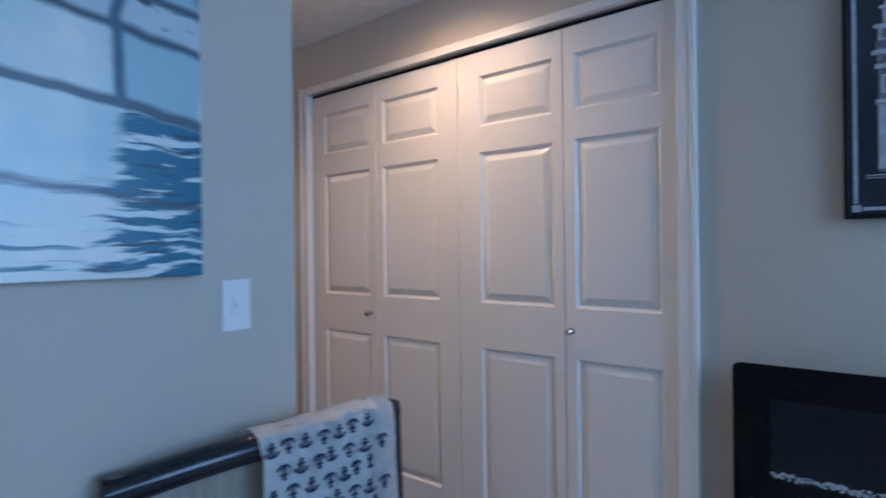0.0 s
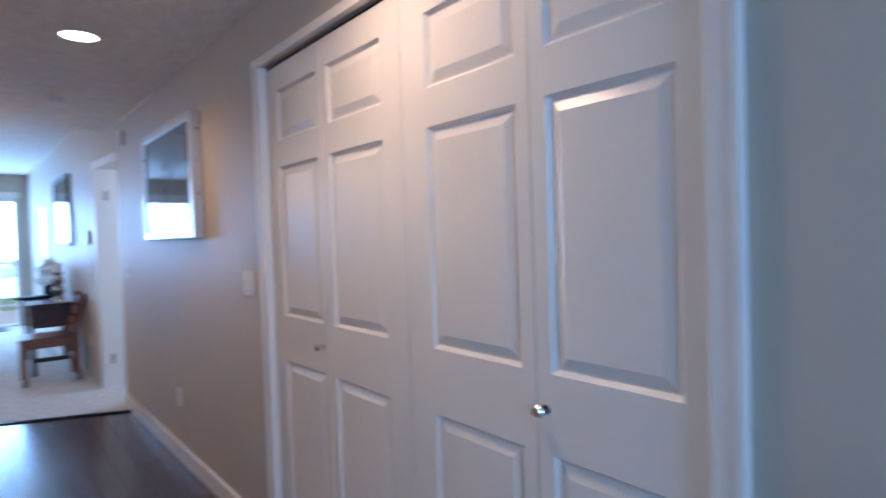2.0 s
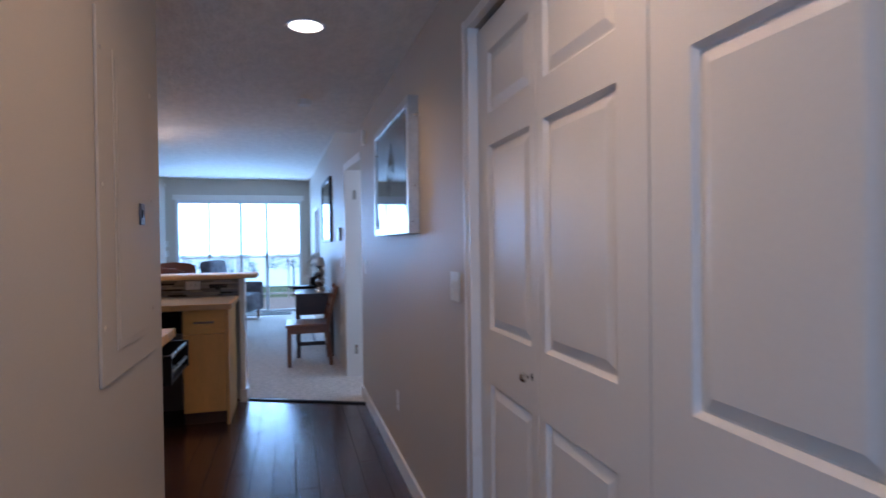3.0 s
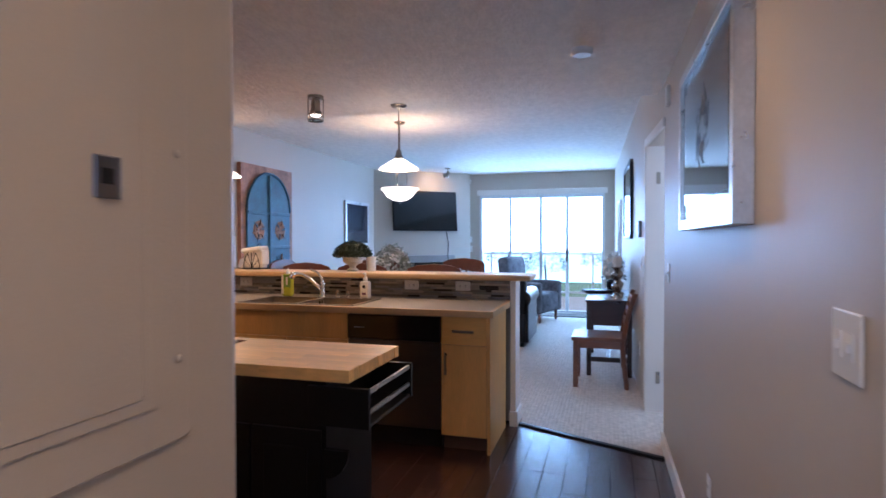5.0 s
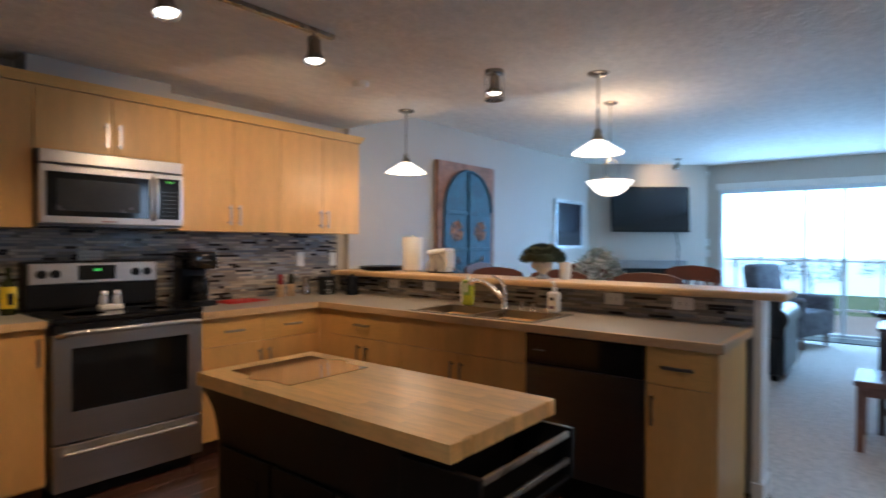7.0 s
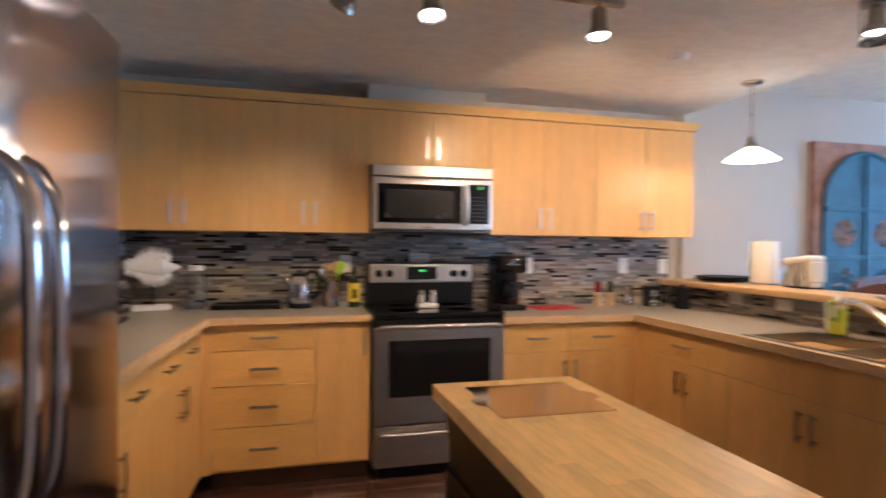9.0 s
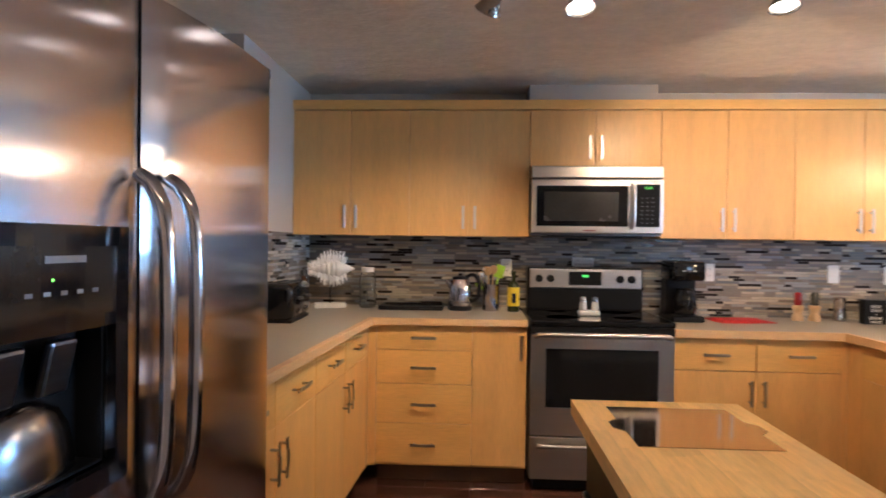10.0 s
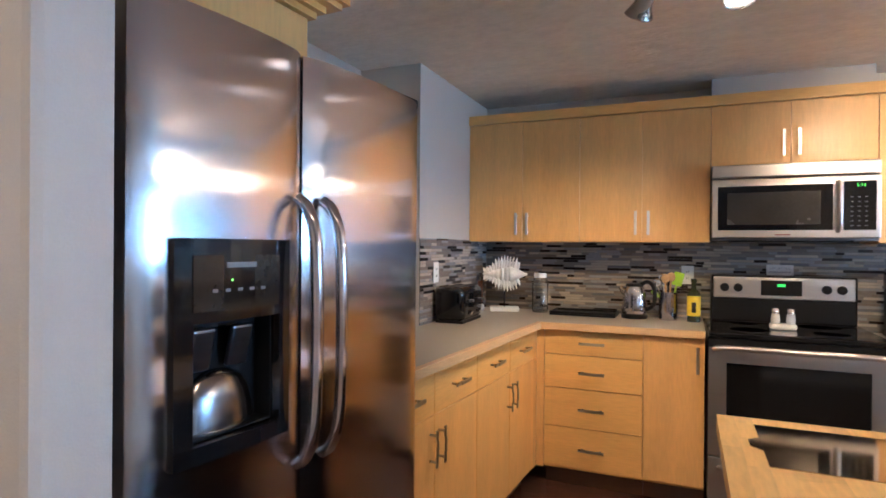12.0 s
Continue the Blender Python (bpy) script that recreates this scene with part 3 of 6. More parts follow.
# ---------------- range ----------------
RX0, RX1 = -4.008, -3.238
rng = thing("range", pose(RX1, -1.82, 0, 0, 0, 180), "stainless electric range with a black glass cooktop", "range")
W = RX1 - RX0
part("body", boxes((0.004, W - 0.004, 0.03, 0.63, 0.07, 0.905)), DSTEEL, rng)
part("plinth", boxes((0.03, W - 0.03, 0.06, 0.6, 0.0, 0.07)), BLACK, rng)
part("cooktop", boxes((0, W, -0.02, 0.60, 0.907, 0.937), bevel=0.008), GLOSS, rng, "black ceramic glass cooktop")
RING = mat("burner_ring", (0.045, 0.045, 0.05), 0.2)
for bx, by, br in ((0.2, 0.15, 0.10), (0.56, 0.15, 0.085), (0.2, 0.42, 0.075), (0.56, 0.42, 0.10)):
    part("burner", lathe([(br, 0.9372), (br, 0.9378), (br - 0.006, 0.9378), (br - 0.006, 0.9372)], 40), RING, rng, at=pose(bx, by, 0))
part("front_trim", boxes((0, W, -0.012, 0.03, 0.862, 0.905), bevel=0.004), BLACK, rng)
door = part("oven_door", shell([0.004, 0.085, W - 0.085, W - 0.004], [0.315, 0.465, 0.785, 0.855], lambda x: -0.012, lambda x: 0.03, lambda i, k: i == 1 and k == 1), MSTEEL, rng, "stainless oven door")
part("window", boxes((0.085, W - 0.085, -0.008, 0.02, 0.465, 0.785)), GLOSS, door, "dark oven glass")
part("handle", tube(curve([(0.03, -0.01, 0.85), (0.05, -0.05, 0.862), (0.12, -0.058, 0.866), (W / 2, -0.062, 0.866), (W - 0.12, -0.058, 0.866), (W - 0.05, -0.05, 0.862), (W - 0.03, -0.01, 0.85)], 6), 0.015, 12), SATIN, door, smooth=True)
drw = part("warming_drawer", boxes((0.004, W - 0.004, -0.012, 0.03, 0.075, 0.305), bevel=0.004), MSTEEL, rng)
part("handle", tube(curve([(0.06, -0.01, 0.255), (0.08, -0.04, 0.262), (W / 2, -0.05, 0.265), (W - 0.08, -0.04, 0.262), (W - 0.06, -0.01, 0.255)], 6), 0.011, 10), SATIN, drw, smooth=True)
guard = part("backguard", boxes((0.03, W + 0.005 - 0.03, 0.50, 0.62, 0.937, 1.205), bevel=0.01), BLACK, rng, "black back guard")
ctl = part("control_panel", boxes((0.042, W - 0.038, 0.488, 0.512, 1.075, 1.195), bevel=0.006), SATIN, guard, "brushed control panel")
part("display", boxes((W / 2 - 0.10, W / 2 + 0.10, 0.483, 0.489, 1.095, 1.18), bevel=0.002), GLOSS, guard)
part("clock", boxes((W / 2 - 0.02, W / 2 + 0.02, 0.4815, 0.4832, 1.145, 1.16)), mat("green_clock", (0.05, 0.5, 0.08), emit=1.0), guard)
for kx in (0.10, 0.17, W - 0.17, W - 0.10):
    kb = part("knob", lathe([(0.024, 0), (0.024, 0.012), (0.019, 0.022), (0.0, 0.024)], 20, pose(0, 0, 0, 90, 0, 0)), BLACK, guard, smooth=True, at=pose(kx, 0.488, 1.135))

# ---------------- microwave ----------------
mwv = thing("microwave", pose(-3.258, -2.06, 0, 0, 0, 180), "stainless over-the-range microwave under the short cabinet", "microwave")
W2 = 0.757
part("body", boxes((0.002, W2 - 0.002, 0.03, 0.40, 1.402, 1.806)), DSTEEL, mwv)
part("vent_panel", boxes((0, W2, 0.0, 0.03, 1.735, 1.806), bevel=0.006), MSTEEL, mwv)
mdoor = part("door", boxes((0, W2, -0.004, 0.03, 1.415, 1.729), bevel=0.006), MSTEEL, mwv, "stainless door surround")
part("window", boxes((0.03, 0.555, -0.0075, -0.0035, 1.455, 1.69), bevel=0.0015), GLOSS, mdoor, "dark glass window")
part("screen", boxes((0.075, 0.50, -0.0095, -0.0073, 1.485, 1.655)), mat("microwave_mesh", (0.03, 0.027, 0.024), 0.25), mdoor)
part("control_panel", boxes((0.60, 0.735, -0.0075, -0.0035, 1.455, 1.70), bevel=0.0015), GLOSS, mdoor, "black keypad")
lettering("5:24", 0.022, pose(0.672, -0.0082, 1.672, 90, 0, 0), mat("green_digits", (0.08, 0.6, 0.06), emit=1.2), mdoor, "clock")
for r in range(7):
    for c in range(3):
        part("key", boxes((0.628 + c * 0.03, 0.640 + c * 0.03, -0.0092, -0.0076, 1.475 + r * 0.024, 1.478 + r * 0.024)), GREYTXT, mdoor)
part("handle", tube(curve([(0.578, 0, 1.45), (0.578, -0.03, 1.47), (0.578, -0.042, 1.52), (0.578, -0.042, 1.63), (0.578, -0.03, 1.68), (0.578, 0, 1.70)], 6), 0.013, 12), SATIN, mdoor, smooth=True)
part("badge", boxes((0.30, 0.37, -0.0055, -0.004, 1.428, 1.434)), mat("badge_red", (0.25, 0.06, 0.05), 0.4), mdoor)
part("lamp_panel", boxes((0.1, W2 - 0.1, 0.05, 0.35, 1.395, 1.402)), BLACK, mwv)

# ---------------- dishwasher ----------------
dish = thing("dishwasher", pose(PX, -0.148, 0, 0, 0, 90), "black and dark steel dishwasher beneath the worktop", "dishwasher")
part("body", boxes((0.004, 0.636, 0.03, 0.55, 0.09, 0.84)), BLACK, dish)
part("control_panel", boxes((0.003, 0.637, -0.008, 0.03, 0.688, 0.845), bevel=0.004), GLOSS, dish, "glossy black control panel")
ddoor = part("door", boxes((0.003, 0.637, 0.0, 0.03, 0.13, 0.683), bevel=0.003), DSTEEL, dish, "dark brushed steel door")
part("toe_kick", boxes((0.003, 0.637, 0.06, 0.08, 0.0, 0.12)), BLACK, dish)
part("latch", boxes((0.05, 0.12, -0.0095, -0.008, 0.76, 0.765)), GREYTXT, dish)

# ---------------- island cart ----------------
IX0, IX1, IY0, IY1, IZ = -3.685, -3.215, -0.38, 0.675, 0.897
isl = thing("kitchen_island", pose(0, 0, 0), "black island cart with a butcher block top and end rack", "island")
itop = part("top", boxes((IX0 + 0.002, IX1 - 0.002, IY0 + 0.002, IY1 - 0.002, IZ - 0.042, IZ - 0.003)), BUTCHER, isl, "maple butcher block top")
part("cabinet_body", boxes((IX0 + 0.05, IX1 - 0.03, IY0 + 0.09, IY1 - 0.10, 0.10, IZ - 0.042)), BLACK, isl)
for y0, y1 in ((-0.27, 0.0), (0.01, 0.28), (0.29, 0.56)):
    part("door_panel", boxes((IX1 - 0.03, IX1 - 0.016, y0, y1, 0.14, 0.68), (IX1 - 0.016, IX1 - 0.010, y0 + 0.05, y1 - 0.05, 0.2, 0.62), bevel=0.003), BLACK, isl)
for lx in (IX0 + 0.07, IX1 - 0.05):
    for ly in (IY0 + 0.11, IY1 - 0.12):
        part("foot", boxes((lx - 0.03, lx + 0.03, ly - 0.03, ly + 0.03, 0.0, 0.10), bevel=0.006), BLACK, isl)


def corbel():
    return prism([(0, 0), (0.13, 0), (0.13, -0.03)] + [(0.13 - 0.11 * math.sin(k * math.pi / 16), -0.03 - 0.19 * (1 - math.cos(k * math.pi / 16))) for k in range(1, 9)] + [(0, -0.24)], 0, 0.03, 0.002)


for cx in (IX0 + 0.06, IX1 - 0.07):
    part("corbel", corbel(), BLACK, isl, at=Matrix(((0, 0, 1, cx), (-1, 0, 0, IY0 + 0.09), (0, 1, 0, IZ - 0.045), (0, 0, 0, 1))))
rack = part("rack_floor", boxes((IX0 + 0.03, IX1 - 0.03, IY1 - 0.15, IY1 + 0.06, 0.70, 0.712), bevel=0.002), BLACK, isl, "black open end rack")
for x0 in (IX0 + 0.012, IX1 - 0.03):
    part("rack_side", boxes((x0, x0 + 0.018, IY1 - 0.16, IY1 + 0.065, 0.70, 0.835), bevel=0.002), BLACK, isl)
for z in (0.75, 0.82):
    part("rail", boxes((IX0 + 0.03, IX1 - 0.03, IY1 + 0.048, IY1 + 0.06, z - 0.008, z + 0.008), bevel=0.003), NICKEL, rack)
part("side_bracket", prism([(0, 0), (0.09, 0)] + [(0.09 - 0.09 * (1 - math.cos(k * math.pi / 12)), -0.10 * math.sin(k * math.pi / 12)) for k in range(1, 7)], 0, 0.02), BLACK, isl, at=Matrix(((0, 0, 1, IX1 - 0.032), (1, 0, 0, IY1 - 0.1), (0, 1, 0, 0.62), (0, 0, 0, 1))))
GI = mat("bronze_mirror", (0.30, 0.22, 0.15), 0.06, 1.0, var=0.02, rvar=0.02)
board = [(-3.30, -0.31), (-3.62, -0.31), (-3.62, -0.20), (-3.645, -0.175), (-3.645, -0.13), (-3.62, -0.105), (-3.62, 0.0), (-3.30, 0.0), (-3.30, -0.105), (-3.275, -0.13), (-3.275, -0.175), (-3.30, -0.20)]
part("glass_inset", prism(board, IZ - 0.004, IZ + 0.002), GI, isl, "dark reflective glass inset with finger notches")

# ---------------- wall plates ----------------


def plate(m, label, gangs=1, toggle=True):
    p = thing("switch_plate" if toggle else "outlet_plate", m, label, "switch" if toggle else "outlet", "wall plates")
    w = 0.035 + 0.024 * (gangs - 1)
    part("plate", boxes((-w, w, -0.006, 0, -0.057, 0.057), bevel=0.003), PLASTIC, p)
    for g in range(gangs):
        c = (g - (gangs - 1) / 2) * 0.046
        if toggle:
            part("rocker", boxes((c - 0.011, c + 0.011, -0.0085, -0.006, -0.022, 0.022), (c - 0.005, c + 0.005, -0.014, -0.0085, -0.008, 0.006)), PLASTIC, p)
        else:
            for z in (-0.02, 0.02):
                part("socket", boxes((c - 0.016, c + 0.016, -0.008, -0.006, z - 0.013, z + 0.013), bevel=0.002), PLASTIC, p)
                part("slot", boxes((c - 0.007, c - 0.004, -0.0087, -0.0079, z - 0.005, z + 0.006), (c + 0.004, c + 0.007, -0.0087, -0.0079, z - 0.005, z + 0.006)), RECESS, p)
    return p


NORTH = lambda x, z, y=HY: pose(x, y, z)
plate(NORTH(-2.572, 1.157, hall_y(-2.57)), "white switch plate beside the closet", 2)
plate(NORTH(-3.79, 0.392, hall_y(-3.79)), "white outlet plate low on the hall wall", 1, False)
plate(NORTH(-5.12, 1.135, hall_y(-5.12)), "white switch plate near the doorway", 1)
plate(pose(-6.56, living_y(-6.56), 1.133, 0, 0, LIVING_TURN), "white switch plate on the living room wall", 1)
plate(pose(-6.70, living_y(-6.70), 0.39, 0, 0, LIVING_TURN), "white outlet plate low on the living room wall", 1, False)
plate(pose(-1.07, 0.708, 1.140, 0, 0, 90), "white toggle switch plate beside the blue painting", 1)
SOUTH = lambda x, z: pose(x, -2.468, z, 0, 0, 180)
plate(SOUTH(-4.44, 1.18), "white outlet plate on the mosaic backsplash", 1, False)
plate(SOUTH(-5.214, 1.18), "white switch plate on the mosaic backsplash", 1)
plate(SOUTH(-5.56, 1.175), "white switch plate at the backsplash's end", 1)
plate(SOUTH(-3.141, 1.192), "white outlet plate behind the utensil crock", 1, False)
plate(SOUTH(-2.032, 1.197), "white switch plate behind the shell", 1)
plate(pose(-1.832, -1.57, 1.21, 0, 0, -90), "white outlet plate above the toaster", 1, False)
for y in (-1.786, -1.411, 0.058, 0.464):
    plate(pose(-5.627, y, 0.988, 0, 0, 90) @ pose(0, 0, 0, 0, 90, 0), "white outlet plate on the bar's mosaic", 1, False)
chime = thing("door_chime", pose(-5.11, hall_y(-5.11), 2.185), "small white sensor high on the hall wall", "sensor")
part("case", boxes((-0.03, 0.03, -0.025, 0, -0.06, 0.06), bevel=0.006), PLASTIC, chime)
thermostat = thing("thermostat", pose(-6.62, living_y(-6.62), 1.425, 0, 0, LIVING_TURN), "small grey thermostat on the living room wall", "thermostat")
part("case", boxes((-0.05, 0.05, -0.03, 0, -0.07, 0.07), bevel=0.006), DSTEEL, thermostat)

# ---------------- electrical panel ----------------
pan = thing("electrical_panel", pose(-1.98, 0.887, 1.42, 0, 0, 179.6), "beige painted electrical panel cover with a dark latch", "panel")
part("cover", boxes((-0.225, 0.225, -0.005, 0.002, -0.382, 0.40), bevel=0.0025), WALL, pan)
part("door", boxes((-0.125, 0.15, -0.008, -0.005, -0.322, 0.34), (-0.108, 0.133, -0.0095, -0.008, -0.305, 0.323), bevel=0.0012), WALL, pan)
part("latch", boxes((0.058, 0.096, -0.015, -0.0095, -0.038, 0.016), bevel=0.002), DSTEEL, pan, "dark grey latch")
part("latch_slide", boxes((0.066, 0.084, -0.017, -0.014, -0.020, 0.000), bevel=0.001), BLACK, pan)
for sx in (-0.203, 0.203):
    for sz in (-0.262, 0.036, 0.32):
        part("screw", lathe([(0.006, 0), (0.006, 0.002), (0.003, 0.004), (0.0, 0.004)], 10, pose(sx, -0.005, sz, 90, 0, 0)), WALL, pan)

# ---------------- pictures ----------------
SILVER = mat("silver_frame", (0.62, 0.60, 0.57), 0.3, 0.9, var=0.05, scale=20)
NAVY = mat("dark_print", (0.028, 0.030, 0.042), 0.14, var=0.15, scale=5, rvar=0.04)
CHALK = mat("chalk_line", (0.42, 0.43, 0.47), 0.6, var=0.2, scale=30)


def framed(m, w, h, rail, depth, frame_mat, art, label, mount=0.0, mount_mat=None):
    p = thing("framed_picture", m, label, "picture")
    part("frame", boxes((0, rail, -depth, 0, 0, h), (w - rail, w, -depth, 0, 0, h), (rail, w - rail, -depth, 0, 0, rail), (rail, w - rail, -depth, 0, h - rail, h), bevel=0.003), frame_mat, p)
    if mount:
        part("mount", boxes((rail, w - rail, -depth + 0.014, -0.004, rail, h - rail)), mount_mat, p)
    e = rail + mount
    part("print", boxes((e, w - e, -depth + 0.010, -0.003, e, h - e)), art, p)
    return p


GLOSSART = mat("glazed_print", (0.045, 0.045, 0.055), 0.05, var=0.2, scale=5, rvar=0.02)
hallpic = framed(pose(-4.262, hall_y(-4.262), 1.372, 0, 0, 0.49), 1.09, 0.675, 0.045, 0.055, SILVER, GLOSSART, "silver-framed dark flower print under glass on the hall wall", 0.06, mat("glazed_mount", (0.10, 0.10, 0.12), 0.06, rvar=0.02))
SKETCH = mat("faint_sketch", (0.16, 0.15, 0.15), 0.3)
for k in range(26):
    a = k * 2.4
    r = 0.022 + 0.0022 * k
    c = Vector((0.545 + 0.04 * math.cos(a), -0.0462, 0.36 + 0.05 * math.sin(a)))
    pts = curve([c, c + Vector((r * math.cos(a), 0, r * math.sin(a))), c + Vector((1.5 * r * math.cos(a + 0.5), 0, 1.6 * r * math.sin(a + 0.5)))], 5)
    part("petal_line", tube(pts, 0.0011, 4, flat=0.3), SKETCH, hallpic)

AX0, AZ0, AW, AH = -0.047, 1.323, 0.488, 0.742
arc = framed(pose(AX0, HY, AZ0), AW, AH, 0.012, 0.035, BLACK, NAVY, "black-framed chalk style print of a triumphal arch")
Y = -0.0262


def ink(x0, x1, z0, z1, material=CHALK, y=Y):
    return part("ink", boxes((x0, x1, y, y + 0.001, z0, z1)), material, arc)


def draw(x0, x1, z0, z1, material=CHALK, y=Y):
    """Ink of the drawn arch, its plan 0.62 wide set to the sheet."""
    return ink(AW / 2 + (x0 - 0.31) * 0.73, AW / 2 + (x1 - 0.31) * 0.73, 0.118 + (z0 - 0.14) * 0.795, 0.118 + (z1 - 0.14) * 0.795, material, y)


DCH = mat("chalk_shade", (0.13, 0.13, 0.16), 0.5, var=0.4, scale=40)
for x0, x1, z0, z1 in ((0.021, 0.030, 0.04, AH - 0.04), (AW - 0.030, AW - 0.021, 0.04, AH - 0.04), (0.04, AW - 0.04, 0.021, 0.030), (0.04, AW - 0.04, AH - 0.030, AH - 0.021), (0.018, 0.036, 0.018, 0.036), (AW - 0.036, AW - 0.018, 0.018, 0.036)):
    ink(x0, x1, z0, z1)
ink(0.048, AW - 0.048, 0.109, 0.112), ink(0.048, AW - 0.048, 0.103, 0.105)
ink(0.095, 0.19, 0.046, 0.0475), ink(AW - 0.19, AW - 0.095, 0.046, 0.0475), ink(0.13, 0.19, 0.085, 0.0862), ink(AW - 0.19, AW - 0.13, 0.085, 0.0862)
for s in (0, 1):
    f = lambda a, b: (a, b) if s == 0 else (0.62 - b, 0.62 - a)
    for a, b, z0, z1, mt in ((0.075, 0.21, 0.14, 0.36, DCH), (0.078, 0.10, 0.15, 0.36, CHALK), (0.19, 0.207, 0.14, 0.36, CHALK), (0.07, 0.21, 0.355, 0.372, CHALK), (0.078, 0.205, 0.372, 0.47, DCH), (0.085, 0.185, 0.39, 0.45, CHALK), (0.095, 0.175, 0.398, 0.442, DCH)):
        draw(*f(a, b), z0, z1, mt, Y - 0.0004 * ((mt is CHALK) + 2 * (z0 > 0.395)))
    for k in range(14):
        z = 0.20 + 0.0085 * k
        u = 0.145 + 0.012 * math.sin(k * 2.3)
        draw(*f(u - 0.018 - 0.006 * math.sin(k), u + 0.018 + 0.006 * math.cos(k * 1.7)), z, z + 0.006, CHALK, Y - 0.0008)
    draw(*f(0.085, 0.20), 0.15, 0.18, CHALK, Y - 0.0006)
for z0, z1, o, mt in ((0.47, 0.485, 0.07, CHALK), (0.485, 0.515, 0.075, DCH), (0.515, 0.53, 0.06, CHALK), (0.53, 0.56, 0.072, DCH), (0.56, 0.60, 0.078, CHALK), (0.60, 0.612, 0.066, CHALK), (0.612, 0.66, 0.09, DCH), (0.66, 0.67, 0.082, CHALK)):
    draw(o, 0.62 - o, z0, z1, mt, Y - 0.0012)
for k in range(18):
    draw(0.09 + k * 0.0245, 0.105 + k * 0.0245, 0.565, 0.595, DCH, Y - 0.0016)
for k in range(22):
    draw(0.095 + k * 0.0196, 0.103 + k * 0.0196, 0.615 + 0.004 * (k % 3), 0.655, CHALK, Y - 0.0016)
    draw(0.098 + k * 0.0192, 0.108 + k * 0.0192, 0.67, 0.684 + 0.004 * (k % 2), CHALK, Y - 0.0016)
arch = [(AW / 2 + 0.067 * math.cos(k * math.pi / 16), 0.298 + 0.067 * math.sin(k * math.pi / 16)) for k in range(17)]
pts = [Vector((AW / 2 + 0.067, Y - 0.0015, 0.112))] + [Vector((x, Y - 0.0015, z)) for x, z in arch] + [Vector((AW / 2 - 0.067, Y - 0.0015, 0.112))]
part("arch_line", tube(pts, 0.010, 4, flat=0.1), CHALK, arc)


lettering("ARC DE TRIOMPHE", 0.032, pose(AW / 2, Y - 0.001, 0.058, 90, 0, 0), CHALK, arc)

canvas = thing("canvas_painting", pose(-1.07, 0.616, 1.211, 0, 0, 90), "large blue and white abstract harbour painting on canvas", "painting")
PAINT = bpy.data.materials.new("abstract_paint")
PAINT.use_nodes = True
pn, pl = PAINT.node_tree.nodes, PAINT.node_tree.links
pb = pn["Principled BSDF"]
ptc = pn.new("ShaderNodeTexCoord")
warp = pn.new("ShaderNodeTexNoise")
warp.inputs["Scale"].default_value = 7
vadd = pn.new("ShaderNodeVectorMath")
vadd.operation = "MULTIPLY_ADD"
vadd.inputs[1].default_value = (0.05, 0, 0.035)
pl.new(ptc.outputs["Object"], warp.inputs[0])
pl.new(warp.outputs["Color"], vadd.inputs[0])
pl.new(ptc.outputs["Object"], vadd.inputs[2])


def pnoise(scale, stretch, lo, hi):
    mp, nz, rp = pn.new("ShaderNodeMapping"), pn.new("ShaderNodeTexNoise"), pn.new("ShaderNodeMapRange")
    mp.inputs["Scale"].default_value = stretch
    nz.inputs["Scale"].default_value, nz.inputs["Detail"].default_value = scale, 4
    rp.inputs[1].default_value, rp.inputs[2].default_value = lo, hi
    pl.new(vadd.outputs[0], mp.inputs[0]), pl.new(mp.outputs[0], nz.inputs[0]), pl.new(nz.outputs[0], rp.inputs[0])
    return rp.outputs[0]


def pmix(fac, a, b):
    mx = pn.new("ShaderNodeMix")
    mx.data_type = "RGBA"
    pl.new(fac, mx.inputs[0])
    for sock, v in ((mx.inputs[6], a), (mx.inputs[7], b)):
        if isinstance(v, tuple):
            sock.default_value = (*v, 1)
        else:
            pl.new(v, sock)
    return mx.outputs[2]


def pmath(op, a, b):
    nd = pn.new("ShaderNodeMath")
    nd.operation = op
    for sock, v in zip(nd.inputs, (a, b)):
        if isinstance(v, (int, float)):
            sock.default_value = v
        else:
            pl.new(v, sock)
    return nd.outputs[0]


def step(v, lo, hi):
    rp = pn.new("ShaderNodeMapRange")
    rp.inputs[1].default_value, rp.inputs[2].default_value = lo, hi
    pl.new(v, rp.inputs[0])
    return rp.outputs[0]


def band(v, lo, hi, soft=0.006):
    return pmath("MULTIPLY", step(v, lo - soft, lo + soft), step(v, hi + soft, hi - soft))


sepw = pn.new("ShaderNodeSeparateXYZ")
pl.new(vadd.outputs[0], sepw.inputs[0])
cx, cz = pmath("SUBTRACT", sepw.outputs[0], 0.025), pmath("SUBTRACT", sepw.outputs[2], 0.0175)
roof = pmath("MULTIPLY_ADD", cx, 0.13)
pl.new(cz, roof.node.inputs[2])
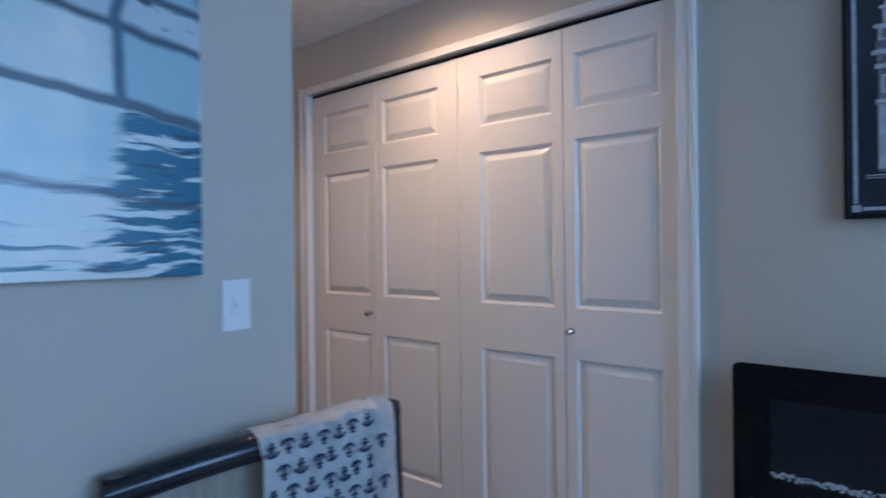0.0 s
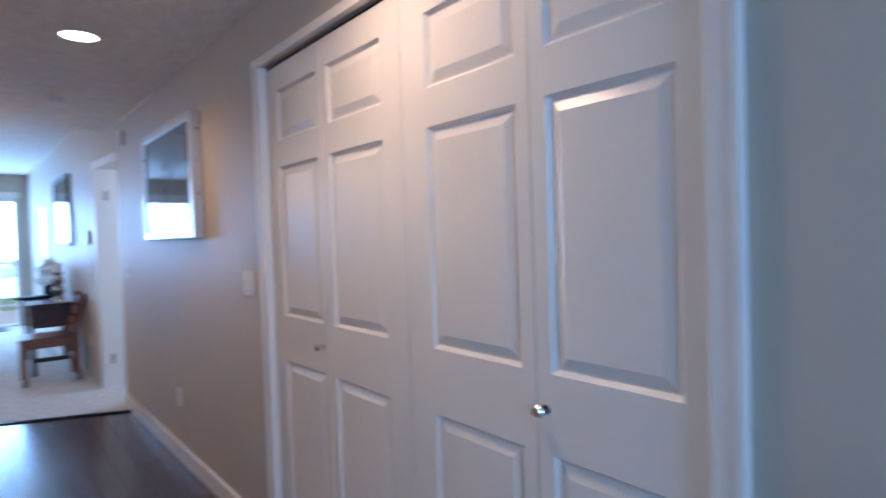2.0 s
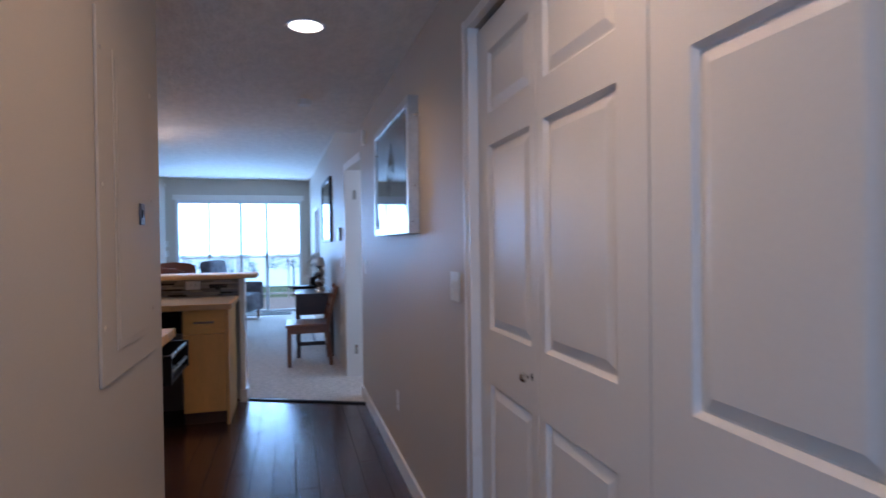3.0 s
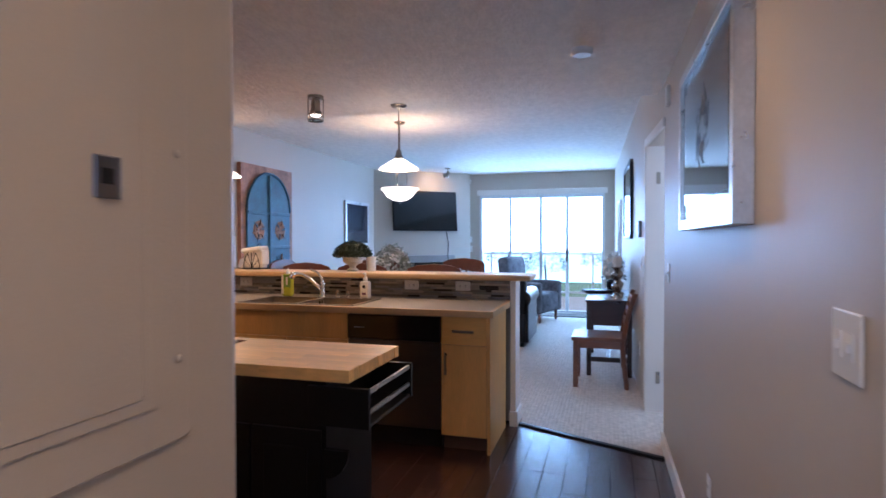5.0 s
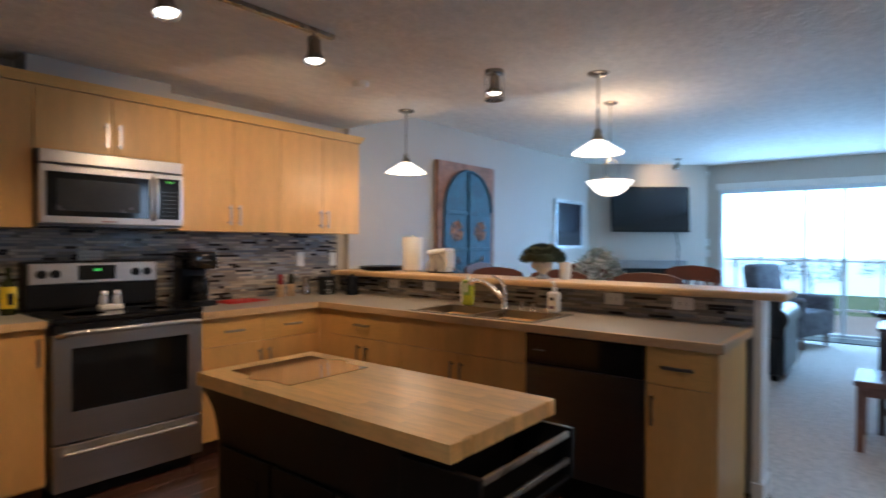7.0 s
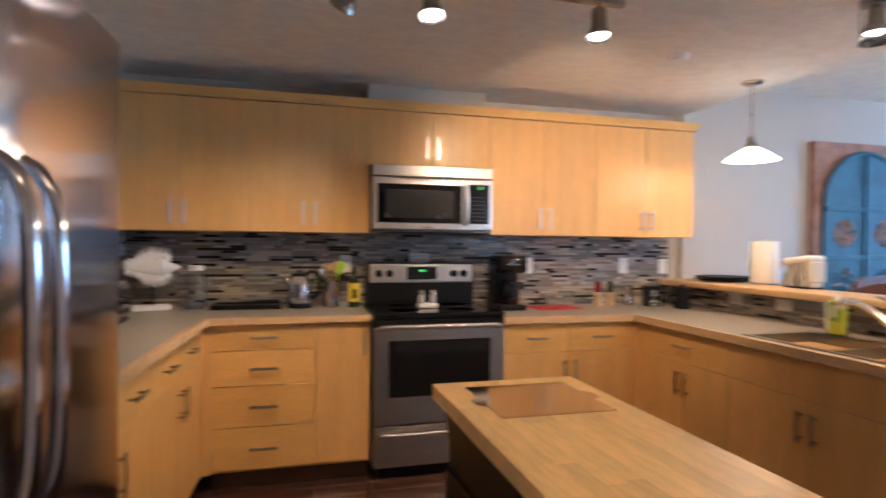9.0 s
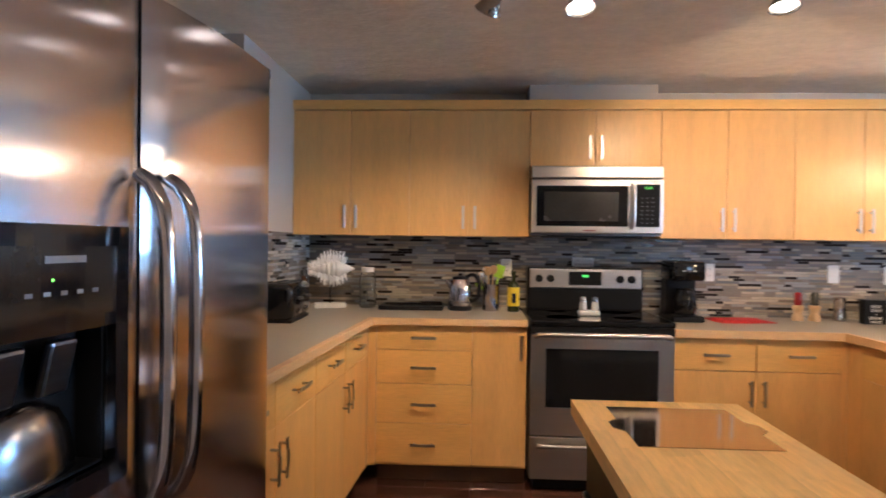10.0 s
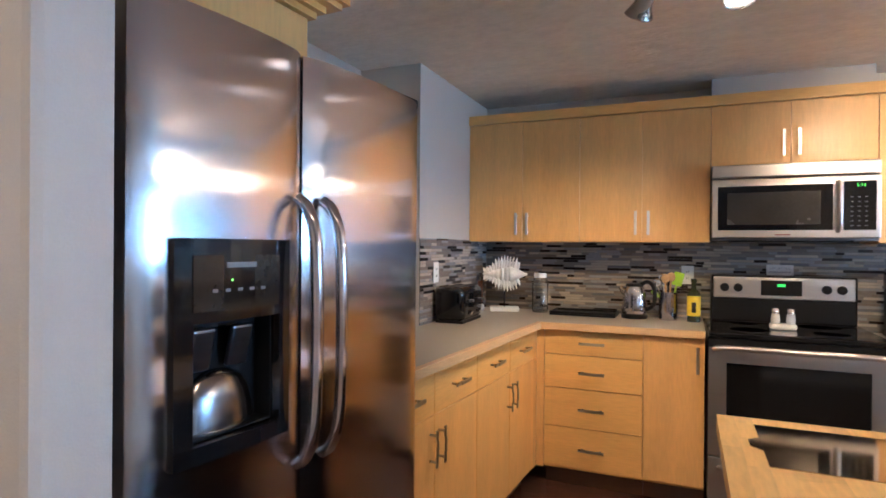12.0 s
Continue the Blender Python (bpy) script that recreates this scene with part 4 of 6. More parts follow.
# the harbour repeats its sheds every 0.47 along the canvas
bay = pmath("FRACT", pmath("ADD", pmath("MULTIPLY", cx, 1 / 0.47), 4.0), 0.0)
MIST, SLATE, DEEP = (0.36, 0.52, 0.56), (0.05, 0.08, 0.115), (0.012, 0.14, 0.23)
PALE = pmix(pnoise(4, (1.5, 1, 1.2), 0.38, 0.66), (0.76, 0.76, 0.70), (0.46, 0.60, 0.62))
water = pmix(pnoise(7, (1.3, 1, 8), 0.53, 0.59), DEEP, (0.66, 0.72, 0.70))
water = pmix(pnoise(9, (1, 1, 11), 0.58, 0.64), water, (0.02, 0.065, 0.10))
ragged = pmath("ADD", bay, pmath("MULTIPLY", pmath("SUBTRACT", pnoise(5, (0.4, 1, 9), 0.3, 0.7), 0.5), pmath("MULTIPLY", step(cz, 0.30, 0.0), 0.55)))
gleam = pmath("MULTIPLY", band(ragged, 0.16, 0.66, 0.03), pmath("MAXIMUM", step(cz, 0.15, 0.19), pnoise(4, (0.3, 1, 9), 0.42, 0.50)))
water = pmix(gleam, water, PALE)
water = pmix(pmath("MULTIPLY", band(roof, 0.125, 0.140), 0.8), water, SLATE)
sheds = pmix(step(bay, 0.66, 0.70), PALE, MIST)
sheds = pmix(pmath("MULTIPLY", pnoise(6, (3.5, 1, 0.8), 0.52, 0.62), step(roof, 0.53, 0.56)), sheds, (0.20, 0.25, 0.25))
gable = pmix(pnoise(9, (1, 1, 3), 0.50, 0.56), (0.50, 0.57, 0.60), (0.075, 0.085, 0.11))
sheds = pmix(band(roof, 0.455, 0.52), sheds, gable)
for lo, hi in ((0.288, 0.312), (0.440, 0.458), (0.518, 0.536)):
    sheds = pmix(pmath("MULTIPLY", band(roof, lo, hi), 0.92), sheds, SLATE)
sheds = pmix(pmath("MULTIPLY", band(bay, 0.65, 0.695, 0.012), step(roof, 0.29, 0.30)), sheds, (0.07, 0.13, 0.19))
pl.new(pmix(step(roof, 0.285, 0.292), water, sheds), pb.inputs["Base Color"])
pb.inputs["Roughness"].default_value = 0.28
part("canvas", boxes((-1.15, 0, -0.036, -0.001, 0, 0.86), bevel=0.002), PAINT, canvas)

# ---------------- wall-mounted electric fireplace in the den ----------------
ef = thing("electric_fireplace", pose(-0.31, HY, 0.362), "black glass wall-mounted electric fireplace with white pebbles", "fireplace")
cr = 0.02
outl = [(cr - cr * math.cos(a), cr - cr * math.sin(a)) for a in [k * math.pi / 8 for k in range(5)]]
shape = outl + [(1.05 - x, y) for x, y in outl[::-1]] + [(1.05 - x, 0.565 - y) for x, y in outl] + [(x, 0.565 - y) for x, y in outl[::-1]]
part("body", boxes((0.06, 0.99, -0.07, -0.001, 0.05, 0.50)), BLACK, ef)
part("front_glass", prism(shape, -0.005, 0.0), mat("fire_glass", (0.006, 0.006, 0.007), 0.08, var=0.1, scale=5, rvar=0.03, spec=0.22), ef, at=pose(0, -0.072, 0, 90, 0, 0))
part("inner_window", boxes((0.095, 0.955, -0.0785, -0.0772, 0.255, 0.475), bevel=0.0005), mat("smoked_fire_glass", (0.012, 0.013, 0.017), 0.07, var=0.25, scale=4, rvar=0.02, spec=0.3), ef, "recessed smoked window")
PEB = mat("pebble", (0.42, 0.44, 0.47), 0.5, per=0.2)
pebm = bmesh.new()
for k in range(260):
    bmesh.ops.create_icosphere(pebm, subdivisions=1, radius=random.uniform(0.003, 0.0075), matrix=pose(0.10 + 0.85 * k / 260, -0.078, 0.266 + random.uniform(-0.007, 0.009)) @ Matrix.Diagonal((1, 0.4, 0.8, 1)))
tagged(part("pebbles", pebm, PEB, ef, "white pebbles", smooth=True), kind="stuff")

# ---------------- den chair with throw ----------------
DARKBLUE = mat("dark_lacquer", (0.012, 0.014, 0.02), 0.16, var=0.1, rvar=0.05)
DEN_SEAT = pose(-0.985, 0.803, 0, 0, 0, 86) @ Matrix.Diagonal((1.083, 1, 0.935, 1))
chair = thing("den_chair", DEN_SEAT, "black lacquered armless chair with a slatted back against the wall", "chair")
part("top_rail", tube(curve([(-0.35, 0.02, 0.88), (-0.2, -0.005, 0.90), (0.0, -0.012, 0.905), (0.16, -0.005, 0.90), (0.275, 0.015, 0.89)], 6), 0.033, 12), DARKBLUE, chair, smooth=True)
part("lower_rail", boxes((-0.33, 0.27, 0.0, 0.02, 0.62, 0.66), bevel=0.004), DARKBLUE, chair)
for px in (-0.335, 0.275):
    part("back_post", tube([(px, -0.03, 0.0), (px, 0.0, 0.45), (px, 0.015, 0.915)], [0.02, 0.024, 0.022], 8), DARKBLUE, chair, smooth=True)
    part("front_leg", tube([(px, -0.5, 0.0), (px, -0.48, 0.42)], [0.017, 0.022], 8), DARKBLUE, chair, smooth=True)
FABR = mat("striped_cushion", (0.42, 0.36, 0.28), 0.85, var=0.3, scale=14, stretch=(6, 1, 1), color2=(0.20, 0.17, 0.15))
part("back_panel", boxes((-0.31, 0.255, 0.004, 0.018, 0.665, 0.87), bevel=0.003), FABR, chair)
part("seat", boxes((-0.35, 0.30, -0.52, 0.0, 0.41, 0.47), bevel=0.02), FABR, chair)
throw = thing("throw_blanket", DEN_SEAT, "white fleece throw with navy anchors over the chair rail", "blanket")
FLEECE = mat("fleece", (0.84, 0.83, 0.81), 0.95, var=0.06, scale=25, bump=0.4)
bmf = bmesh.new()
cols, prof = 34, [(0.062, 0.70), (0.06, 0.80), (0.055, 0.88), (0.034, 0.932), (-0.008, 0.945), (-0.046, 0.930), (-0.062, 0.88), (-0.068, 0.80), (-0.072, 0.70), (-0.075, 0.60), (-0.075, 0.52)]
grid = []
for i in range(cols + 1):
    u = i / cols
    x = -0.115 + 0.335 * u
    wv = (0.002 + 0.008 * u) * math.sin(u * u * 30) + 0.003 * math.sin(u * 41 + 1)
    grid.append([bmf.verts.new((x + 0.012 * math.sin(z * 9 + u * 4), y + wv * (1.2 if y < 0 else 0.6), z + 0.0035 * math.sin(u * 19) * (z > 0.9) + 0.008 * u * u)) for y, z in prof])
for a, b in zip(grid, grid[1:]):
    for k in range(len(prof) - 1):
        bmf.faces.new((a[k], a[k + 1], b[k + 1], b[k]))
bmesh.ops.solidify(bmf, geom=bmf.faces[:], thickness=0.007)
part("fleece", bmf, FLEECE, throw, smooth=True)
INK = mat("navy_print", (0.02, 0.03, 0.09), 0.9)


def anchor():
    bm = tube([(0, 0, -0.013), (0, 0, 0.012)], 0.0028, 6)
    tube([(-0.007, 0, 0.006), (0.007, 0, 0.006)], 0.0026, 6, bm)
    tube([(-0.013, 0, -0.004)] + [(0.013 * math.sin(a), 0, -0.004 - 0.011 * math.cos(a)) for a in (-0.9, -0.3, 0.3, 0.9)] + [(0.013, 0, -0.004)], 0.003, 6, bm)
    bmesh.ops.create_icosphere(bm, subdivisions=1, radius=0.0045, matrix=pose(0, 0, 0.015))
    return bm


base_anchor = None
for r in range(7):
    for c in range(7):
        u = (c + 0.5 * (r % 2) + 0.35) / 7.6 * 0.98
        z = 0.906 - 0.052 * r
        y = -0.058 - 0.014 * min(1, max(0, (0.9 - z) / 0.25)) - 0.0105 + 1.2 * ((0.002 + 0.008 * u) * math.sin(u * u * 30) + 0.003 * math.sin(u * 41 + 1))
        m = pose(-0.115 + 0.335 * u + 0.012 * math.sin(z * 9 + u * 4), y, z + 0.008 * u * u, 0, 180 * ((r + c) % 2), 0)
        if base_anchor is None:
            base_anchor = part("printed_anchor", anchor(), INK, throw, at=m)
        else:
            o = base_anchor.copy()
            scene.collection.objects.link(o)
            o.matrix_basis = m

# ---------------- ceiling fixtures ----------------
LIT = mat("lit_glass", (1.0, 0.86, 0.66), 0.4, emit=5.0)
HALO = mat("lit_lens", (1.0, 0.90, 0.75), 0.4, emit=9.0)


def downlight(x, y):
    d = thing("recessed_light", pose(x, y, KC), "round recessed ceiling downlight, switched on", "ceiling light")
    part("trim_ring", lathe([(0.078, 0), (0.095, -0.004), (0.092, -0.008), (0.075, -0.006), (0.078, 0)], 36), WHITE, d, smooth=True)
    part("lens", lathe([(0.0, -0.003), (0.077, -0.003), (0.077, -0.001), (0, -0.001)], 36), HALO, d)


downlight(-3.165, 1.345)
downlight(-1.35, 1.50)


def detector(x, y, z, r, label):
    d = thing("smoke_detector", pose(x, y, z), label, "detector")
    part("case", lathe([(r, 0), (r, -0.02), (r * 0.8, -0.034), (0, -0.036)], 30), PLASTIC, d, smooth=True)


detector(-4.58, 1.37, KC, 0.055, "round white smoke detector on the ceiling")
detector(-4.75, -1.25, KC, 0.05, "round white ceiling sprinkler cover")


def pendant(x, y):
    p = thing("pendant_lamp", pose(x, y, KC), "nickel pendant with a conical white glass shade, lit", "pendant lamp", "bar pendants")
    part("canopy", lathe([(0.06, 0), (0.06, -0.008), (0.045, -0.018), (0.012, -0.022), (0, -0.022)], 28), NICKEL, p, smooth=True)
    part("rod", tube([(0, 0, -0.02), (0, 0, -0.36)], 0.006, 8), NICKEL, p, smooth=True)
    part("socket", lathe([(0.012, -0.33), (0.022, -0.345), (0.022, -0.365), (0.032, -0.385), (0.032, -0.40), (0.02, -0.405)], 20), NICKEL, p, smooth=True)
    part("shade", lathe([(0.025, -0.395), (0.05, -0.408), (0.14, -0.466), (0.15, -0.478), (0.145, -0.478), (0.135, -0.468), (0.045, -0.414), (0.025, -0.402)], 40), LIT, p, "lit white glass shade", smooth=True)


pendant(-5.50, -1.545)
pendant(-5.476, 0.011)
bowl = thing("bowl_chandelier", pose(-7.16, -0.607, LC), "nickel chandelier with a lit alabaster bowl above the dining table", "chandelier")
part("canopy", lathe([(0.06, 0), (0.06, -0.01), (0.02, -0.03), (0, -0.03)], 24), NICKEL, bowl, smooth=True)
part("rod", tube([(0, 0, -0.02), (0, 0, -0.52)], 0.006, 8), NICKEL, bowl, smooth=True)
for k in range(3):
    a = k * 2.094
    c, s = math.cos(a), math.sin(a)
    part("arm", tube(curve([(0.01 * c, 0.01 * s, -0.50), (0.07 * c, 0.07 * s, -0.55), (0.075 * c, 0.075 * s, -0.64), (0.05 * c, 0.05 * s, -0.72)], 5), 0.005, 6), NICKEL, bowl, smooth=True)
part("bowl", lathe([(0.195, -0.70), (0.20, -0.705), (0.165, -0.74), (0.13, -0.79), (0.07, -0.825), (0.0, -0.835), (0.0, -0.828), (0.065, -0.818), (0.12, -0.785), (0.155, -0.737)], 40), LIT, bowl, "lit alabaster glass bowl", smooth=True)
part("finial", lathe([(0.012, -0.83), (0.014, -0.845), (0.006, -0.86), (0, -0.862)], 14), NICKEL, bowl, smooth=True)

track = thing("track_light", pose(0, 0, 0), "grey ceiling track with tilted nickel spotlights, lit", "track light")
part("track", boxes((-4.11, -2.6, -0.78, -0.745, KC - 0.022, KC), bevel=0.003), NICKEL, track)


def spot(parent, x, y, z, tx, ty, tz, drop=0.055):
    h = part("spot_head", tube([(0, 0, 0), (0, 0, -drop)], 0.008, 8), NICKEL, parent, smooth=True, at=pose(x, y, z))
    d = Vector((tx - x, ty - y, tz - (z - drop))).normalized()
    q = d.to_track_quat("Z", "Y").to_matrix().to_4x4()
    m = Matrix.Translation((0, 0, -drop)) @ q
    part("can", lathe([(0.018, -0.04), (0.030, -0.03), (0.032, 0.045), (0.052, 0.085), (0.050, 0.088), (0.028, 0.05), (0.0, 0.05)], 24), NICKEL, h, smooth=True, at=m)
    part("bulb", lathe([(0.0, 0.094), (0.022, 0.091), (0.034, 0.084), (0.040, 0.074), (0.040, 0.066), (0, 0.062)], 24), HALO, h, "lit reflector bulb", at=m)


spot(track, -3.995, -0.762, KC - 0.02, -3.93, -0.62, 1.2)
spot(track, -3.29, -0.762, KC - 0.02, -3.3, -0.5, 1.2)
spot(track, -3.0, -0.762, KC - 0.02, -2.5, -1.5, 1.3)
single = thing("ceiling_spotlight", pose(-5.067, -0.452, KC), "nickel cage ceiling spotlight above the sink, lit", "spotlight")
part("canopy", lathe([(0.055, 0), (0.055, -0.02), (0, -0.022)], 24), NICKEL, single, smooth=True)
spot(single, 0, 0, -0.02, 0.05, 0.02, -2, 0.03)
for k in range(4):
    a = k * math.pi / 2 + 0.4
    part("cage_wire", tube([(0.052 * math.cos(a), 0.052 * math.sin(a), -0.02), (0.052 * math.cos(a), 0.052 * math.sin(a), -0.17)], 0.004, 6), NICKEL, single)
part("cage_ring", lathe([(0.056, -0.165), (0.056, -0.175), (0.049, -0.175), (0.049, -0.165), (0.056, -0.165)], 28), NICKEL, single, smooth=True)

# ---------------- sink and tap ----------------
INSIDE = mat("sink_steel", (0.30, 0.29, 0.28), 0.30, 1.0, var=0.05, scale=6)
sink = thing("double_sink", pose(0, 0, 0), "stainless double-bowl sink set into the worktop", "sink")
part("rim", boxes((SX0 - 0.02, SX0 + 0.05, SY0 - 0.02, SY1 + 0.02, CTR, CTR + 0.005), (SX1 - 0.012, SX1 + 0.015, SY0 - 0.02, SY1 + 0.02, CTR, CTR + 0.005), (SX0 + 0.05, SX1 - 0.012, SY0 - 0.02, SY0 + 0.012, CTR, CTR + 0.005), (SX0 + 0.05, SX1 - 0.012, SY1 - 0.012, SY1 + 0.02, CTR, CTR + 0.005), (SX0 + 0.05, SX1 - 0.012, -0.573, -0.543, CTR, CTR + 0.005)), INSIDE, sink)
for y0, y1 in ((SY0 + 0.012, -0.573), (-0.543, SY1 - 0.012)):
    x0, x1, zb = SX0 + 0.05, SX1 - 0.012, CTR - 0.17
    part("bowl", boxes((x0, x1, y0, y1, zb - 0.004, zb), (x0 - 0.004, x0, y0, y1, zb, CTR), (x1, x1 + 0.004, y0, y1, zb, CTR), (x0, x1, y0 - 0.004, y0, zb, CTR), (x0, x1, y1, y1 + 0.004, zb, CTR)), INSIDE, sink)
    part("drain", lathe([(0.0, zb + 0.003), (0.04, zb + 0.003), (0.045, zb)], 24), CHROME, sink, at=pose((x0 + x1) / 2, (y0 + y1) / 2, 0))
tap = thing("kitchen_tap", pose(-5.388, -0.575, CTR + 0.005), "chrome pull-out kitchen tap behind the sink", "tap")
part("base", lathe([(0.03, 0), (0.03, 0.008), (0.023, 0.016), (0.021, 0.085), (0.022, 0.10), (0.016, 0.118), (0, 0.122)], 20), CHROME, tap, smooth=True)
part("spout", tube(curve([(0, 0, 0.045), (0.012, -0.035, 0.085), (0.035, -0.09, 0.14), (0.055, -0.135, 0.168), (0.065, -0.165, 0.176)], 7), 0.0145, 12), CHROME, tap, smooth=True)
part("spray_head", tube(curve([(0.064, -0.158, 0.176), (0.07, -0.19, 0.176), (0.078, -0.212, 0.162), (0.082, -0.222, 0.148)], 6), [0.016] * 6 + [0.021] * 13, 14), CHROME, tap, smooth=True)
part("lever", tube(curve([(0, 0, 0.11), (0.0, -0.012, 0.15), (0, -0.045, 0.188), (0, -0.10, 0.208)], 6), [0.012] * 6 + [0.008] * 13, 10), CHROME, tap, smooth=True)
for y, h in ((-0.447, 0.055), (-0.365, 0.05)):
    d = thing("soap_dispenser", pose(-5.388, y, CTR + 0.005), "short chrome dispenser cap beside the tap", "dispenser")
    part("cap", lathe([(0.02, 0), (0.02, 0.006), (0.014, 0.012), (0.014, h), (0, h + 0.003)], 18), CHROME, d, smooth=True)


def bottle(name, m, profile, material, label, cat, extra=()):
    b = thing(name, m, label, cat)
    part("body", lathe(profile, 24), material, b, smooth=True)
    for pn_, bm, mt in extra:
        part(pn_, bm, mt, b, smooth=True)
    return b


GREEN = mat("green_soap", (0.46, 0.52, 0.05), 0.2, var=0.1)
soap = thing("dish_soap_bottle", pose(-5.385, -0.868, CTR + 0.005), "flat yellow-green dish soap bottle beside the sink", "bottle")
part("body", boxes((-0.024, 0.024, -0.045, 0.045, 0, 0.175), bevel=0.02, seg=5), GREEN, soap, smooth=True)
part("cap", lathe([(0.016, 0.17), (0.016, 0.19), (0.008, 0.20), (0.007, 0.215), (0, 0.217)], 14), PLASTIC, soap, smooth=True)
part("label", boxes((0.0235, 0.0252, -0.026, 0.036, 0.07, 0.165), bevel=0.0006), mat("soap_label", (0.16, 0.30, 0.04), 0.5), soap)
part("label_edge", boxes((0.0235, 0.0250, -0.044, -0.027, 0.02, 0.165)), PLASTIC, soap)
part("label_mark", boxes((0.0250, 0.0260, -0.005, 0.012, 0.09, 0.15), bevel=0.0004), PLASTIC, soap)
CLEAR = mat("clear_soap", (0.74, 0.71, 0.66), 0.12, var=0.03)
hs = thing("hand_soap_bottle", pose(-5.388, -0.222, CTR + 0.005), "clear hand soap pump bottle behind the sink", "bottle")
part("body", boxes((-0.028, 0.028, -0.038, 0.038, 0, 0.13), bevel=0.016, seg=4), CLEAR, hs, smooth=True)
part("neck", lathe([(0.018, 0.128), (0.016, 0.14), (0.014, 0.158), (0, 0.16)], 16), PLASTIC, hs, smooth=True)
part("pump", tube(curve([(0, 0, 0.155), (0, 0, 0.185), (0.005, 0, 0.19), (0.035, 0, 0.185)], 4), 0.007, 8), PLASTIC, hs, smooth=True)
part("label", boxes((0.0275, 0.0290, -0.026, 0.026, 0.02, 0.11)), PLASTIC, hs)
part("label_mark", boxes((0.0288, 0.0298, -0.014, 0.016, 0.028, 0.045)), mat("purple_label", (0.16, 0.05, 0.12), 0.5), hs)
part("label_badge", lathe([(0.012, 0), (0.012, 0.001), (0, 0.0012)], 18, pose(0.0290, 0, 0.088, 90, 0, 90)), BLACK, hs)

# ---------------- things on the worktop ----------------
Z, ZR = CT + 0.001, CTR + 0.001
toaster = thing("toaster", pose(-1.925, -1.70, Z, 0, 0, -88), "black four-slice toaster on the worktop", "toaster")
part("body", boxes((-0.18, 0.18, -0.09, 0.09, 0.012, 0.20), bevel=0.04, seg=6), GLOSS, toaster, smooth=True)
part("base", boxes((-0.165, 0.165, -0.08, 0.08, 0, 0.016)), BLACK, toaster)
for sx in (-0.035, 0.035):
    part("slot", boxes((-0.13, 0.13, sx - 0.012, sx + 0.012, 0.198, 0.202)), RECESS, toaster)
for sx in (-0.07, 0.09):
    part("dial", lathe([(0.013, 0), (0.013, 0.012), (0, 0.014)], 14, pose(sx, -0.09, 0.055, 90, 0, 0)), CHROME, toaster, smooth=True)
    part("lever", boxes((sx - 0.016, sx + 0.016, -0.112, -0.088, 0.115, 0.128), bevel=0.003), DSTEEL, toaster)
    part("button", lathe([(0.006, 0), (0.006, 0.006), (0, 0.007)], 10, pose(sx + 0.03, -0.09, 0.055, 90, 0, 0)), CHROME, toaster)
bottle("oil_cruet", pose(-1.87, -2.22, Z), [(0, 0), (0.028, 0), (0.028, 0.05), (0.02, 0.055), (0.02, 0.12), (0.024, 0.125), (0.024, 0.22), (0.012, 0.255), (0, 0.257)], glass("blue_glass", (0.8, 0.85, 0.95)), "tall slim glass and steel grinder in the corner", "grinder",
       (("band", lathe([(0.0285, 0.0), (0.0295, 0.0), (0.0295, 0.05), (0.0285, 0.05)], 20), CHROME), ("core", tube([(0, 0, 0.06), (0, 0, 0.2)], 0.012, 10), mat("pepper", (0.25, 0.09, 0.04), 0.6))))
SHELL = mat("white_shell", (0.74, 0.71, 0.67), 0.7, var=0.05, scale=20, bump=0.3)
shell = thing("shell_ornament", pose(-2.02, -2.28, Z, 0, 0, 200), "white spiny conch shell on a rod with a white base", "ornament")
part("base", boxes((-0.095, 0.095, -0.04, 0.04, 0, 0.03), bevel=0.003), SHELL, shell)
part("rod", tube([(0, 0, 0.03), (0, 0, 0.19)], 0.005, 8), BLACK, shell)
sb = bmesh.new()
nr, na = 44, 26
rings = []
for i in range(nr + 1):
    u = i / nr
    rad = (0.05 * min(1, (u / 0.62) ** 0.8) if u < 0.62 else 0.05 * max(0.12, 1 - ((u - 0.62) / 0.38) ** 1.3)) + 0.002
    rad *= 1 + (0.11 * math.sin(u * 62) if u < 0.6 else 0.0)
    rings.append([sb.verts.new((-0.15 + 0.30 * u, rad * math.cos(2 * math.pi * k / na), 0.245 + rad * math.sin(2 * math.pi * k / na))) for k in range(na)])
for a, b in zip(rings, rings[1:]):
    for k in range(na):
        sb.faces.new((a[k], a[(k + 1) % na], b[(k + 1) % na], b[k]))
sb.faces.new(rings[0][::-1]), sb.faces.new(rings[-1])
part("spire", sb, SHELL, shell, smooth=True)
rs = random.Random(12)
for side in (1, -1):
    # frilled lip: a row of ridges, each a tapering spine from the whorl outwards
    for k in range(13):
        u = k / 12
        x0 = -0.115 + 0.185 * u
        reach = (0.035 + 0.095 * math.sin(math.pi * min(1, u * 0.78)) ** 1.6) * rs.uniform(0.88, 1.08) * (1.0 if side > 0 else 0.85)
        tip = Vector((x0 + (u - 0.45) * 0.06, rs.uniform(-0.02, 0.02), 0.245 + side * (reach + 0.008)))
        part("spine", tube([(x0, 0.0, 0.245 + side * 0.012), Vector((x0, 0, 0.245)).lerp(tip, 0.6), tip], [0.017, 0.015, 0.003], 8, flat=0.55), SHELL, shell, smooth=True)

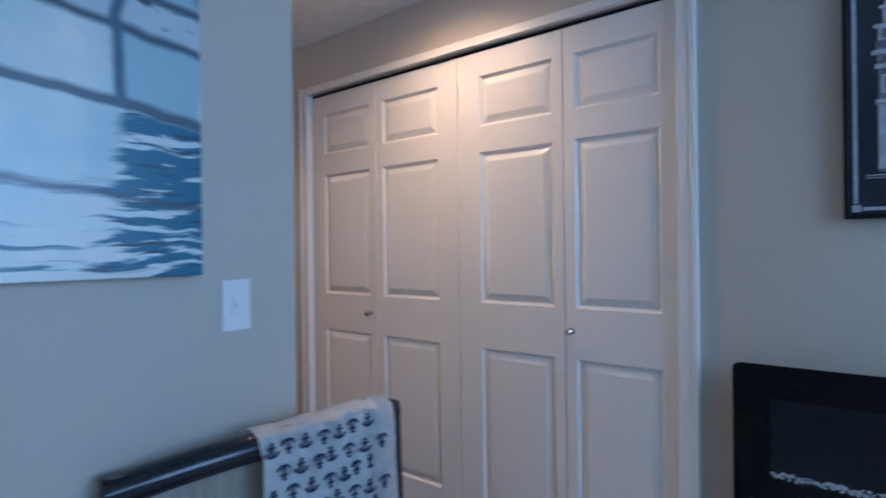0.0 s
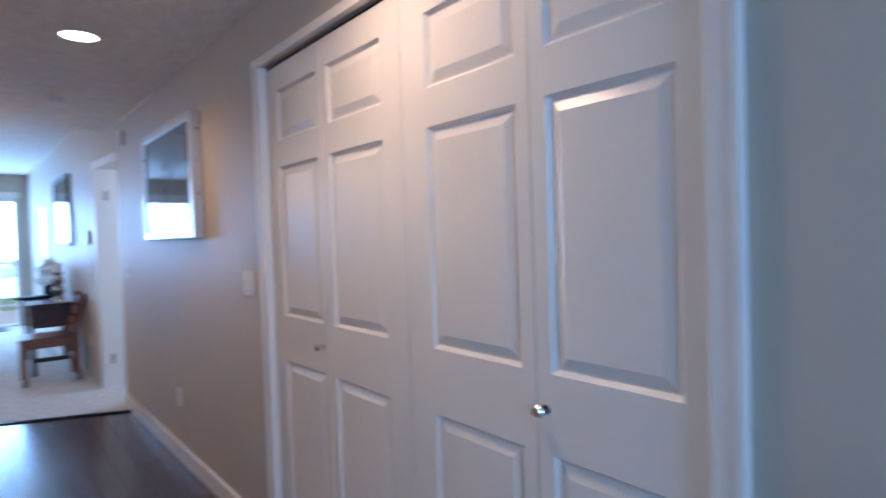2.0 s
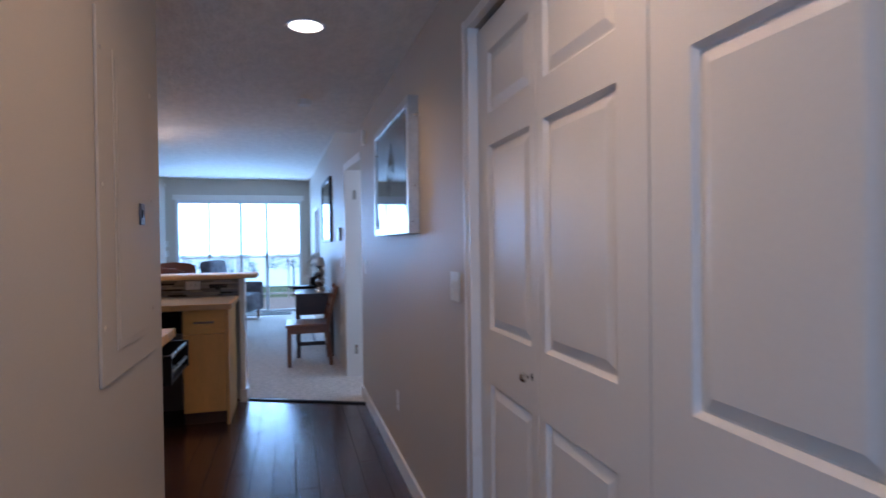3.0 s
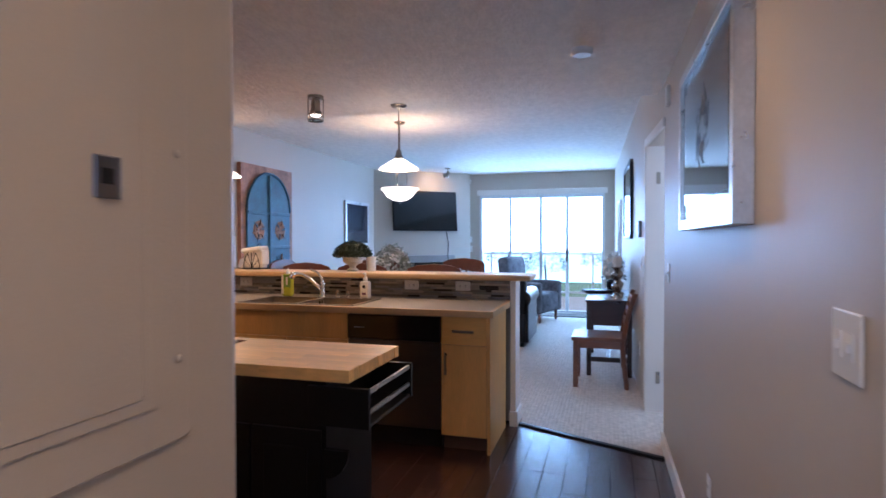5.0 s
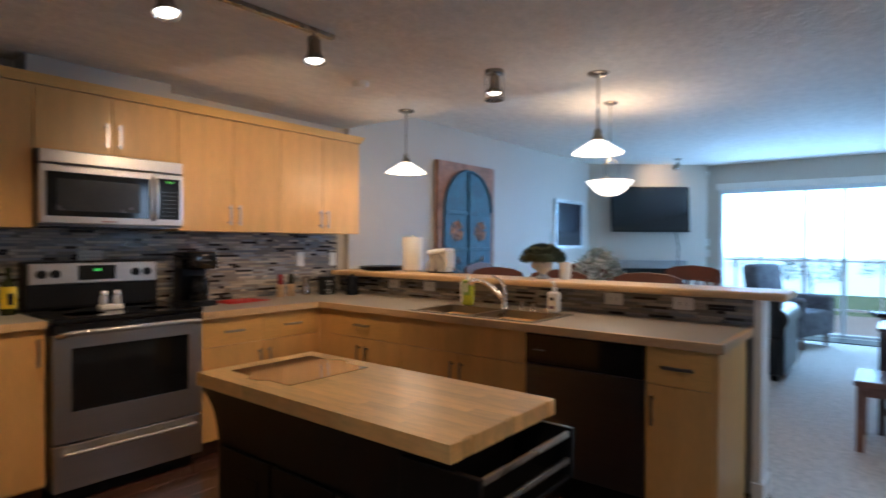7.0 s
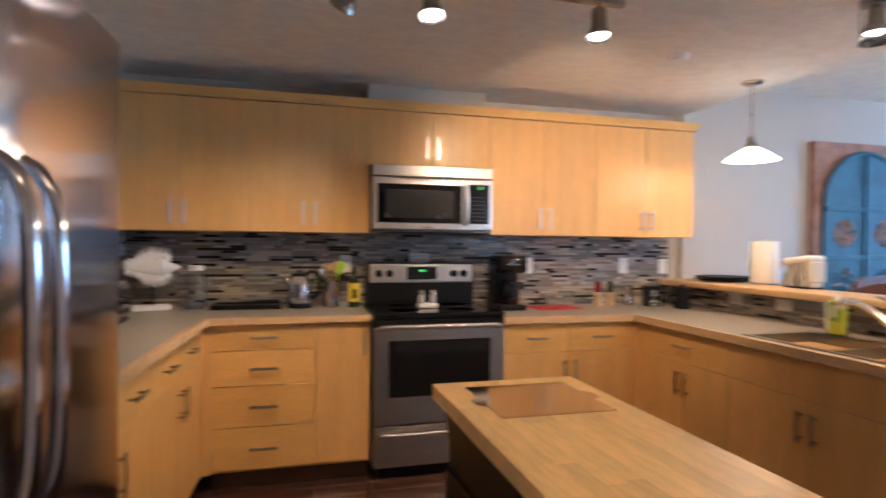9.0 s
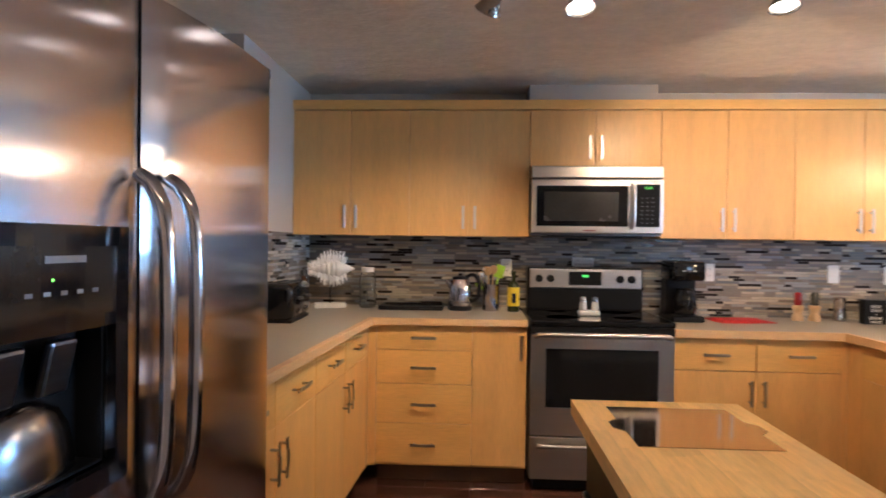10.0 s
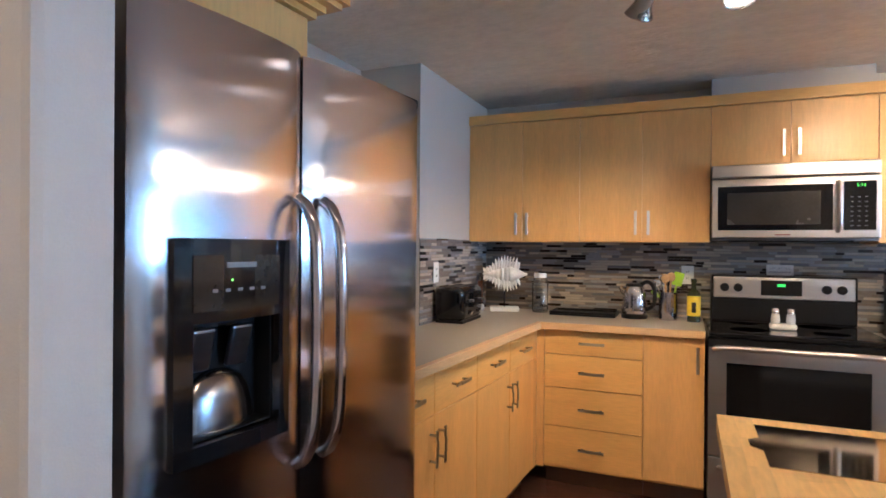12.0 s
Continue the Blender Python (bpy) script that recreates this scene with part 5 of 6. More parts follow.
CLG = glass("clear_glass", (0.96, 0.98, 0.97))
bottle("glass_jar", pose(-2.25, -2.33, Z), [(0, 0), (0.05, 0), (0.052, 0.01), (0.052, 0.20), (0.038, 0.225), (0.034, 0.225), (0.047, 0.197), (0.047, 0.012), (0, 0.01)], CLG, "empty clear glass jar with a white lid", "jar",
       (("lid", lathe([(0.038, 0.226), (0.04, 0.228), (0.04, 0.255), (0, 0.257)], 24), PLASTIC),))
tray = thing("black_tray", pose(-2.54, -2.31, Z), "flat black tray lying on the worktop", "tray")
part("body", boxes((-0.20, 0.20, -0.11, 0.11, 0, 0.012), (-0.20, -0.19, -0.11, 0.11, 0.012, 0.026), (0.19, 0.20, -0.11, 0.11, 0.012, 0.026), (-0.19, 0.19, -0.11, -0.10, 0.012, 0.026), (-0.19, 0.19, 0.10, 0.11, 0.012, 0.026), bevel=0.002), BLACK, tray)
kettle = thing("electric_kettle", pose(-2.845, -2.28, Z), "brushed steel electric kettle with a black handle", "kettle")
part("base", lathe([(0.075, 0), (0.078, 0.02), (0.07, 0.03), (0, 0.03)], 30), BLACK, kettle, smooth=True)
part("body", lathe([(0.074, 0.03), (0.076, 0.05), (0.066, 0.14), (0.054, 0.19), (0.05, 0.195)], 30), STEEL, kettle, smooth=True)
part("lid", lathe([(0.053, 0.193), (0.05, 0.208), (0.015, 0.216), (0.012, 0.228), (0, 0.23)], 26), BLACK, kettle, smooth=True)
part("handle", tube(curve([(-0.035, 0.02, 0.205), (-0.08, 0.03, 0.222), (-0.115, 0.035, 0.18), (-0.112, 0.035, 0.09), (-0.07, 0.02, 0.055)], 6), 0.012, 10), BLACK, kettle, smooth=True)
part("spout", tube([(0.055, 0, 0.15), (0.085, 0, 0.185)], [0.022, 0.013], 12), STEEL, kettle, smooth=True)
crock = thing("utensil_crock", pose(-3.035, -2.28, Z), "steel utensil crock full of spoons and spatulas", "utensil holder")
part("cup", lathe([(0.0, 0), (0.052, 0), (0.052, 0.165), (0.049, 0.165), (0.049, 0.01), (0, 0.01)], 28), STEEL, crock, smooth=True)
LIME = mat("lime_silicone", (0.35, 0.62, 0.02), 0.4)
WOODSP = mat("wood_spoon", (0.42, 0.24, 0.10), 0.6, var=0.1)
for dx, dy, top, mt in ((-0.045, 0.01, 0.255, LIME), (0.03, -0.01, 0.27, CHROME), (0.055, 0.02, 0.24, CHROME), (-0.015, 0.02, 0.28, WOODSP), (0.0, -0.02, 0.25, BLACK), (0.015, 0.025, 0.27, WOODSP)):
    u = part("utensil", tube([(dx * 0.2, dy * 0.2, 0.015), (dx, dy, top - 0.05)], 0.005, 8), mt, crock, smooth=True)
    if mt is LIME:
        part("blade", moved(boxes((-0.028, 0.028, -0.003, 0.003, -0.03, 0.05), bevel=0.002), pose(dx * 1.15, dy, top - 0.02, 0, -14, 0)), LIME, u)
    else:
        part("head", lathe([(0.0, -0.03), (0.016, -0.02), (0.024, 0.0), (0.02, 0.02), (0, 0.032)], 14), mt, u, smooth=True, at=pose(dx * 1.1, dy, top - 0.025, 10, 0, 0) @ Matrix.Diagonal((1, 0.35, 1, 1)))
part("spatula", tube([(0.06, 0, 0.13), (0.085, -0.01, 0.17)], [0.012, 0.016], 8), LIME, crock)
OIL = mat("dark_bottle_glass", (0.03, 0.035, 0.012), 0.06, var=0.1)
oil = bottle("olive_oil_bottle", pose(-3.175, -2.25, Z), [(0, 0), (0.036, 0), (0.036, 0.15), (0.03, 0.172), (0.013, 0.19), (0.013, 0.225), (0.016, 0.226), (0.016, 0.25), (0, 0.251)], OIL, "dark olive oil bottle with a yellow label", "bottle")
part("label", lathe([(0.0363, 0.035), (0.0368, 0.035), (0.0368, 0.15), (0.0363, 0.15)], 24), mat("yellow_label", (0.78, 0.56, 0.02), 0.5), oil)
part("printed_mark", boxes((-0.012, 0.012, 0.0355, 0.0375, 0.055, 0.115), bevel=0.004), BLACK, oil)
sign = thing("small_sign", pose(-3.633, -2.44, 1.205, -8, 0, 180), "small white wooden sign with grey lettering on the range", "sign")
part("board", boxes((-0.068, 0.068, -0.006, 0.006, 0, 0.06), bevel=0.002), mat("whitewash", (0.62, 0.61, 0.59), 0.7), sign)
GREYLET = mat("grey_letter", (0.30, 0.30, 0.32), 0.7)
lettering("LIFE'S AT EASE", 0.0165, pose(0, -0.0066, 0.034, 90, 0, 0), GREYLET, sign)
for k in range(9):
    part("letter_bar", boxes((-0.055 + k * 0.0125, -0.047 + k * 0.0125, -0.0072, -0.006, 0.014, 0.021)), GREYLET, sign)
PEARL = mat("shaker_glass", (0.55, 0.55, 0.57), 0.2, var=0.05)
caddy = thing("shaker_caddy", pose(-3.60, -2.06, 0.938), "white ceramic caddy with salt and pepper shakers on the cooktop", "shaker set")
part("tray", boxes((-0.06, 0.06, -0.035, 0.035, 0, 0.03), bevel=0.01), PLASTIC, caddy, smooth=True)
for sx in (-0.035, 0.035):
    sh = part("shaker", lathe([(0.02, 0.02), (0.022, 0.05), (0.018, 0.08)], 18), PEARL, caddy, smooth=True, at=pose(sx, 0, 0))
    part("cap", lathe([(0.019, 0.08), (0.019, 0.098), (0.012, 0.108), (0, 0.11)], 18), CHROME, sh, smooth=True)
cm = thing("coffee_maker", pose(-4.20, -2.26, ZR, 0, 0, 180), "black drip coffee maker with a glass carafe", "coffee maker")
part("base", boxes((-0.095, 0.095, -0.12, 0.12, 0, 0.035), bevel=0.01), BLACK, cm)
part("tower", boxes((-0.09, 0.09, 0.02, 0.12, 0.035, 0.27), bevel=0.008), BLACK, cm)
part("head", boxes((-0.095, 0.095, -0.12, 0.12, 0.245, 0.36), bevel=0.014), GLOSS, cm, smooth=True)
part("carafe", lathe([(0, 0.04), (0.055, 0.04), (0.068, 0.08), (0.062, 0.14), (0.045, 0.18), (0.05, 0.20)], 26), GLOSS, cm, "dark glass carafe", smooth=True, at=pose(0, -0.045, 0))
part("carafe_handle", tube(curve([(0, -0.1, 0.18), (0, -0.145, 0.17), (0, -0.14, 0.09), (0, -0.105, 0.08)], 5), 0.008, 8), BLACK, cm)
for k in range(3):
    part("button", boxes((-0.04 + k * 0.03, -0.022 + k * 0.03, -0.124, -0.119, 0.30, 0.308)), GREYTXT, cm)
RED = mat("red_silicone", (0.62, 0.012, 0.012), 0.4, var=0.05)
for k, (sx, sy) in enumerate(((0.17, 0.11), (0.14, 0.09), (0.11, 0.07))):
    t = thing("red_mat", pose(-4.545 + 0.015 * k, -2.27, ZR + 0.004 * k, 0, 0, 8), "red plastic cutting mat stacked on the worktop", "cutting mat", "stacked red mats")
    part("sheet", boxes((-sx, sx, -sy, sy, 0.0, 0.0035), bevel=0.001), RED, t)
BEECH = mat("beech", (0.55, 0.36, 0.19), 0.5, var=0.1)
for x, c in ((-4.93, (0.28, 0.02, 0.02)), (-5.03, (0.05, 0.045, 0.03))):
    g = thing("pepper_mill", pose(x, -2.34, ZR), "wooden mill with a coloured acrylic top", "mill", "pepper mills")
    part("base", lathe([(0.0, 0), (0.034, 0), (0.034, 0.02), (0.022, 0.05), (0.034, 0.085), (0.03, 0.095), (0, 0.096)], 18), BEECH, g, smooth=True)
    part("top", lathe([(0.02, 0.096), (0.022, 0.10), (0.022, 0.165), (0.015, 0.175), (0, 0.176)], 18), mat("acrylic", c, 0.2), g, smooth=True)
bottle("steel_shaker", pose(-5.19, -2.36, ZR), [(0, 0), (0.034, 0), (0.034, 0.05), (0.031, 0.055), (0.031, 0.10), (0.034, 0.105), (0.034, 0.145), (0, 0.15)], STEEL, "steel and glass sugar shaker on the worktop", "shaker")
box_t = thing("lettered_tin", pose(-5.315, -2.25, ZR, 0, 0, 172), "black tin with white block lettering", "tin")
part("tin", boxes((-0.058, 0.058, -0.035, 0.035, 0, 0.145), bevel=0.003), BLACK, box_t)
for k, w in enumerate(("KEEP", "CALM", "&", "DRINK", "WINE")):
    lettering(w, 0.024 if w != "&" else 0.014, pose(0, -0.0362, 0.098 - 0.023 * k + (0.004 if w == "&" else 0), 90, 0, 0), PLASTIC, box_t)
bj = thing("french_press", pose(-5.43, -2.07, ZR), "small black stovetop pot with a knob lid", "pot")
part("body", lathe([(0, 0), (0.05, 0), (0.052, 0.02), (0.046, 0.08), (0.05, 0.12), (0.046, 0.13)], 22), BLACK, bj, smooth=True)
part("lid", lathe([(0.05, 0.13), (0.045, 0.145), (0.012, 0.152), (0.012, 0.168), (0, 0.17)], 20), BLACK, bj, smooth=True)
part("handle", tube(curve([(0.045, 0, 0.12), (0.09, 0, 0.12), (0.09, 0, 0.05), (0.05, 0, 0.04)], 5), 0.008, 8), BLACK, bj, smooth=True)

# ---------------- things on the bar ----------------
ZB = 1.083
for k in range(2):
    pl_ = thing("black_plate", pose(-5.80, -2.09, ZB + 0.016 * k), "round black plate stacked on the bar", "plate", "stacked plates")
    part("dish", lathe([(0, 0), (0.13, 0), (0.197, 0.014), (0.20, 0.019), (0.13, 0.007), (0, 0.007)], 40), BLACK, pl_, smooth=True)
PAPER = mat("paper_towel", (0.80, 0.78, 0.74), 0.9, var=0.02, bump=0.15)
roll = thing("paper_towel_roll", pose(-5.80, -1.74, ZB), "white paper towel roll on an upright holder", "paper towel")
part("stand", lathe([(0, 0), (0.075, 0), (0.075, 0.008), (0.008, 0.012), (0.008, 0.295), (0.012, 0.302), (0, 0.31)], 24), CHROME, roll, smooth=True)
part("roll", lathe([(0.02, 0.014), (0.080, 0.014), (0.082, 0.02), (0.082, 0.281), (0.080, 0.285), (0.02, 0.285)], 32), PAPER, roll, smooth=True)
nap = thing("napkin_holder", pose(-5.80, -1.44, ZB, 0, 0, 84), "dark wire napkin holder full of white napkins", "napkin holder")
part("base", boxes((-0.085, 0.085, -0.045, 0.045, 0.004, 0.008)), BLACK, nap)
for sy in (-0.05, 0.05):
    wire = tube([(0.085 * math.cos(a), sy, 0.012 + 0.145 * math.sin(a)) for a in [k * math.pi / 18 for k in range(19)]], 0.0032, 6)
    for a in (0.5, 1.05, 1.57, 2.1, 2.65):
        tube(curve([(0, sy, 0.01), (0.03 * math.cos(a), sy, 0.075 * math.sin(a)), (0.08 * math.cos(a), sy, 0.012 + 0.14 * math.sin(a))], 4), 0.0026, 6, wire)
    tube([(-0.095, sy, 0.004), (0.095, sy, 0.004)], 0.004, 6, wire)
    part("wire_side", wire, BLACK, nap)
part("wire_loop", tube(curve([(0, 0.05, 0.155), (-0.02, 0.05, 0.20), (0, 0.05, 0.22), (0.02, 0.05, 0.20), (0, 0.05, 0.155)], 6), 0.0028, 6), BLACK, nap)
part("napkins", boxes((-0.09, 0.098, -0.043, 0.043, 0.01, 0.165), bevel=0.012, seg=3), PAPER, nap, smooth=True)
fold = boxes((-0.115, 0.105, -0.062, 0.058, 0.145, 0.19), bevel=0.02, seg=4)
for v in fold.verts:
    v.co.z += 0.006 * math.sin(v.co.x * 30) + 0.008 * (v.co.x / 0.1)
part("fold", fold, PAPER, nap, smooth=True)
drape = boxes((0.085, 0.112, -0.05, 0.05, 0.04, 0.165), bevel=0.01, seg=3)
part("drape", drape, PAPER, nap, smooth=True)
bag = thing("plastic_wrap", pose(-5.82, -1.57, ZB, 0, 0, 60), "crumpled translucent plastic napkin wrapper", "wrapper")
bw = boxes((-0.07, 0.07, -0.035, 0.035, 0, 0.12), bevel=0.02, seg=4)
for v in bw.verts:
    v.co.y *= 1 - 0.6 * v.co.z / 0.12
    v.co.z *= 0.75 + 0.25 * math.sin(v.co.x * 25 + 1)
part("film", bw, mat("plastic_film", (0.55, 0.56, 0.60), 0.25, var=0.06, scale=14, bump=0.3), bag, smooth=True)
URN = mat("stone_urn", (0.62, 0.58, 0.52), 0.8, var=0.08, scale=20, bump=0.2)
LEAF = mat("dark_leaf", (0.040, 0.058, 0.032), 0.6, var=0.3, scale=30)
plant = thing("potted_topiary", pose(-5.70, -0.47, ZB), "low dark green boxwood dome in a pale stone urn", "plant")
part("urn", lathe([(0, 0), (0.045, 0), (0.048, 0.012), (0.025, 0.03), (0.03, 0.045), (0.075, 0.075), (0.082, 0.11), (0.074, 0.118), (0.05, 0.11), (0, 0.10)], 26), URN, plant, smooth=True)


def leaf_ball(n, rx, rz, zc, size, seed, material, parent, name="foliage", flat=0.5):
    rnd = random.Random(seed)
    vs, fs = [], []
    for _ in range(n):
        a, u = rnd.uniform(0, 6.283), rnd.uniform(-0.25, 1)
        r = math.sqrt(max(0, 1 - u * u)) * rnd.uniform(0.8, 1.06)
        c = Vector((rx * r * math.cos(a), rx * r * math.sin(a), zc + rz * u * rnd.uniform(0.8, 1.08)))
        d = Vector((rnd.gauss(0, 1), rnd.gauss(0, 1), rnd.gauss(0, 1) + 0.6)).normalized()
        s = d.orthogonal().normalized() * size * flat * 0.5
        L = d * size * rnd.uniform(0.7, 1.2)
        i = len(vs)
        vs += [c, c + L * 0.5 + s, c + L, c + L * 0.5 - s]
        fs.append((i, i + 1, i + 2, i + 3))
    me = bpy.data.meshes.new(name)
    me.from_pydata([tuple(v) for v in vs], [], fs)
    me.materials.append(material)
    ob = new(name, me)
    ob.parent = parent
    return tagged(ob, kind="stuff")


leaf_ball(1900, 0.142, 0.095, 0.135, 0.024, 3, LEAF, plant)
part("core", lathe([(0.0, 0.225), (0.07, 0.215), (0.125, 0.165), (0.125, 0.13), (0.03, 0.11)], 20), LEAF, plant)
cup = thing("white_cup", pose(-5.75, -0.33, ZB), "plain white tumbler on the bar", "cup")
part("cup", lathe([(0, 0), (0.036, 0), (0.042, 0.115), (0.038, 0.115), (0.033, 0.006), (0, 0.006)], 24), PLASTIC, cup, smooth=True)

# ---------------- dining set ----------------
CHERRY = mat("dark_cherry", (0.16, 0.055, 0.03), 0.3, var=0.15, scale=4, stretch=(1, 1, 5))
table = thing("dining_table", pose(-7.1, -0.62, 0), "dark cherry dining table under the chandelier", "table")
part("tabletop", boxes((-0.48, 0.48, -0.85, 0.85, 0.72, 0.755), bevel=0.008), CHERRY, table)
part("apron", boxes((-0.42, 0.42, -0.78, 0.78, 0.63, 0.72)), CHERRY, table)
for sx in (-0.42, 0.42):
    for sy in (-0.77, 0.77):
        part("leg", tube([(sx, sy, 0), (sx, sy, 0.35), (sx, sy, 0.72)], [0.028, 0.034, 0.042], 10), CHERRY, table, smooth=True)


def dining_chair():
    c = thing("dining_chair", pose(0, 0, 0), "dark cherry dining chair with a shaped top rail", "chair", "dining chairs")
    part("seat", boxes((-0.23, 0.23, -0.21, 0.23, 0.44, 0.475), bevel=0.01), CHERRY, c)
    pr = [(-0.25, 0.96), (-0.25, 1.055), (-0.235, 1.085), (-0.20, 1.09), (-0.16, 1.11), (0.0, 1.125), (0.16, 1.11), (0.20, 1.09), (0.235, 1.085), (0.25, 1.055), (0.25, 0.96), (0.0, 0.985)]
    part("top_rail", prism(pr, -0.012, 0.012, 0.003), CHERRY, c, at=Matrix(((1, 0, 0, 0), (0, 0, 1, -0.26), (0, 1, 0, 0), (0, 0, 0, 1))))
    for px in (-0.21, 0.21):
        part("back_post", tube([(px, -0.20, 0), (px, -0.21, 0.46), (px, -0.26, 1.03)], 0.02, 8), CHERRY, c, smooth=True)
        part("front_leg", tube([(px, 0.2, 0), (px, 0.2, 0.45)], 0.02, 8), CHERRY, c, smooth=True)
    for px in (-0.12, -0.04, 0.04, 0.12):
        part("slat", boxes((px - 0.012, px + 0.012, -0.25, -0.235, 0.48, 0.99)), CHERRY, c)
    return c


first = dining_chair()
first.matrix_basis = pose(-6.55, -1.22, 0, 0, 0, 90)
for x, y, r in ((-6.50, -0.62, 88), (-6.52, 0.03, 93), (-7.7, -1.15, -90), (-7.7, -0.1, -88), (-7.08, -1.70, 0)):
    copy_thing(first, pose(x, y, 0, 0, 0, r))
vase = thing("flower_arrangement", pose(-7.05, -0.66, 0.756), "white flowers with fine leaves in a red bowl", "flowers")
part("bowl", lathe([(0, 0), (0.07, 0), (0.12, 0.07), (0.13, 0.14), (0.12, 0.14), (0.10, 0.06), (0, 0.02)], 24), mat("red_glaze", (0.4, 0.05, 0.02), 0.25), vase, smooth=True)
leaf_ball(1100, 0.24, 0.34, 0.16, 0.055, 5, mat("pale_leaf", (0.42, 0.45, 0.36), 0.7, var=0.3), vase, flat=0.3)
PETAL = mat("white_petal", (0.72, 0.71, 0.66), 0.7, var=0.05)
rn = random.Random(8)
for k in range(34):
    a, u = rn.uniform(0, 6.28), rn.uniform(0.2, 1)
    c = Vector((0.2 * math.cos(a) * math.sqrt(1.05 - u * u), 0.2 * math.sin(a) * math.sqrt(1.05 - u * u), 0.18 + 0.3 * u))
    fb = bmesh.new()
    for q in range(9):
        b2 = q * 0.7
        bmesh.ops.create_icosphere(fb, subdivisions=1, radius=0.016, matrix=pose(0.026 * math.cos(b2), 0.026 * math.sin(b2), 0.004 * (q % 3)) @ Matrix.Diagonal((1.3, 0.8, 0.5, 1)))
    part("flower", fb, PETAL, vase, smooth=True, at=Matrix.Translation(c) @ Euler((rn.uniform(-0.7, 0.7), rn.uniform(-0.7, 0.7), a)).to_matrix().to_4x4())

# ---------------- south wall: carved door panel and picture ----------------
TEAL = mat("worn_teal_paint", (0.03, 0.15, 0.24), 0.6, var=0.35, scale=7, fine=50, bump=0.4, color2=(0.015, 0.055, 0.10))
RUST = mat("worn_rust_wood", (0.34, 0.17, 0.11), 0.7, var=0.3, scale=9, bump=0.3)
panel = thing("carved_door_panel", pose(-6.90, -2.42, 0.25, 0, 0, 180), "antique teal arched double door panel with rust spandrels", "door panel")
PW, PH = 1.06, 1.95
part("board", boxes((0, PW, -0.05, -0.001, 0, PH), bevel=0.004), RUST, panel, "rust wooden backing")
ar = [(PW / 2 + 0.44 * math.cos(k * math.pi / 24), PH - 0.52 + 0.44 * math.sin(k * math.pi / 24)) for k in range(25)]
half = [(PW - 0.09, 0.03)] + ar + [(0.09, 0.03)]
part("door_face", prism(half, 0, 0.02), TEAL, panel, at=Matrix(((1, 0, 0, 0), (0, 0, -1, -0.05), (0, 1, 0, 0), (0, 0, 0, 1))))
part("arch_moulding", tube([Vector((x, -0.072, z)) for x, z in ar], 0.016, 8), TEAL, panel, smooth=True)
part("centre_strip", boxes((PW / 2 - 0.022, PW / 2 + 0.022, -0.09, -0.07, 0.03, PH - 0.1), bevel=0.004), TEAL, panel)
for z in (0.62, 1.0, 1.40):
    part("cross_rail", boxes((0.10, PW - 0.10, -0.084, -0.07, z - 0.02, z + 0.02), bevel=0.004), TEAL, panel)
for cx in (PW * 0.29, PW * 0.71):
    for z in (0.44, 0.8, 1.2):
        for q in range(6):
            a = q * math.pi / 3 + 0.26
            part("petal", tube([(cx + 0.03 * math.cos(a), -0.072, z + 0.03 * math.sin(a)), (cx + 0.08 * math.cos(a), -0.078, z + 0.08 * math.sin(a)), (cx + 0.13 * math.cos(a), -0.071, z + 0.13 * math.sin(a))], [0.006, 0.02, 0.005], 8, flat=0.5), RUST if q % 2 else TEAL, panel, smooth=True)
        part("carving", lathe([(0.02, 0), (0.045, 0.008), (0.06, 0.0), (0.09, 0.010), (0.11, 0.0)], 24, pose(cx, -0.07, z, 90, 0, 0)), RUST if z > 1 else TEAL, panel, smooth=True)
framed(pose(-9.57, -2.42, 1.24, 0, 0, 180), 0.90, 0.72, 0.05, 0.03, SILVER, NAVY, "silver-framed dark floral print on the living room wall", 0.0)

# ---------------- corner fireplace with television ----------------
cf = thing("corner_fireplace", pose(-11.35, -1.70, 0, 0, 0, 130), "painted corner chimney breast with a dark gas fireplace", "fireplace")
part("breast", boxes((-0.95, 0.95, 0.0, 0.9, 0.0, LC)), WALL, cf)
part("surround", boxes((-0.62, -0.45, -0.03, -0.002, 0, 1.06), (0.45, 0.62, -0.03, -0.002, 0, 1.06), (-0.45, 0.45, -0.03, -0.002, 0.93, 1.06), bevel=0.004), mat("grey_tile", (0.30, 0.29, 0.28), 0.4, var=0.1), cf)
part("firebox", boxes((-0.45, 0.45, -0.02, -0.002, 0.02, 0.93)), GLOSS, cf)
part("louvre", boxes((-0.42, 0.42, -0.026, -0.02, 0.80, 0.86)), BLACK, cf)
tv = thing("television", pose(-11.35, -1.70, 0, 0, 0, 130) @ pose(0.0, -0.06, 1.86, -6, 0, 0), "large wall-mounted black flat television", "television")
part("case", boxes((-0.62, 0.62, -0.04, 0.0, -0.36, 0.36), bevel=0.004), BLACK, tv)
part("screen", boxes((-0.605, 0.605, -0.043, -0.04, -0.345, 0.345)), GLOSS, tv)
part("bracket", boxes((-0.15, 0.15, 0.0, 0.05, -0.12, 0.12)), BLACK, tv)
part("cable", tube(curve([(0.42, 0.03, -0.36), (0.46, 0.04, -0.6), (0.44, 0.04, -0.85), (0.5, 0.045, -1.3)], 5), 0.008, 6), BLACK, tv)
sp2 = thing("wall_spotlight", pose(-11.0, -1.15, LC), "small nickel ceiling spotlight aimed at the chimney breast", "spotlight")
part("canopy", lathe([(0.05, 0), (0.05, -0.015), (0, -0.018)], 20), NICKEL, sp2, smooth=True)
spot(sp2, 0, 0, -0.015, -0.8, -0.6, -0.4, 0.08)
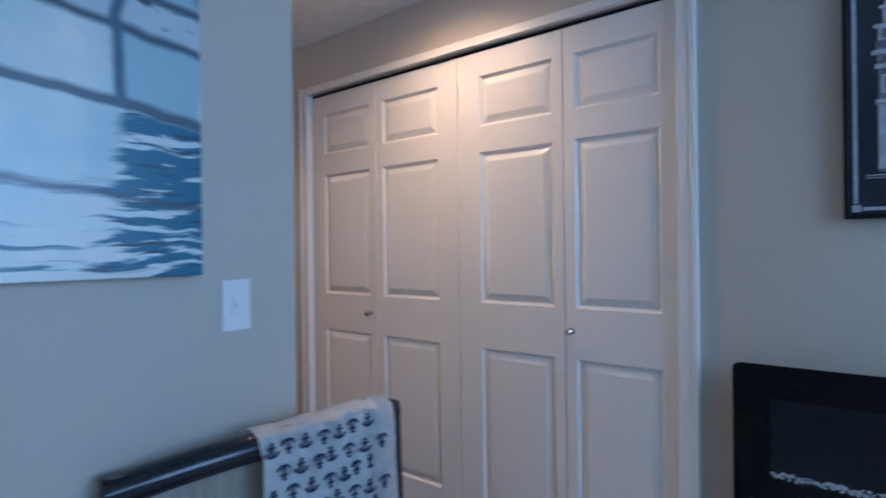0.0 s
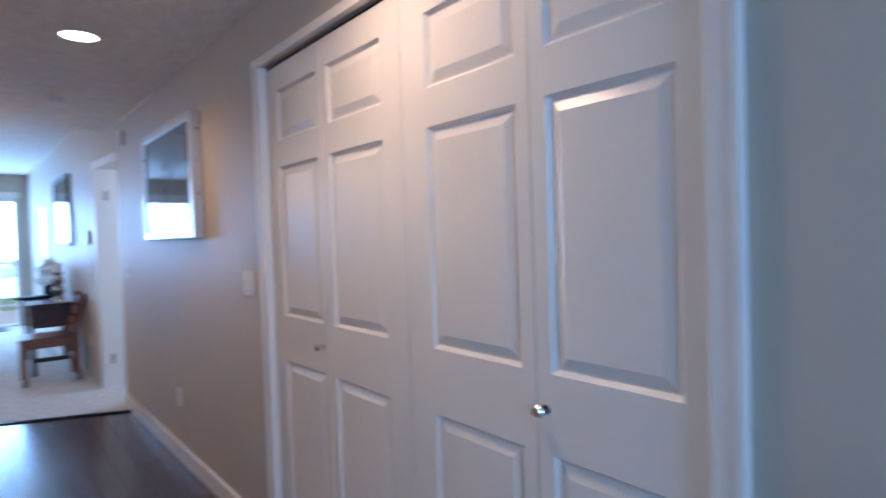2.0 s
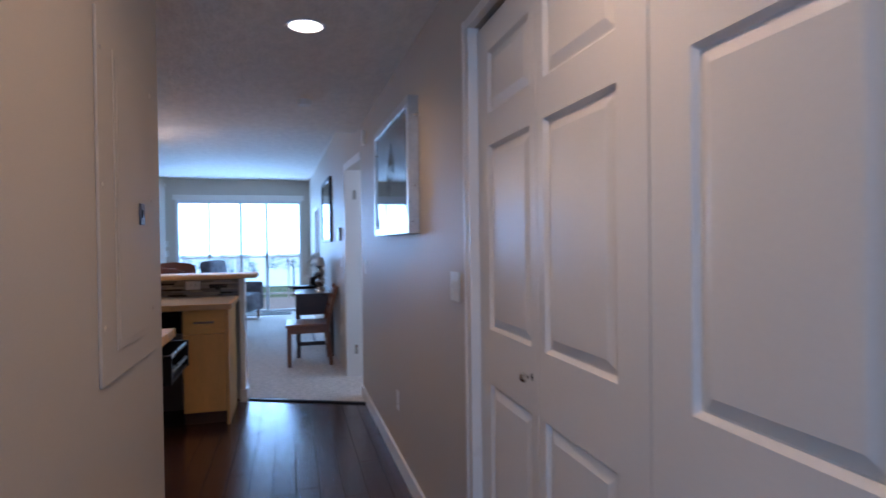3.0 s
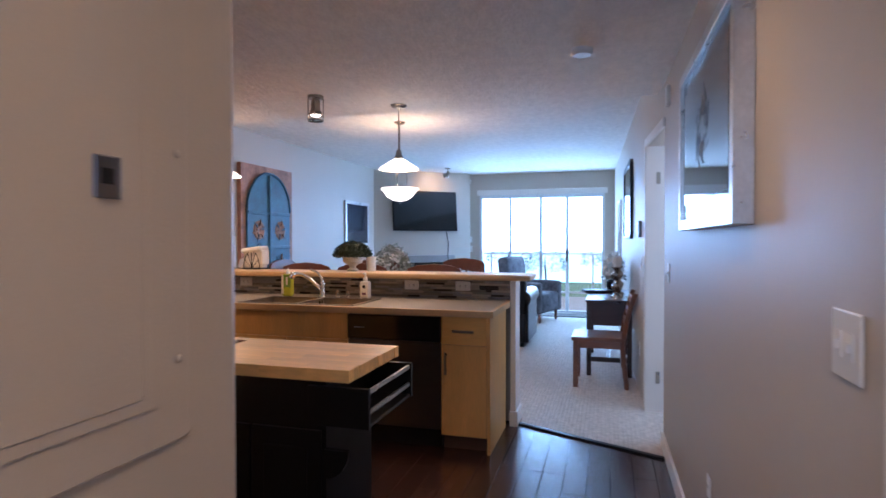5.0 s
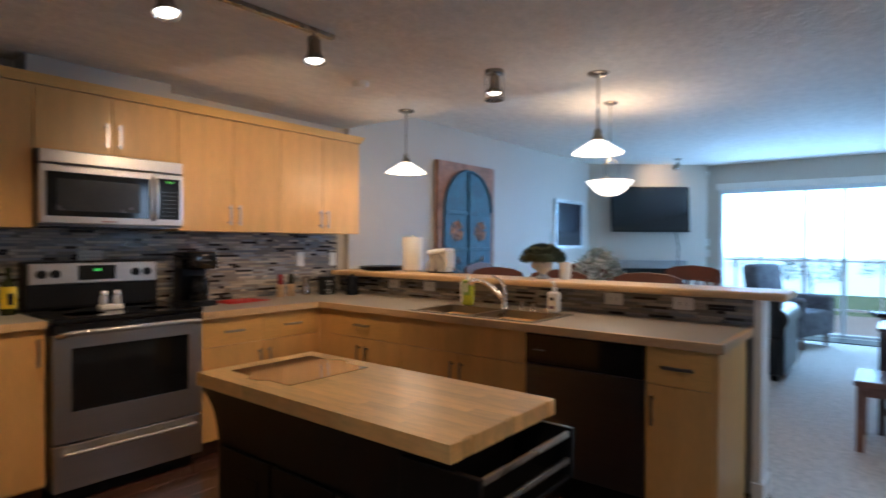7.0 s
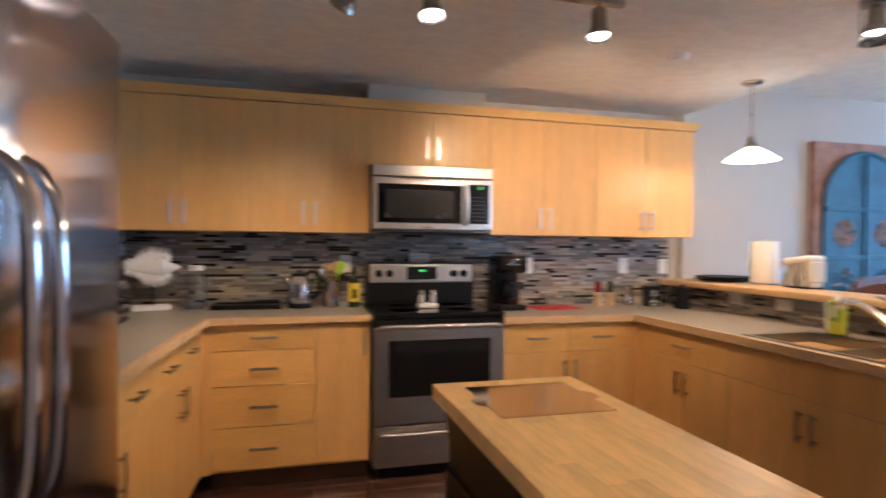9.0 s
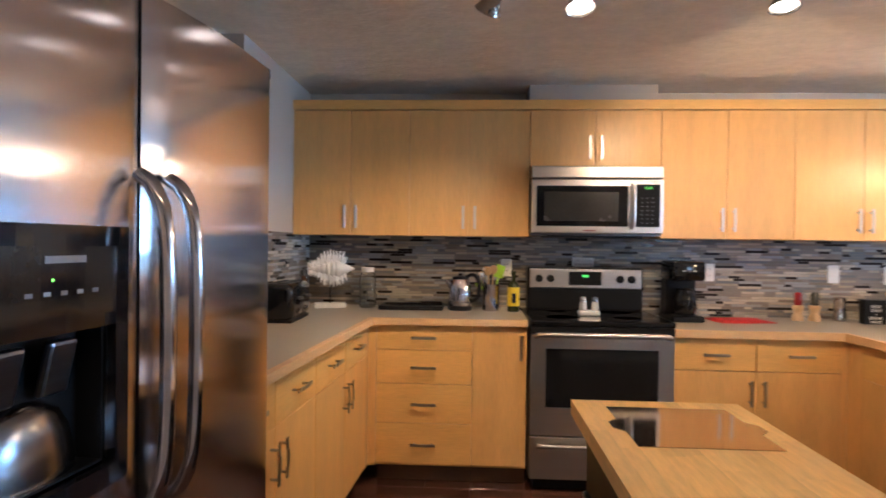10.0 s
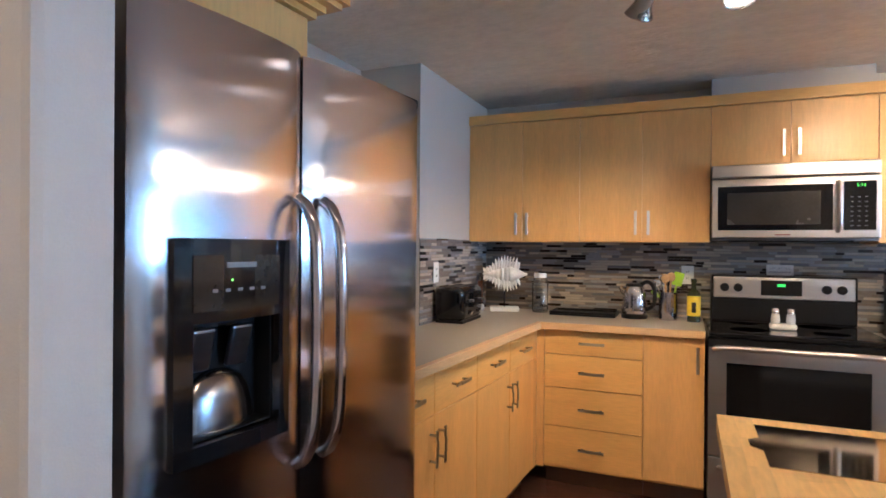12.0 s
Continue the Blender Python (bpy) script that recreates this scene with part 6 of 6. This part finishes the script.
spk = thing("wall_speaker", pose(-12.1, -1.05, 2.46, 90, 0, 90), "round white alarm disc high on the far wall", "alarm")
part("disc", lathe([(0.065, 0), (0.065, 0.02), (0.05, 0.03), (0, 0.032)], 26), PLASTIC, spk, smooth=True)
plate(pose(-12.1, -1.0, 1.35, 0, 0, 90), "white switch plate beside the glass doors", 1)
plate(pose(-12.1, -1.02, 1.17, 0, 0, 90), "white switch plate below another", 2)

# ---------------- sliding glass doors ----------------
VINYL = mat("white_vinyl", (0.72, 0.74, 0.76), 0.35, var=0.02)
WY0, WY1, WH = -0.82, 1.47, 2.18
win = tagged(thing("window_1", pose(-12.16, 0, 0), "white-framed sliding glass patio doors", "window"), kind="structure")
part("window_frame", boxes((-0.06, 0.06, WY0, WY0 + 0.05, 0, WH), (-0.06, 0.06, WY1 - 0.05, WY1, 0, WH), (-0.06, 0.06, WY0 + 0.05, WY1 - 0.05, WH - 0.06, WH), (-0.06, 0.06, WY0 + 0.05, WY1 - 0.05, 0.007, 0.04), bevel=0.003), VINYL, win)
for y, w in ((-0.24, 0.045), (0.33, 0.06), (0.81, 0.06)):
    part("stile", boxes((-0.03, 0.03, y - w / 2, y + w / 2, 0.04, WH - 0.06), bevel=0.003), VINYL, win)
PANE = glass("window_glass")
for a, b in ((WY0 + 0.05, -0.265), (-0.215, 0.30), (0.36, 0.78), (0.84, WY1 - 0.05)):
    p = part("pane", boxes((-0.004, 0.002, a, b, 0.04, WH - 0.06)), PANE, win)
    p.visible_shadow = False
part("handle", boxes((0.03, 0.05, 0.79, 0.815, 0.95, 1.15), bevel=0.004), BLACK, win)
structure("trim_window", boxes((-12.102, -12.085, WY0 - 0.05, WY1 + 0.05, WH, WH + 0.10), bevel=0.004), WHITE)
rug = thing("door_mat", pose(-11.7, 0.75, 0.007), "dark door mat before the glass doors", "mat")
part("mat", boxes((-0.22, 0.22, -0.5, 0.5, 0, 0.012), bevel=0.003), BLACK, rug)

# outside: deck, railing, shrubs, pale distance
DECK = mat("deck_board", (0.30, 0.28, 0.26), 0.7, var=0.1, stretch=(1, 8, 1))
structure("deck", boxes(*[(-12.45 - 0.15 * k - 0.14, -12.45 - 0.15 * k, -4, 4, -0.08, -0.02) for k in range(20)]), DECK)
structure("ground", boxes((-90, -15.5, -60, 60, -3.2, -3.0)), mat("grass", (0.07, 0.12, 0.04), 0.9, var=0.3, scale=1.0))
rail = thing("deck_railing", pose(-15.2, 0, 0), "slim white deck railing with glass panels", "railing")
part("top_rail", boxes((-0.03, 0.03, -4, 4, 0.995, 1.025), bevel=0.004), VINYL, rail)
part("bottom_rail", boxes((-0.03, 0.03, -4, 4, 0.08, 0.12)), VINYL, rail)
for k in range(-3, 4):
    part("post", boxes((-0.02, 0.02, k * 1.2 - 0.02, k * 1.2 + 0.02, -0.02, 0.995), bevel=0.004), VINYL, rail)
RGLASS = glass("railing_glass", (0.96, 0.98, 0.98))
for k in range(-3, 3):
    p = part("glass_panel", boxes((-0.004, 0.004, k * 1.2 + 0.06, k * 1.2 + 1.14, 0.14, 0.96)), RGLASS, rail)
    p.visible_shadow = False
TREE = mat("far_leaf", (0.11, 0.15, 0.11), 0.8, var=0.3, scale=3)
BARK = mat("bark", (0.12, 0.08, 0.06), 0.9, bump=0.3)
for k, (x, y, h, r) in enumerate(((-40, -2.4, 4.3, 1.7), (-44, 1.4, 4.6, 2.0), (-47, 5.2, 4.4, 2.0), (-42, 8.5, 4.2, 1.8), (-48, -6.2, 4.8, 2.2))):
    t = thing("tree", pose(x, y, -3.0), "leafy green garden tree beyond the deck", "tree", "garden trees")
    part("trunk", tube([(0, 0, 0), (0.05, 0.04, h * 0.4), (0.0, -0.05, h * 0.75)], [0.10, 0.07, 0.03], 8), BARK, t, smooth=True)
    for q in range(5):
        a = q * 1.3
        part("limb", tube([(0, 0, h * (0.4 + 0.06 * q)), (0.6 * r * math.cos(a), 0.6 * r * math.sin(a), h * (0.55 + 0.06 * q))], [0.025, 0.01], 6), BARK, t)
    leaf_ball(900, r * 0.85, h * 0.30, h * 0.60, 0.15, 20 + k, TREE, t, "crown")
glow = bpy.data.materials.new("pale_sky")
glow.use_nodes = True
ge = glow.node_tree.nodes.new("ShaderNodeEmission")
ge.inputs[0].default_value, ge.inputs[1].default_value = (0.46, 0.80, 1.0, 1), 4.0
glow.node_tree.links.new(ge.outputs[0], glow.node_tree.nodes["Material Output"].inputs[0])
structure("backdrop", boxes((-62, -61.5, -60, 60, -3, 45)), glow)

# ---------------- sofa, armchair, desk ----------------
LEATHER = mat("black_leather", (0.012, 0.013, 0.016), 0.34, var=0.15, scale=14, bump=0.15)
sofa = thing("leather_sofa", pose(-8.95, 0.14, 0, 0, 0, 0), "black leather sofa with rolled arms", "sofa")
part("frame", boxes((-0.45, 0.45, -1.0, 0.40, 0.06, 0.42), bevel=0.03), LEATHER, sofa, smooth=True)
part("backrest", boxes((0.20, 0.45, -1.0, 0.40, 0.40, 0.88), bevel=0.07, seg=4), LEATHER, sofa, smooth=True)
for y in (-0.55, -0.02):
    part("seat_cushion", boxes((-0.45, 0.2, y - 0.24, y + 0.24, 0.42, 0.55), bevel=0.04, seg=3), LEATHER, sofa, smooth=True)
for y in (0.36, -0.96):
    part("arm", tube([(-0.47, y, 0.60), (0.42, y, 0.60)], 0.105, 18), LEATHER, sofa, smooth=True)
    part("arm_panel", boxes((-0.46, 0.42, y - 0.075, y + 0.075, 0.06, 0.6), bevel=0.015), LEATHER, sofa)
for sx in (-0.4, 0.4):
    for sy in (-0.95, 0.35):
        part("foot", lathe([(0.025, 0), (0.035, 0.06)], 12), BLACK, sofa, at=pose(sx, sy, 0))
PATTERN = mat("grey_damask", (0.22, 0.22, 0.24), 0.85, var=0.5, scale=9, fine=30, color2=(0.05, 0.05, 0.06))
ac = thing("armchair", pose(-11.0, 0.30, 0, 0, 0, -20), "grey patterned upholstered armchair by the glass doors", "armchair")
part("seat", boxes((-0.33, 0.33, -0.35, 0.35, 0.16, 0.48), bevel=0.05, seg=3), PATTERN, ac, smooth=True)
part("backrest", moved(boxes((-0.34, 0.34, -0.10, 0.10, 0.0, 0.66), bevel=0.07, seg=4), pose(0, -0.30, 0.40, 8, 0, 0)), PATTERN, ac, smooth=True)
for sx in (-0.36, 0.36):
    part("arm", boxes((sx - 0.07, sx + 0.07, -0.3, 0.36, 0.16, 0.66), bevel=0.05, seg=4), PATTERN, ac, smooth=True)
for sx in (-0.3, 0.3):
    for sy in (-0.3, 0.3):
        part("leg", tube([(sx, sy, 0), (sx, sy, 0.17)], [0.02, 0.03], 10), CHERRY, ac, smooth=True)
WALNUT = mat("dark_walnut", (0.055, 0.026, 0.018), 0.3, var=0.2, scale=4, stretch=(1, 5, 1))
desk = thing("writing_desk", pose(-7.83, 1.525, 0), "dark walnut writing desk against the wall", "desk")
part("top", boxes((-0.63, 0.63, -0.22, 0.22, 0.725, 0.75), bevel=0.005), WALNUT, desk)
part("apron", boxes((-0.58, 0.58, -0.195, 0.195, 0.60, 0.725)), WALNUT, desk)
part("end_panel", prism([(-0.17, 0.725), (0.17, 0.725), (0.17, 0.60), (0.15, 0.54), (0.10, 0.50), (-0.17, 0.50)], 0, 0.02), WALNUT, desk, at=Matrix(((0, 0, 1, 0.575), (1, 0, 0, 0), (0, 1, 0, 0), (0, 0, 0, 1))))
for sx in (-0.585, 0.585):
    for sy in (-0.19, 0.19):
        part("leg", boxes((sx - 0.022, sx + 0.022, sy - 0.022, sy + 0.022, 0, 0.725), bevel=0.003), WALNUT, desk)
    part("stretcher", boxes((sx - 0.012, sx + 0.012, -0.168, 0.168, 0.145, 0.19)), WALNUT, desk)
part("stretcher", boxes((-0.57, 0.57, -0.012, 0.012, 0.15, 0.185)), WALNUT, desk)
PINE = mat("brown_wood", (0.20, 0.085, 0.05), 0.35, var=0.15, scale=4, stretch=(1, 1, 4))
dc = thing("desk_chair", pose(-6.975, 1.435, 0, 0, 0, 180), "brown wooden chair with a plain plank back", "chair")
part("seat", boxes((-0.24, 0.24, -0.22, 0.24, 0.425, 0.46), bevel=0.008), PINE, dc)
part("seat_rail", boxes((-0.22, 0.22, -0.2, 0.22, 0.36, 0.425)), PINE, dc)
for sx in (-0.215, 0.215):
    part("front_leg", boxes((sx - 0.022, sx + 0.022, 0.18, 0.225, 0, 0.43), bevel=0.003), PINE, dc)
    part("back_leg", tube([(sx, -0.24, 0), (sx, -0.20, 0.4), (sx, -0.24, 0.62), (sx, -0.31, 0.86)], 0.022, 8), PINE, dc, smooth=True)
for z, y in ((0.58, -0.228), (0.68, -0.25), (0.79, -0.28)):
    part("back_slat", boxes((-0.2, 0.2, y - 0.01, y + 0.01, z - 0.035, z + 0.035), bevel=0.003), PINE, dc)
part("stretcher", boxes((-0.2, 0.2, -0.22, -0.19, 0.2, 0.24)), PINE, dc)
MERC = mat("mercury_glass", (0.55, 0.5, 0.45), 0.2, 0.9, var=0.2, scale=20)
for x, y, h, nm in ((-7.50, 1.60, 0.34, 0), (-7.85, 1.62, 0.26, 1)):
    cs = thing("candle_holder", pose(x, y, 0.751), "turned silvery candlestick with a thick candle", "candle holder", "candlesticks")
    part("stem", lathe([(0, 0), (0.06, 0), (0.055, 0.02), (0.02, 0.04), (0.055, 0.09), (0.06, 0.12), (0.02, 0.16), (0.05, 0.20), (0.055, 0.23), (0.02, 0.27), (0.05, 0.30), (0.055, 0.31), (0, 0.31)], 22), MERC, cs, smooth=True)
    part("candle", lathe([(0.036, 0.31), (0.037, 0.40), (0.03, 0.405), (0, 0.40)], 20), PAPER, cs, smooth=True)
fv = thing("vase_with_blooms", pose(-8.15, 1.58, 0.751), "dark round vase with white blooms on the desk", "vase")
part("vase", lathe([(0, 0), (0.05, 0), (0.085, 0.06), (0.08, 0.12), (0.035, 0.16), (0.04, 0.18)], 24), BLACK, fv, smooth=True)
leaf_ball(260, 0.11, 0.22, 0.20, 0.05, 11, PETAL, fv, "blooms", flat=0.7)
bk = thing("book", pose(-8.05, 1.40, 0.751, 0, 0, 15), "dark closed book on the desk", "book")
part("cover", boxes((-0.11, 0.11, -0.15, 0.15, 0, 0.03), bevel=0.003), BLACK, bk)
framed(pose(-8.70, living_y(-8.70), 1.345, 0, 0, LIVING_TURN), 1.15, 0.81, 0.04, 0.035, BLACK, GLOSSART, "dark-framed glazed picture on the living room wall")
framed(pose(-10.35, living_y(-10.35), 1.10, 0, 0, LIVING_TURN), 0.62, 0.80, 0.03, 0.03, SILVER, GLOSSART, "small glazed picture near the glass doors")
part("hinge", boxes((-6.131, -6.126, 1.862, 1.892, 0.23, 0.32)), NICKEL, bpy.data.objects["trim_doorway"])
part("hinge", boxes((-6.131, -6.126, 1.862, 1.892, 1.76, 1.85)), NICKEL, bpy.data.objects["trim_doorway"])

# ---------------- pieces: floor boards, butcher staves, mosaic ----------------
floor = structure("floor_hall", boxes((-5.64, -1.06, -2.2, 1.88, -0.0155, -0.009)), RECESS, "dark hardwood floor boards")
rb = random.Random(4)
board_meshes = {}


def threshold_x(y):
    return -5.58 + (y - 0.90) * 0.448 if y > 0.90 else -5.60


BW = 0.124
for row in range(33):
    y0 = -2.2 + row * BW
    x = -1.07
    end = threshold_x(y0 + BW / 2)
    ln = rb.choice((0.45, 0.7, 0.95, 1.2))
    while x > end + 0.02:
        ln = min(ln, x - end)
        key = round(ln, 3)
        if key not in board_meshes:
            bm = boxes((-key + 0.0008, -0.0008, 0.0008, BW - 0.0008, -0.009, 0.0))
            top = [e for e in bm.edges if all(v.co.z > -0.001 for v in e.verts)]
            bmesh.ops.bevel(bm, geom=top, offset=0.0018, segments=1, affect="EDGES")
            o = part("board", bm, WOODFLOOR, floor, at=pose(x, y0, 0))
            board_meshes[key] = o.data
        else:
            o = new("board", board_meshes[key])
            o.parent, o.matrix_basis = floor, pose(x, y0, 0)
        x -= ln
        ln = 1.2 if rb.random() < 0.6 else 0.9

staves = {}
SW = (IX1 - IX0) / 11
for r in range(11):
    y = IY0
    ln = rb.uniform(0.12, 0.4)
    while y < IY1 - 0.005:
        ln = round(min(ln, IY1 - y), 2) or 0.01
        ln = min(ln, IY1 - y)
        key = round(ln, 3)
        if key not in staves:
            o = part("stave", boxes((0.0001, SW - 0.0001, 0.0001, key - 0.0001, IZ - 0.042, IZ)), BUTCHER, itop, at=pose(IX0 + r * SW, y, 0))
            staves[key] = o.data
        else:
            o = new("stave", staves[key])
            o.parent, o.matrix_basis = itop, pose(IX0 + r * SW, y, 0)
        y += ln
        ln = rb.choice((0.2, 0.28, 0.36, 0.44))

MOS = bpy.data.materials.new("glass_stone_mosaic")
MOS.use_nodes = True
mn, ml = MOS.node_tree.nodes, MOS.node_tree.links
mb = mn["Principled BSDF"]
geo, rp = mn.new("ShaderNodeNewGeometry"), mn.new("ShaderNodeValToRGB")
rp.color_ramp.interpolation = "CONSTANT"
cols = [(0.0, (0.026, 0.020, 0.018)), (0.16, (0.236, 0.209, 0.189)), (0.34, (0.342, 0.288, 0.232)), (0.50, (0.136, 0.130, 0.135)), (0.60, (0.425, 0.362, 0.286)), (0.74, (0.260, 0.254, 0.254)), (0.88, (0.171, 0.136, 0.108))]
el = rp.color_ramp.elements
el[0].position, el[0].color = 0.0, (*cols[0][1], 1)
el[1].position, el[1].color = cols[1][0], (*cols[1][1], 1)
for p_, c_ in cols[2:]:
    e = el.new(p_)
    e.color = (*c_, 1)
ml.new(geo.outputs["Random Per Island"], rp.inputs[0])
mnz, mhs = mn.new("ShaderNodeTexNoise"), mn.new("ShaderNodeHueSaturation")
mnz.inputs["Scale"].default_value = 60
mmr = mn.new("ShaderNodeMapRange")
mmr.inputs[3].default_value, mmr.inputs[4].default_value = 0.75, 1.25
ml.new(mnz.outputs[0], mmr.inputs[0]), ml.new(mmr.outputs[0], mhs.inputs["Value"]), ml.new(rp.outputs[0], mhs.inputs["Color"])
ml.new(mhs.outputs[0], mb.inputs["Base Color"])
mth = mn.new("ShaderNodeMapRange")
mth.inputs[3].default_value, mth.inputs[4].default_value = 0.12, 0.5
ml.new(geo.outputs["Random Per Island"], mth.inputs[0]), ml.new(mth.outputs[0], mb.inputs["Roughness"])
GROUT = mat("grout", (0.20, 0.185, 0.165), 0.9, var=0.05)


def mosaic(name, m, length, z0, z1, seed):
    """Strips of glass and stone on a wall: local x along it, the face towards -y."""
    r = random.Random(seed)
    vs, fs = [], []
    h, g = 0.0165, 0.0018
    z = z0
    while z < z1 - 0.004:
        x = 0.0
        top = min(z + h - g, z1)
        while x < length - 0.003:
            w = min(r.choice((0.045, 0.07, 0.098, 0.145, 0.145)), length - x)
            d = -0.006 - r.uniform(0, 0.0012)
            a, b = x + g / 2, x + w - g / 2
            i = len(vs)
            vs += [(a, d, z), (b, d, z), (b, d, top), (a, d, top), (a, -0.002, z), (b, -0.002, z), (b, -0.002, top), (a, -0.002, top)]
            fs += [(i, i + 1, i + 2, i + 3), (i + 4, i + 5, i + 1, i), (i + 3, i + 2, i + 6, i + 7), (i + 4, i, i + 3, i + 7), (i + 1, i + 5, i + 6, i + 2)]
            x += w
        z += h
    wall = thing(name, m, "grey and brown glass and stone strip mosaic", "backsplash")
    part("grout", boxes((0, length, -0.0035, -0.0005, z0, z1)), GROUT, wall)
    me = bpy.data.meshes.new("mosaic_field")
    me.from_pydata(vs, [], fs)
    me.materials.append(MOS)
    ob = new("mosaic_field", me)
    ob.parent = wall
    tagged(ob, kind="stuff")


mosaic("mosaic_backsplash", pose(-1.824, -2.48, 0, 0, 0, 180), 3.79, CTR + 0.001, 1.40, 1)
mosaic("mosaic_backsplash", pose(-1.82, -1.38, 0, 0, 0, -90), 1.09, CT + 0.001, 1.40, 2)
mosaic("mosaic_backsplash", pose(-5.64, -2.46, 0, 0, 0, 90), 3.28, CTR + 0.001, 1.04, 3)
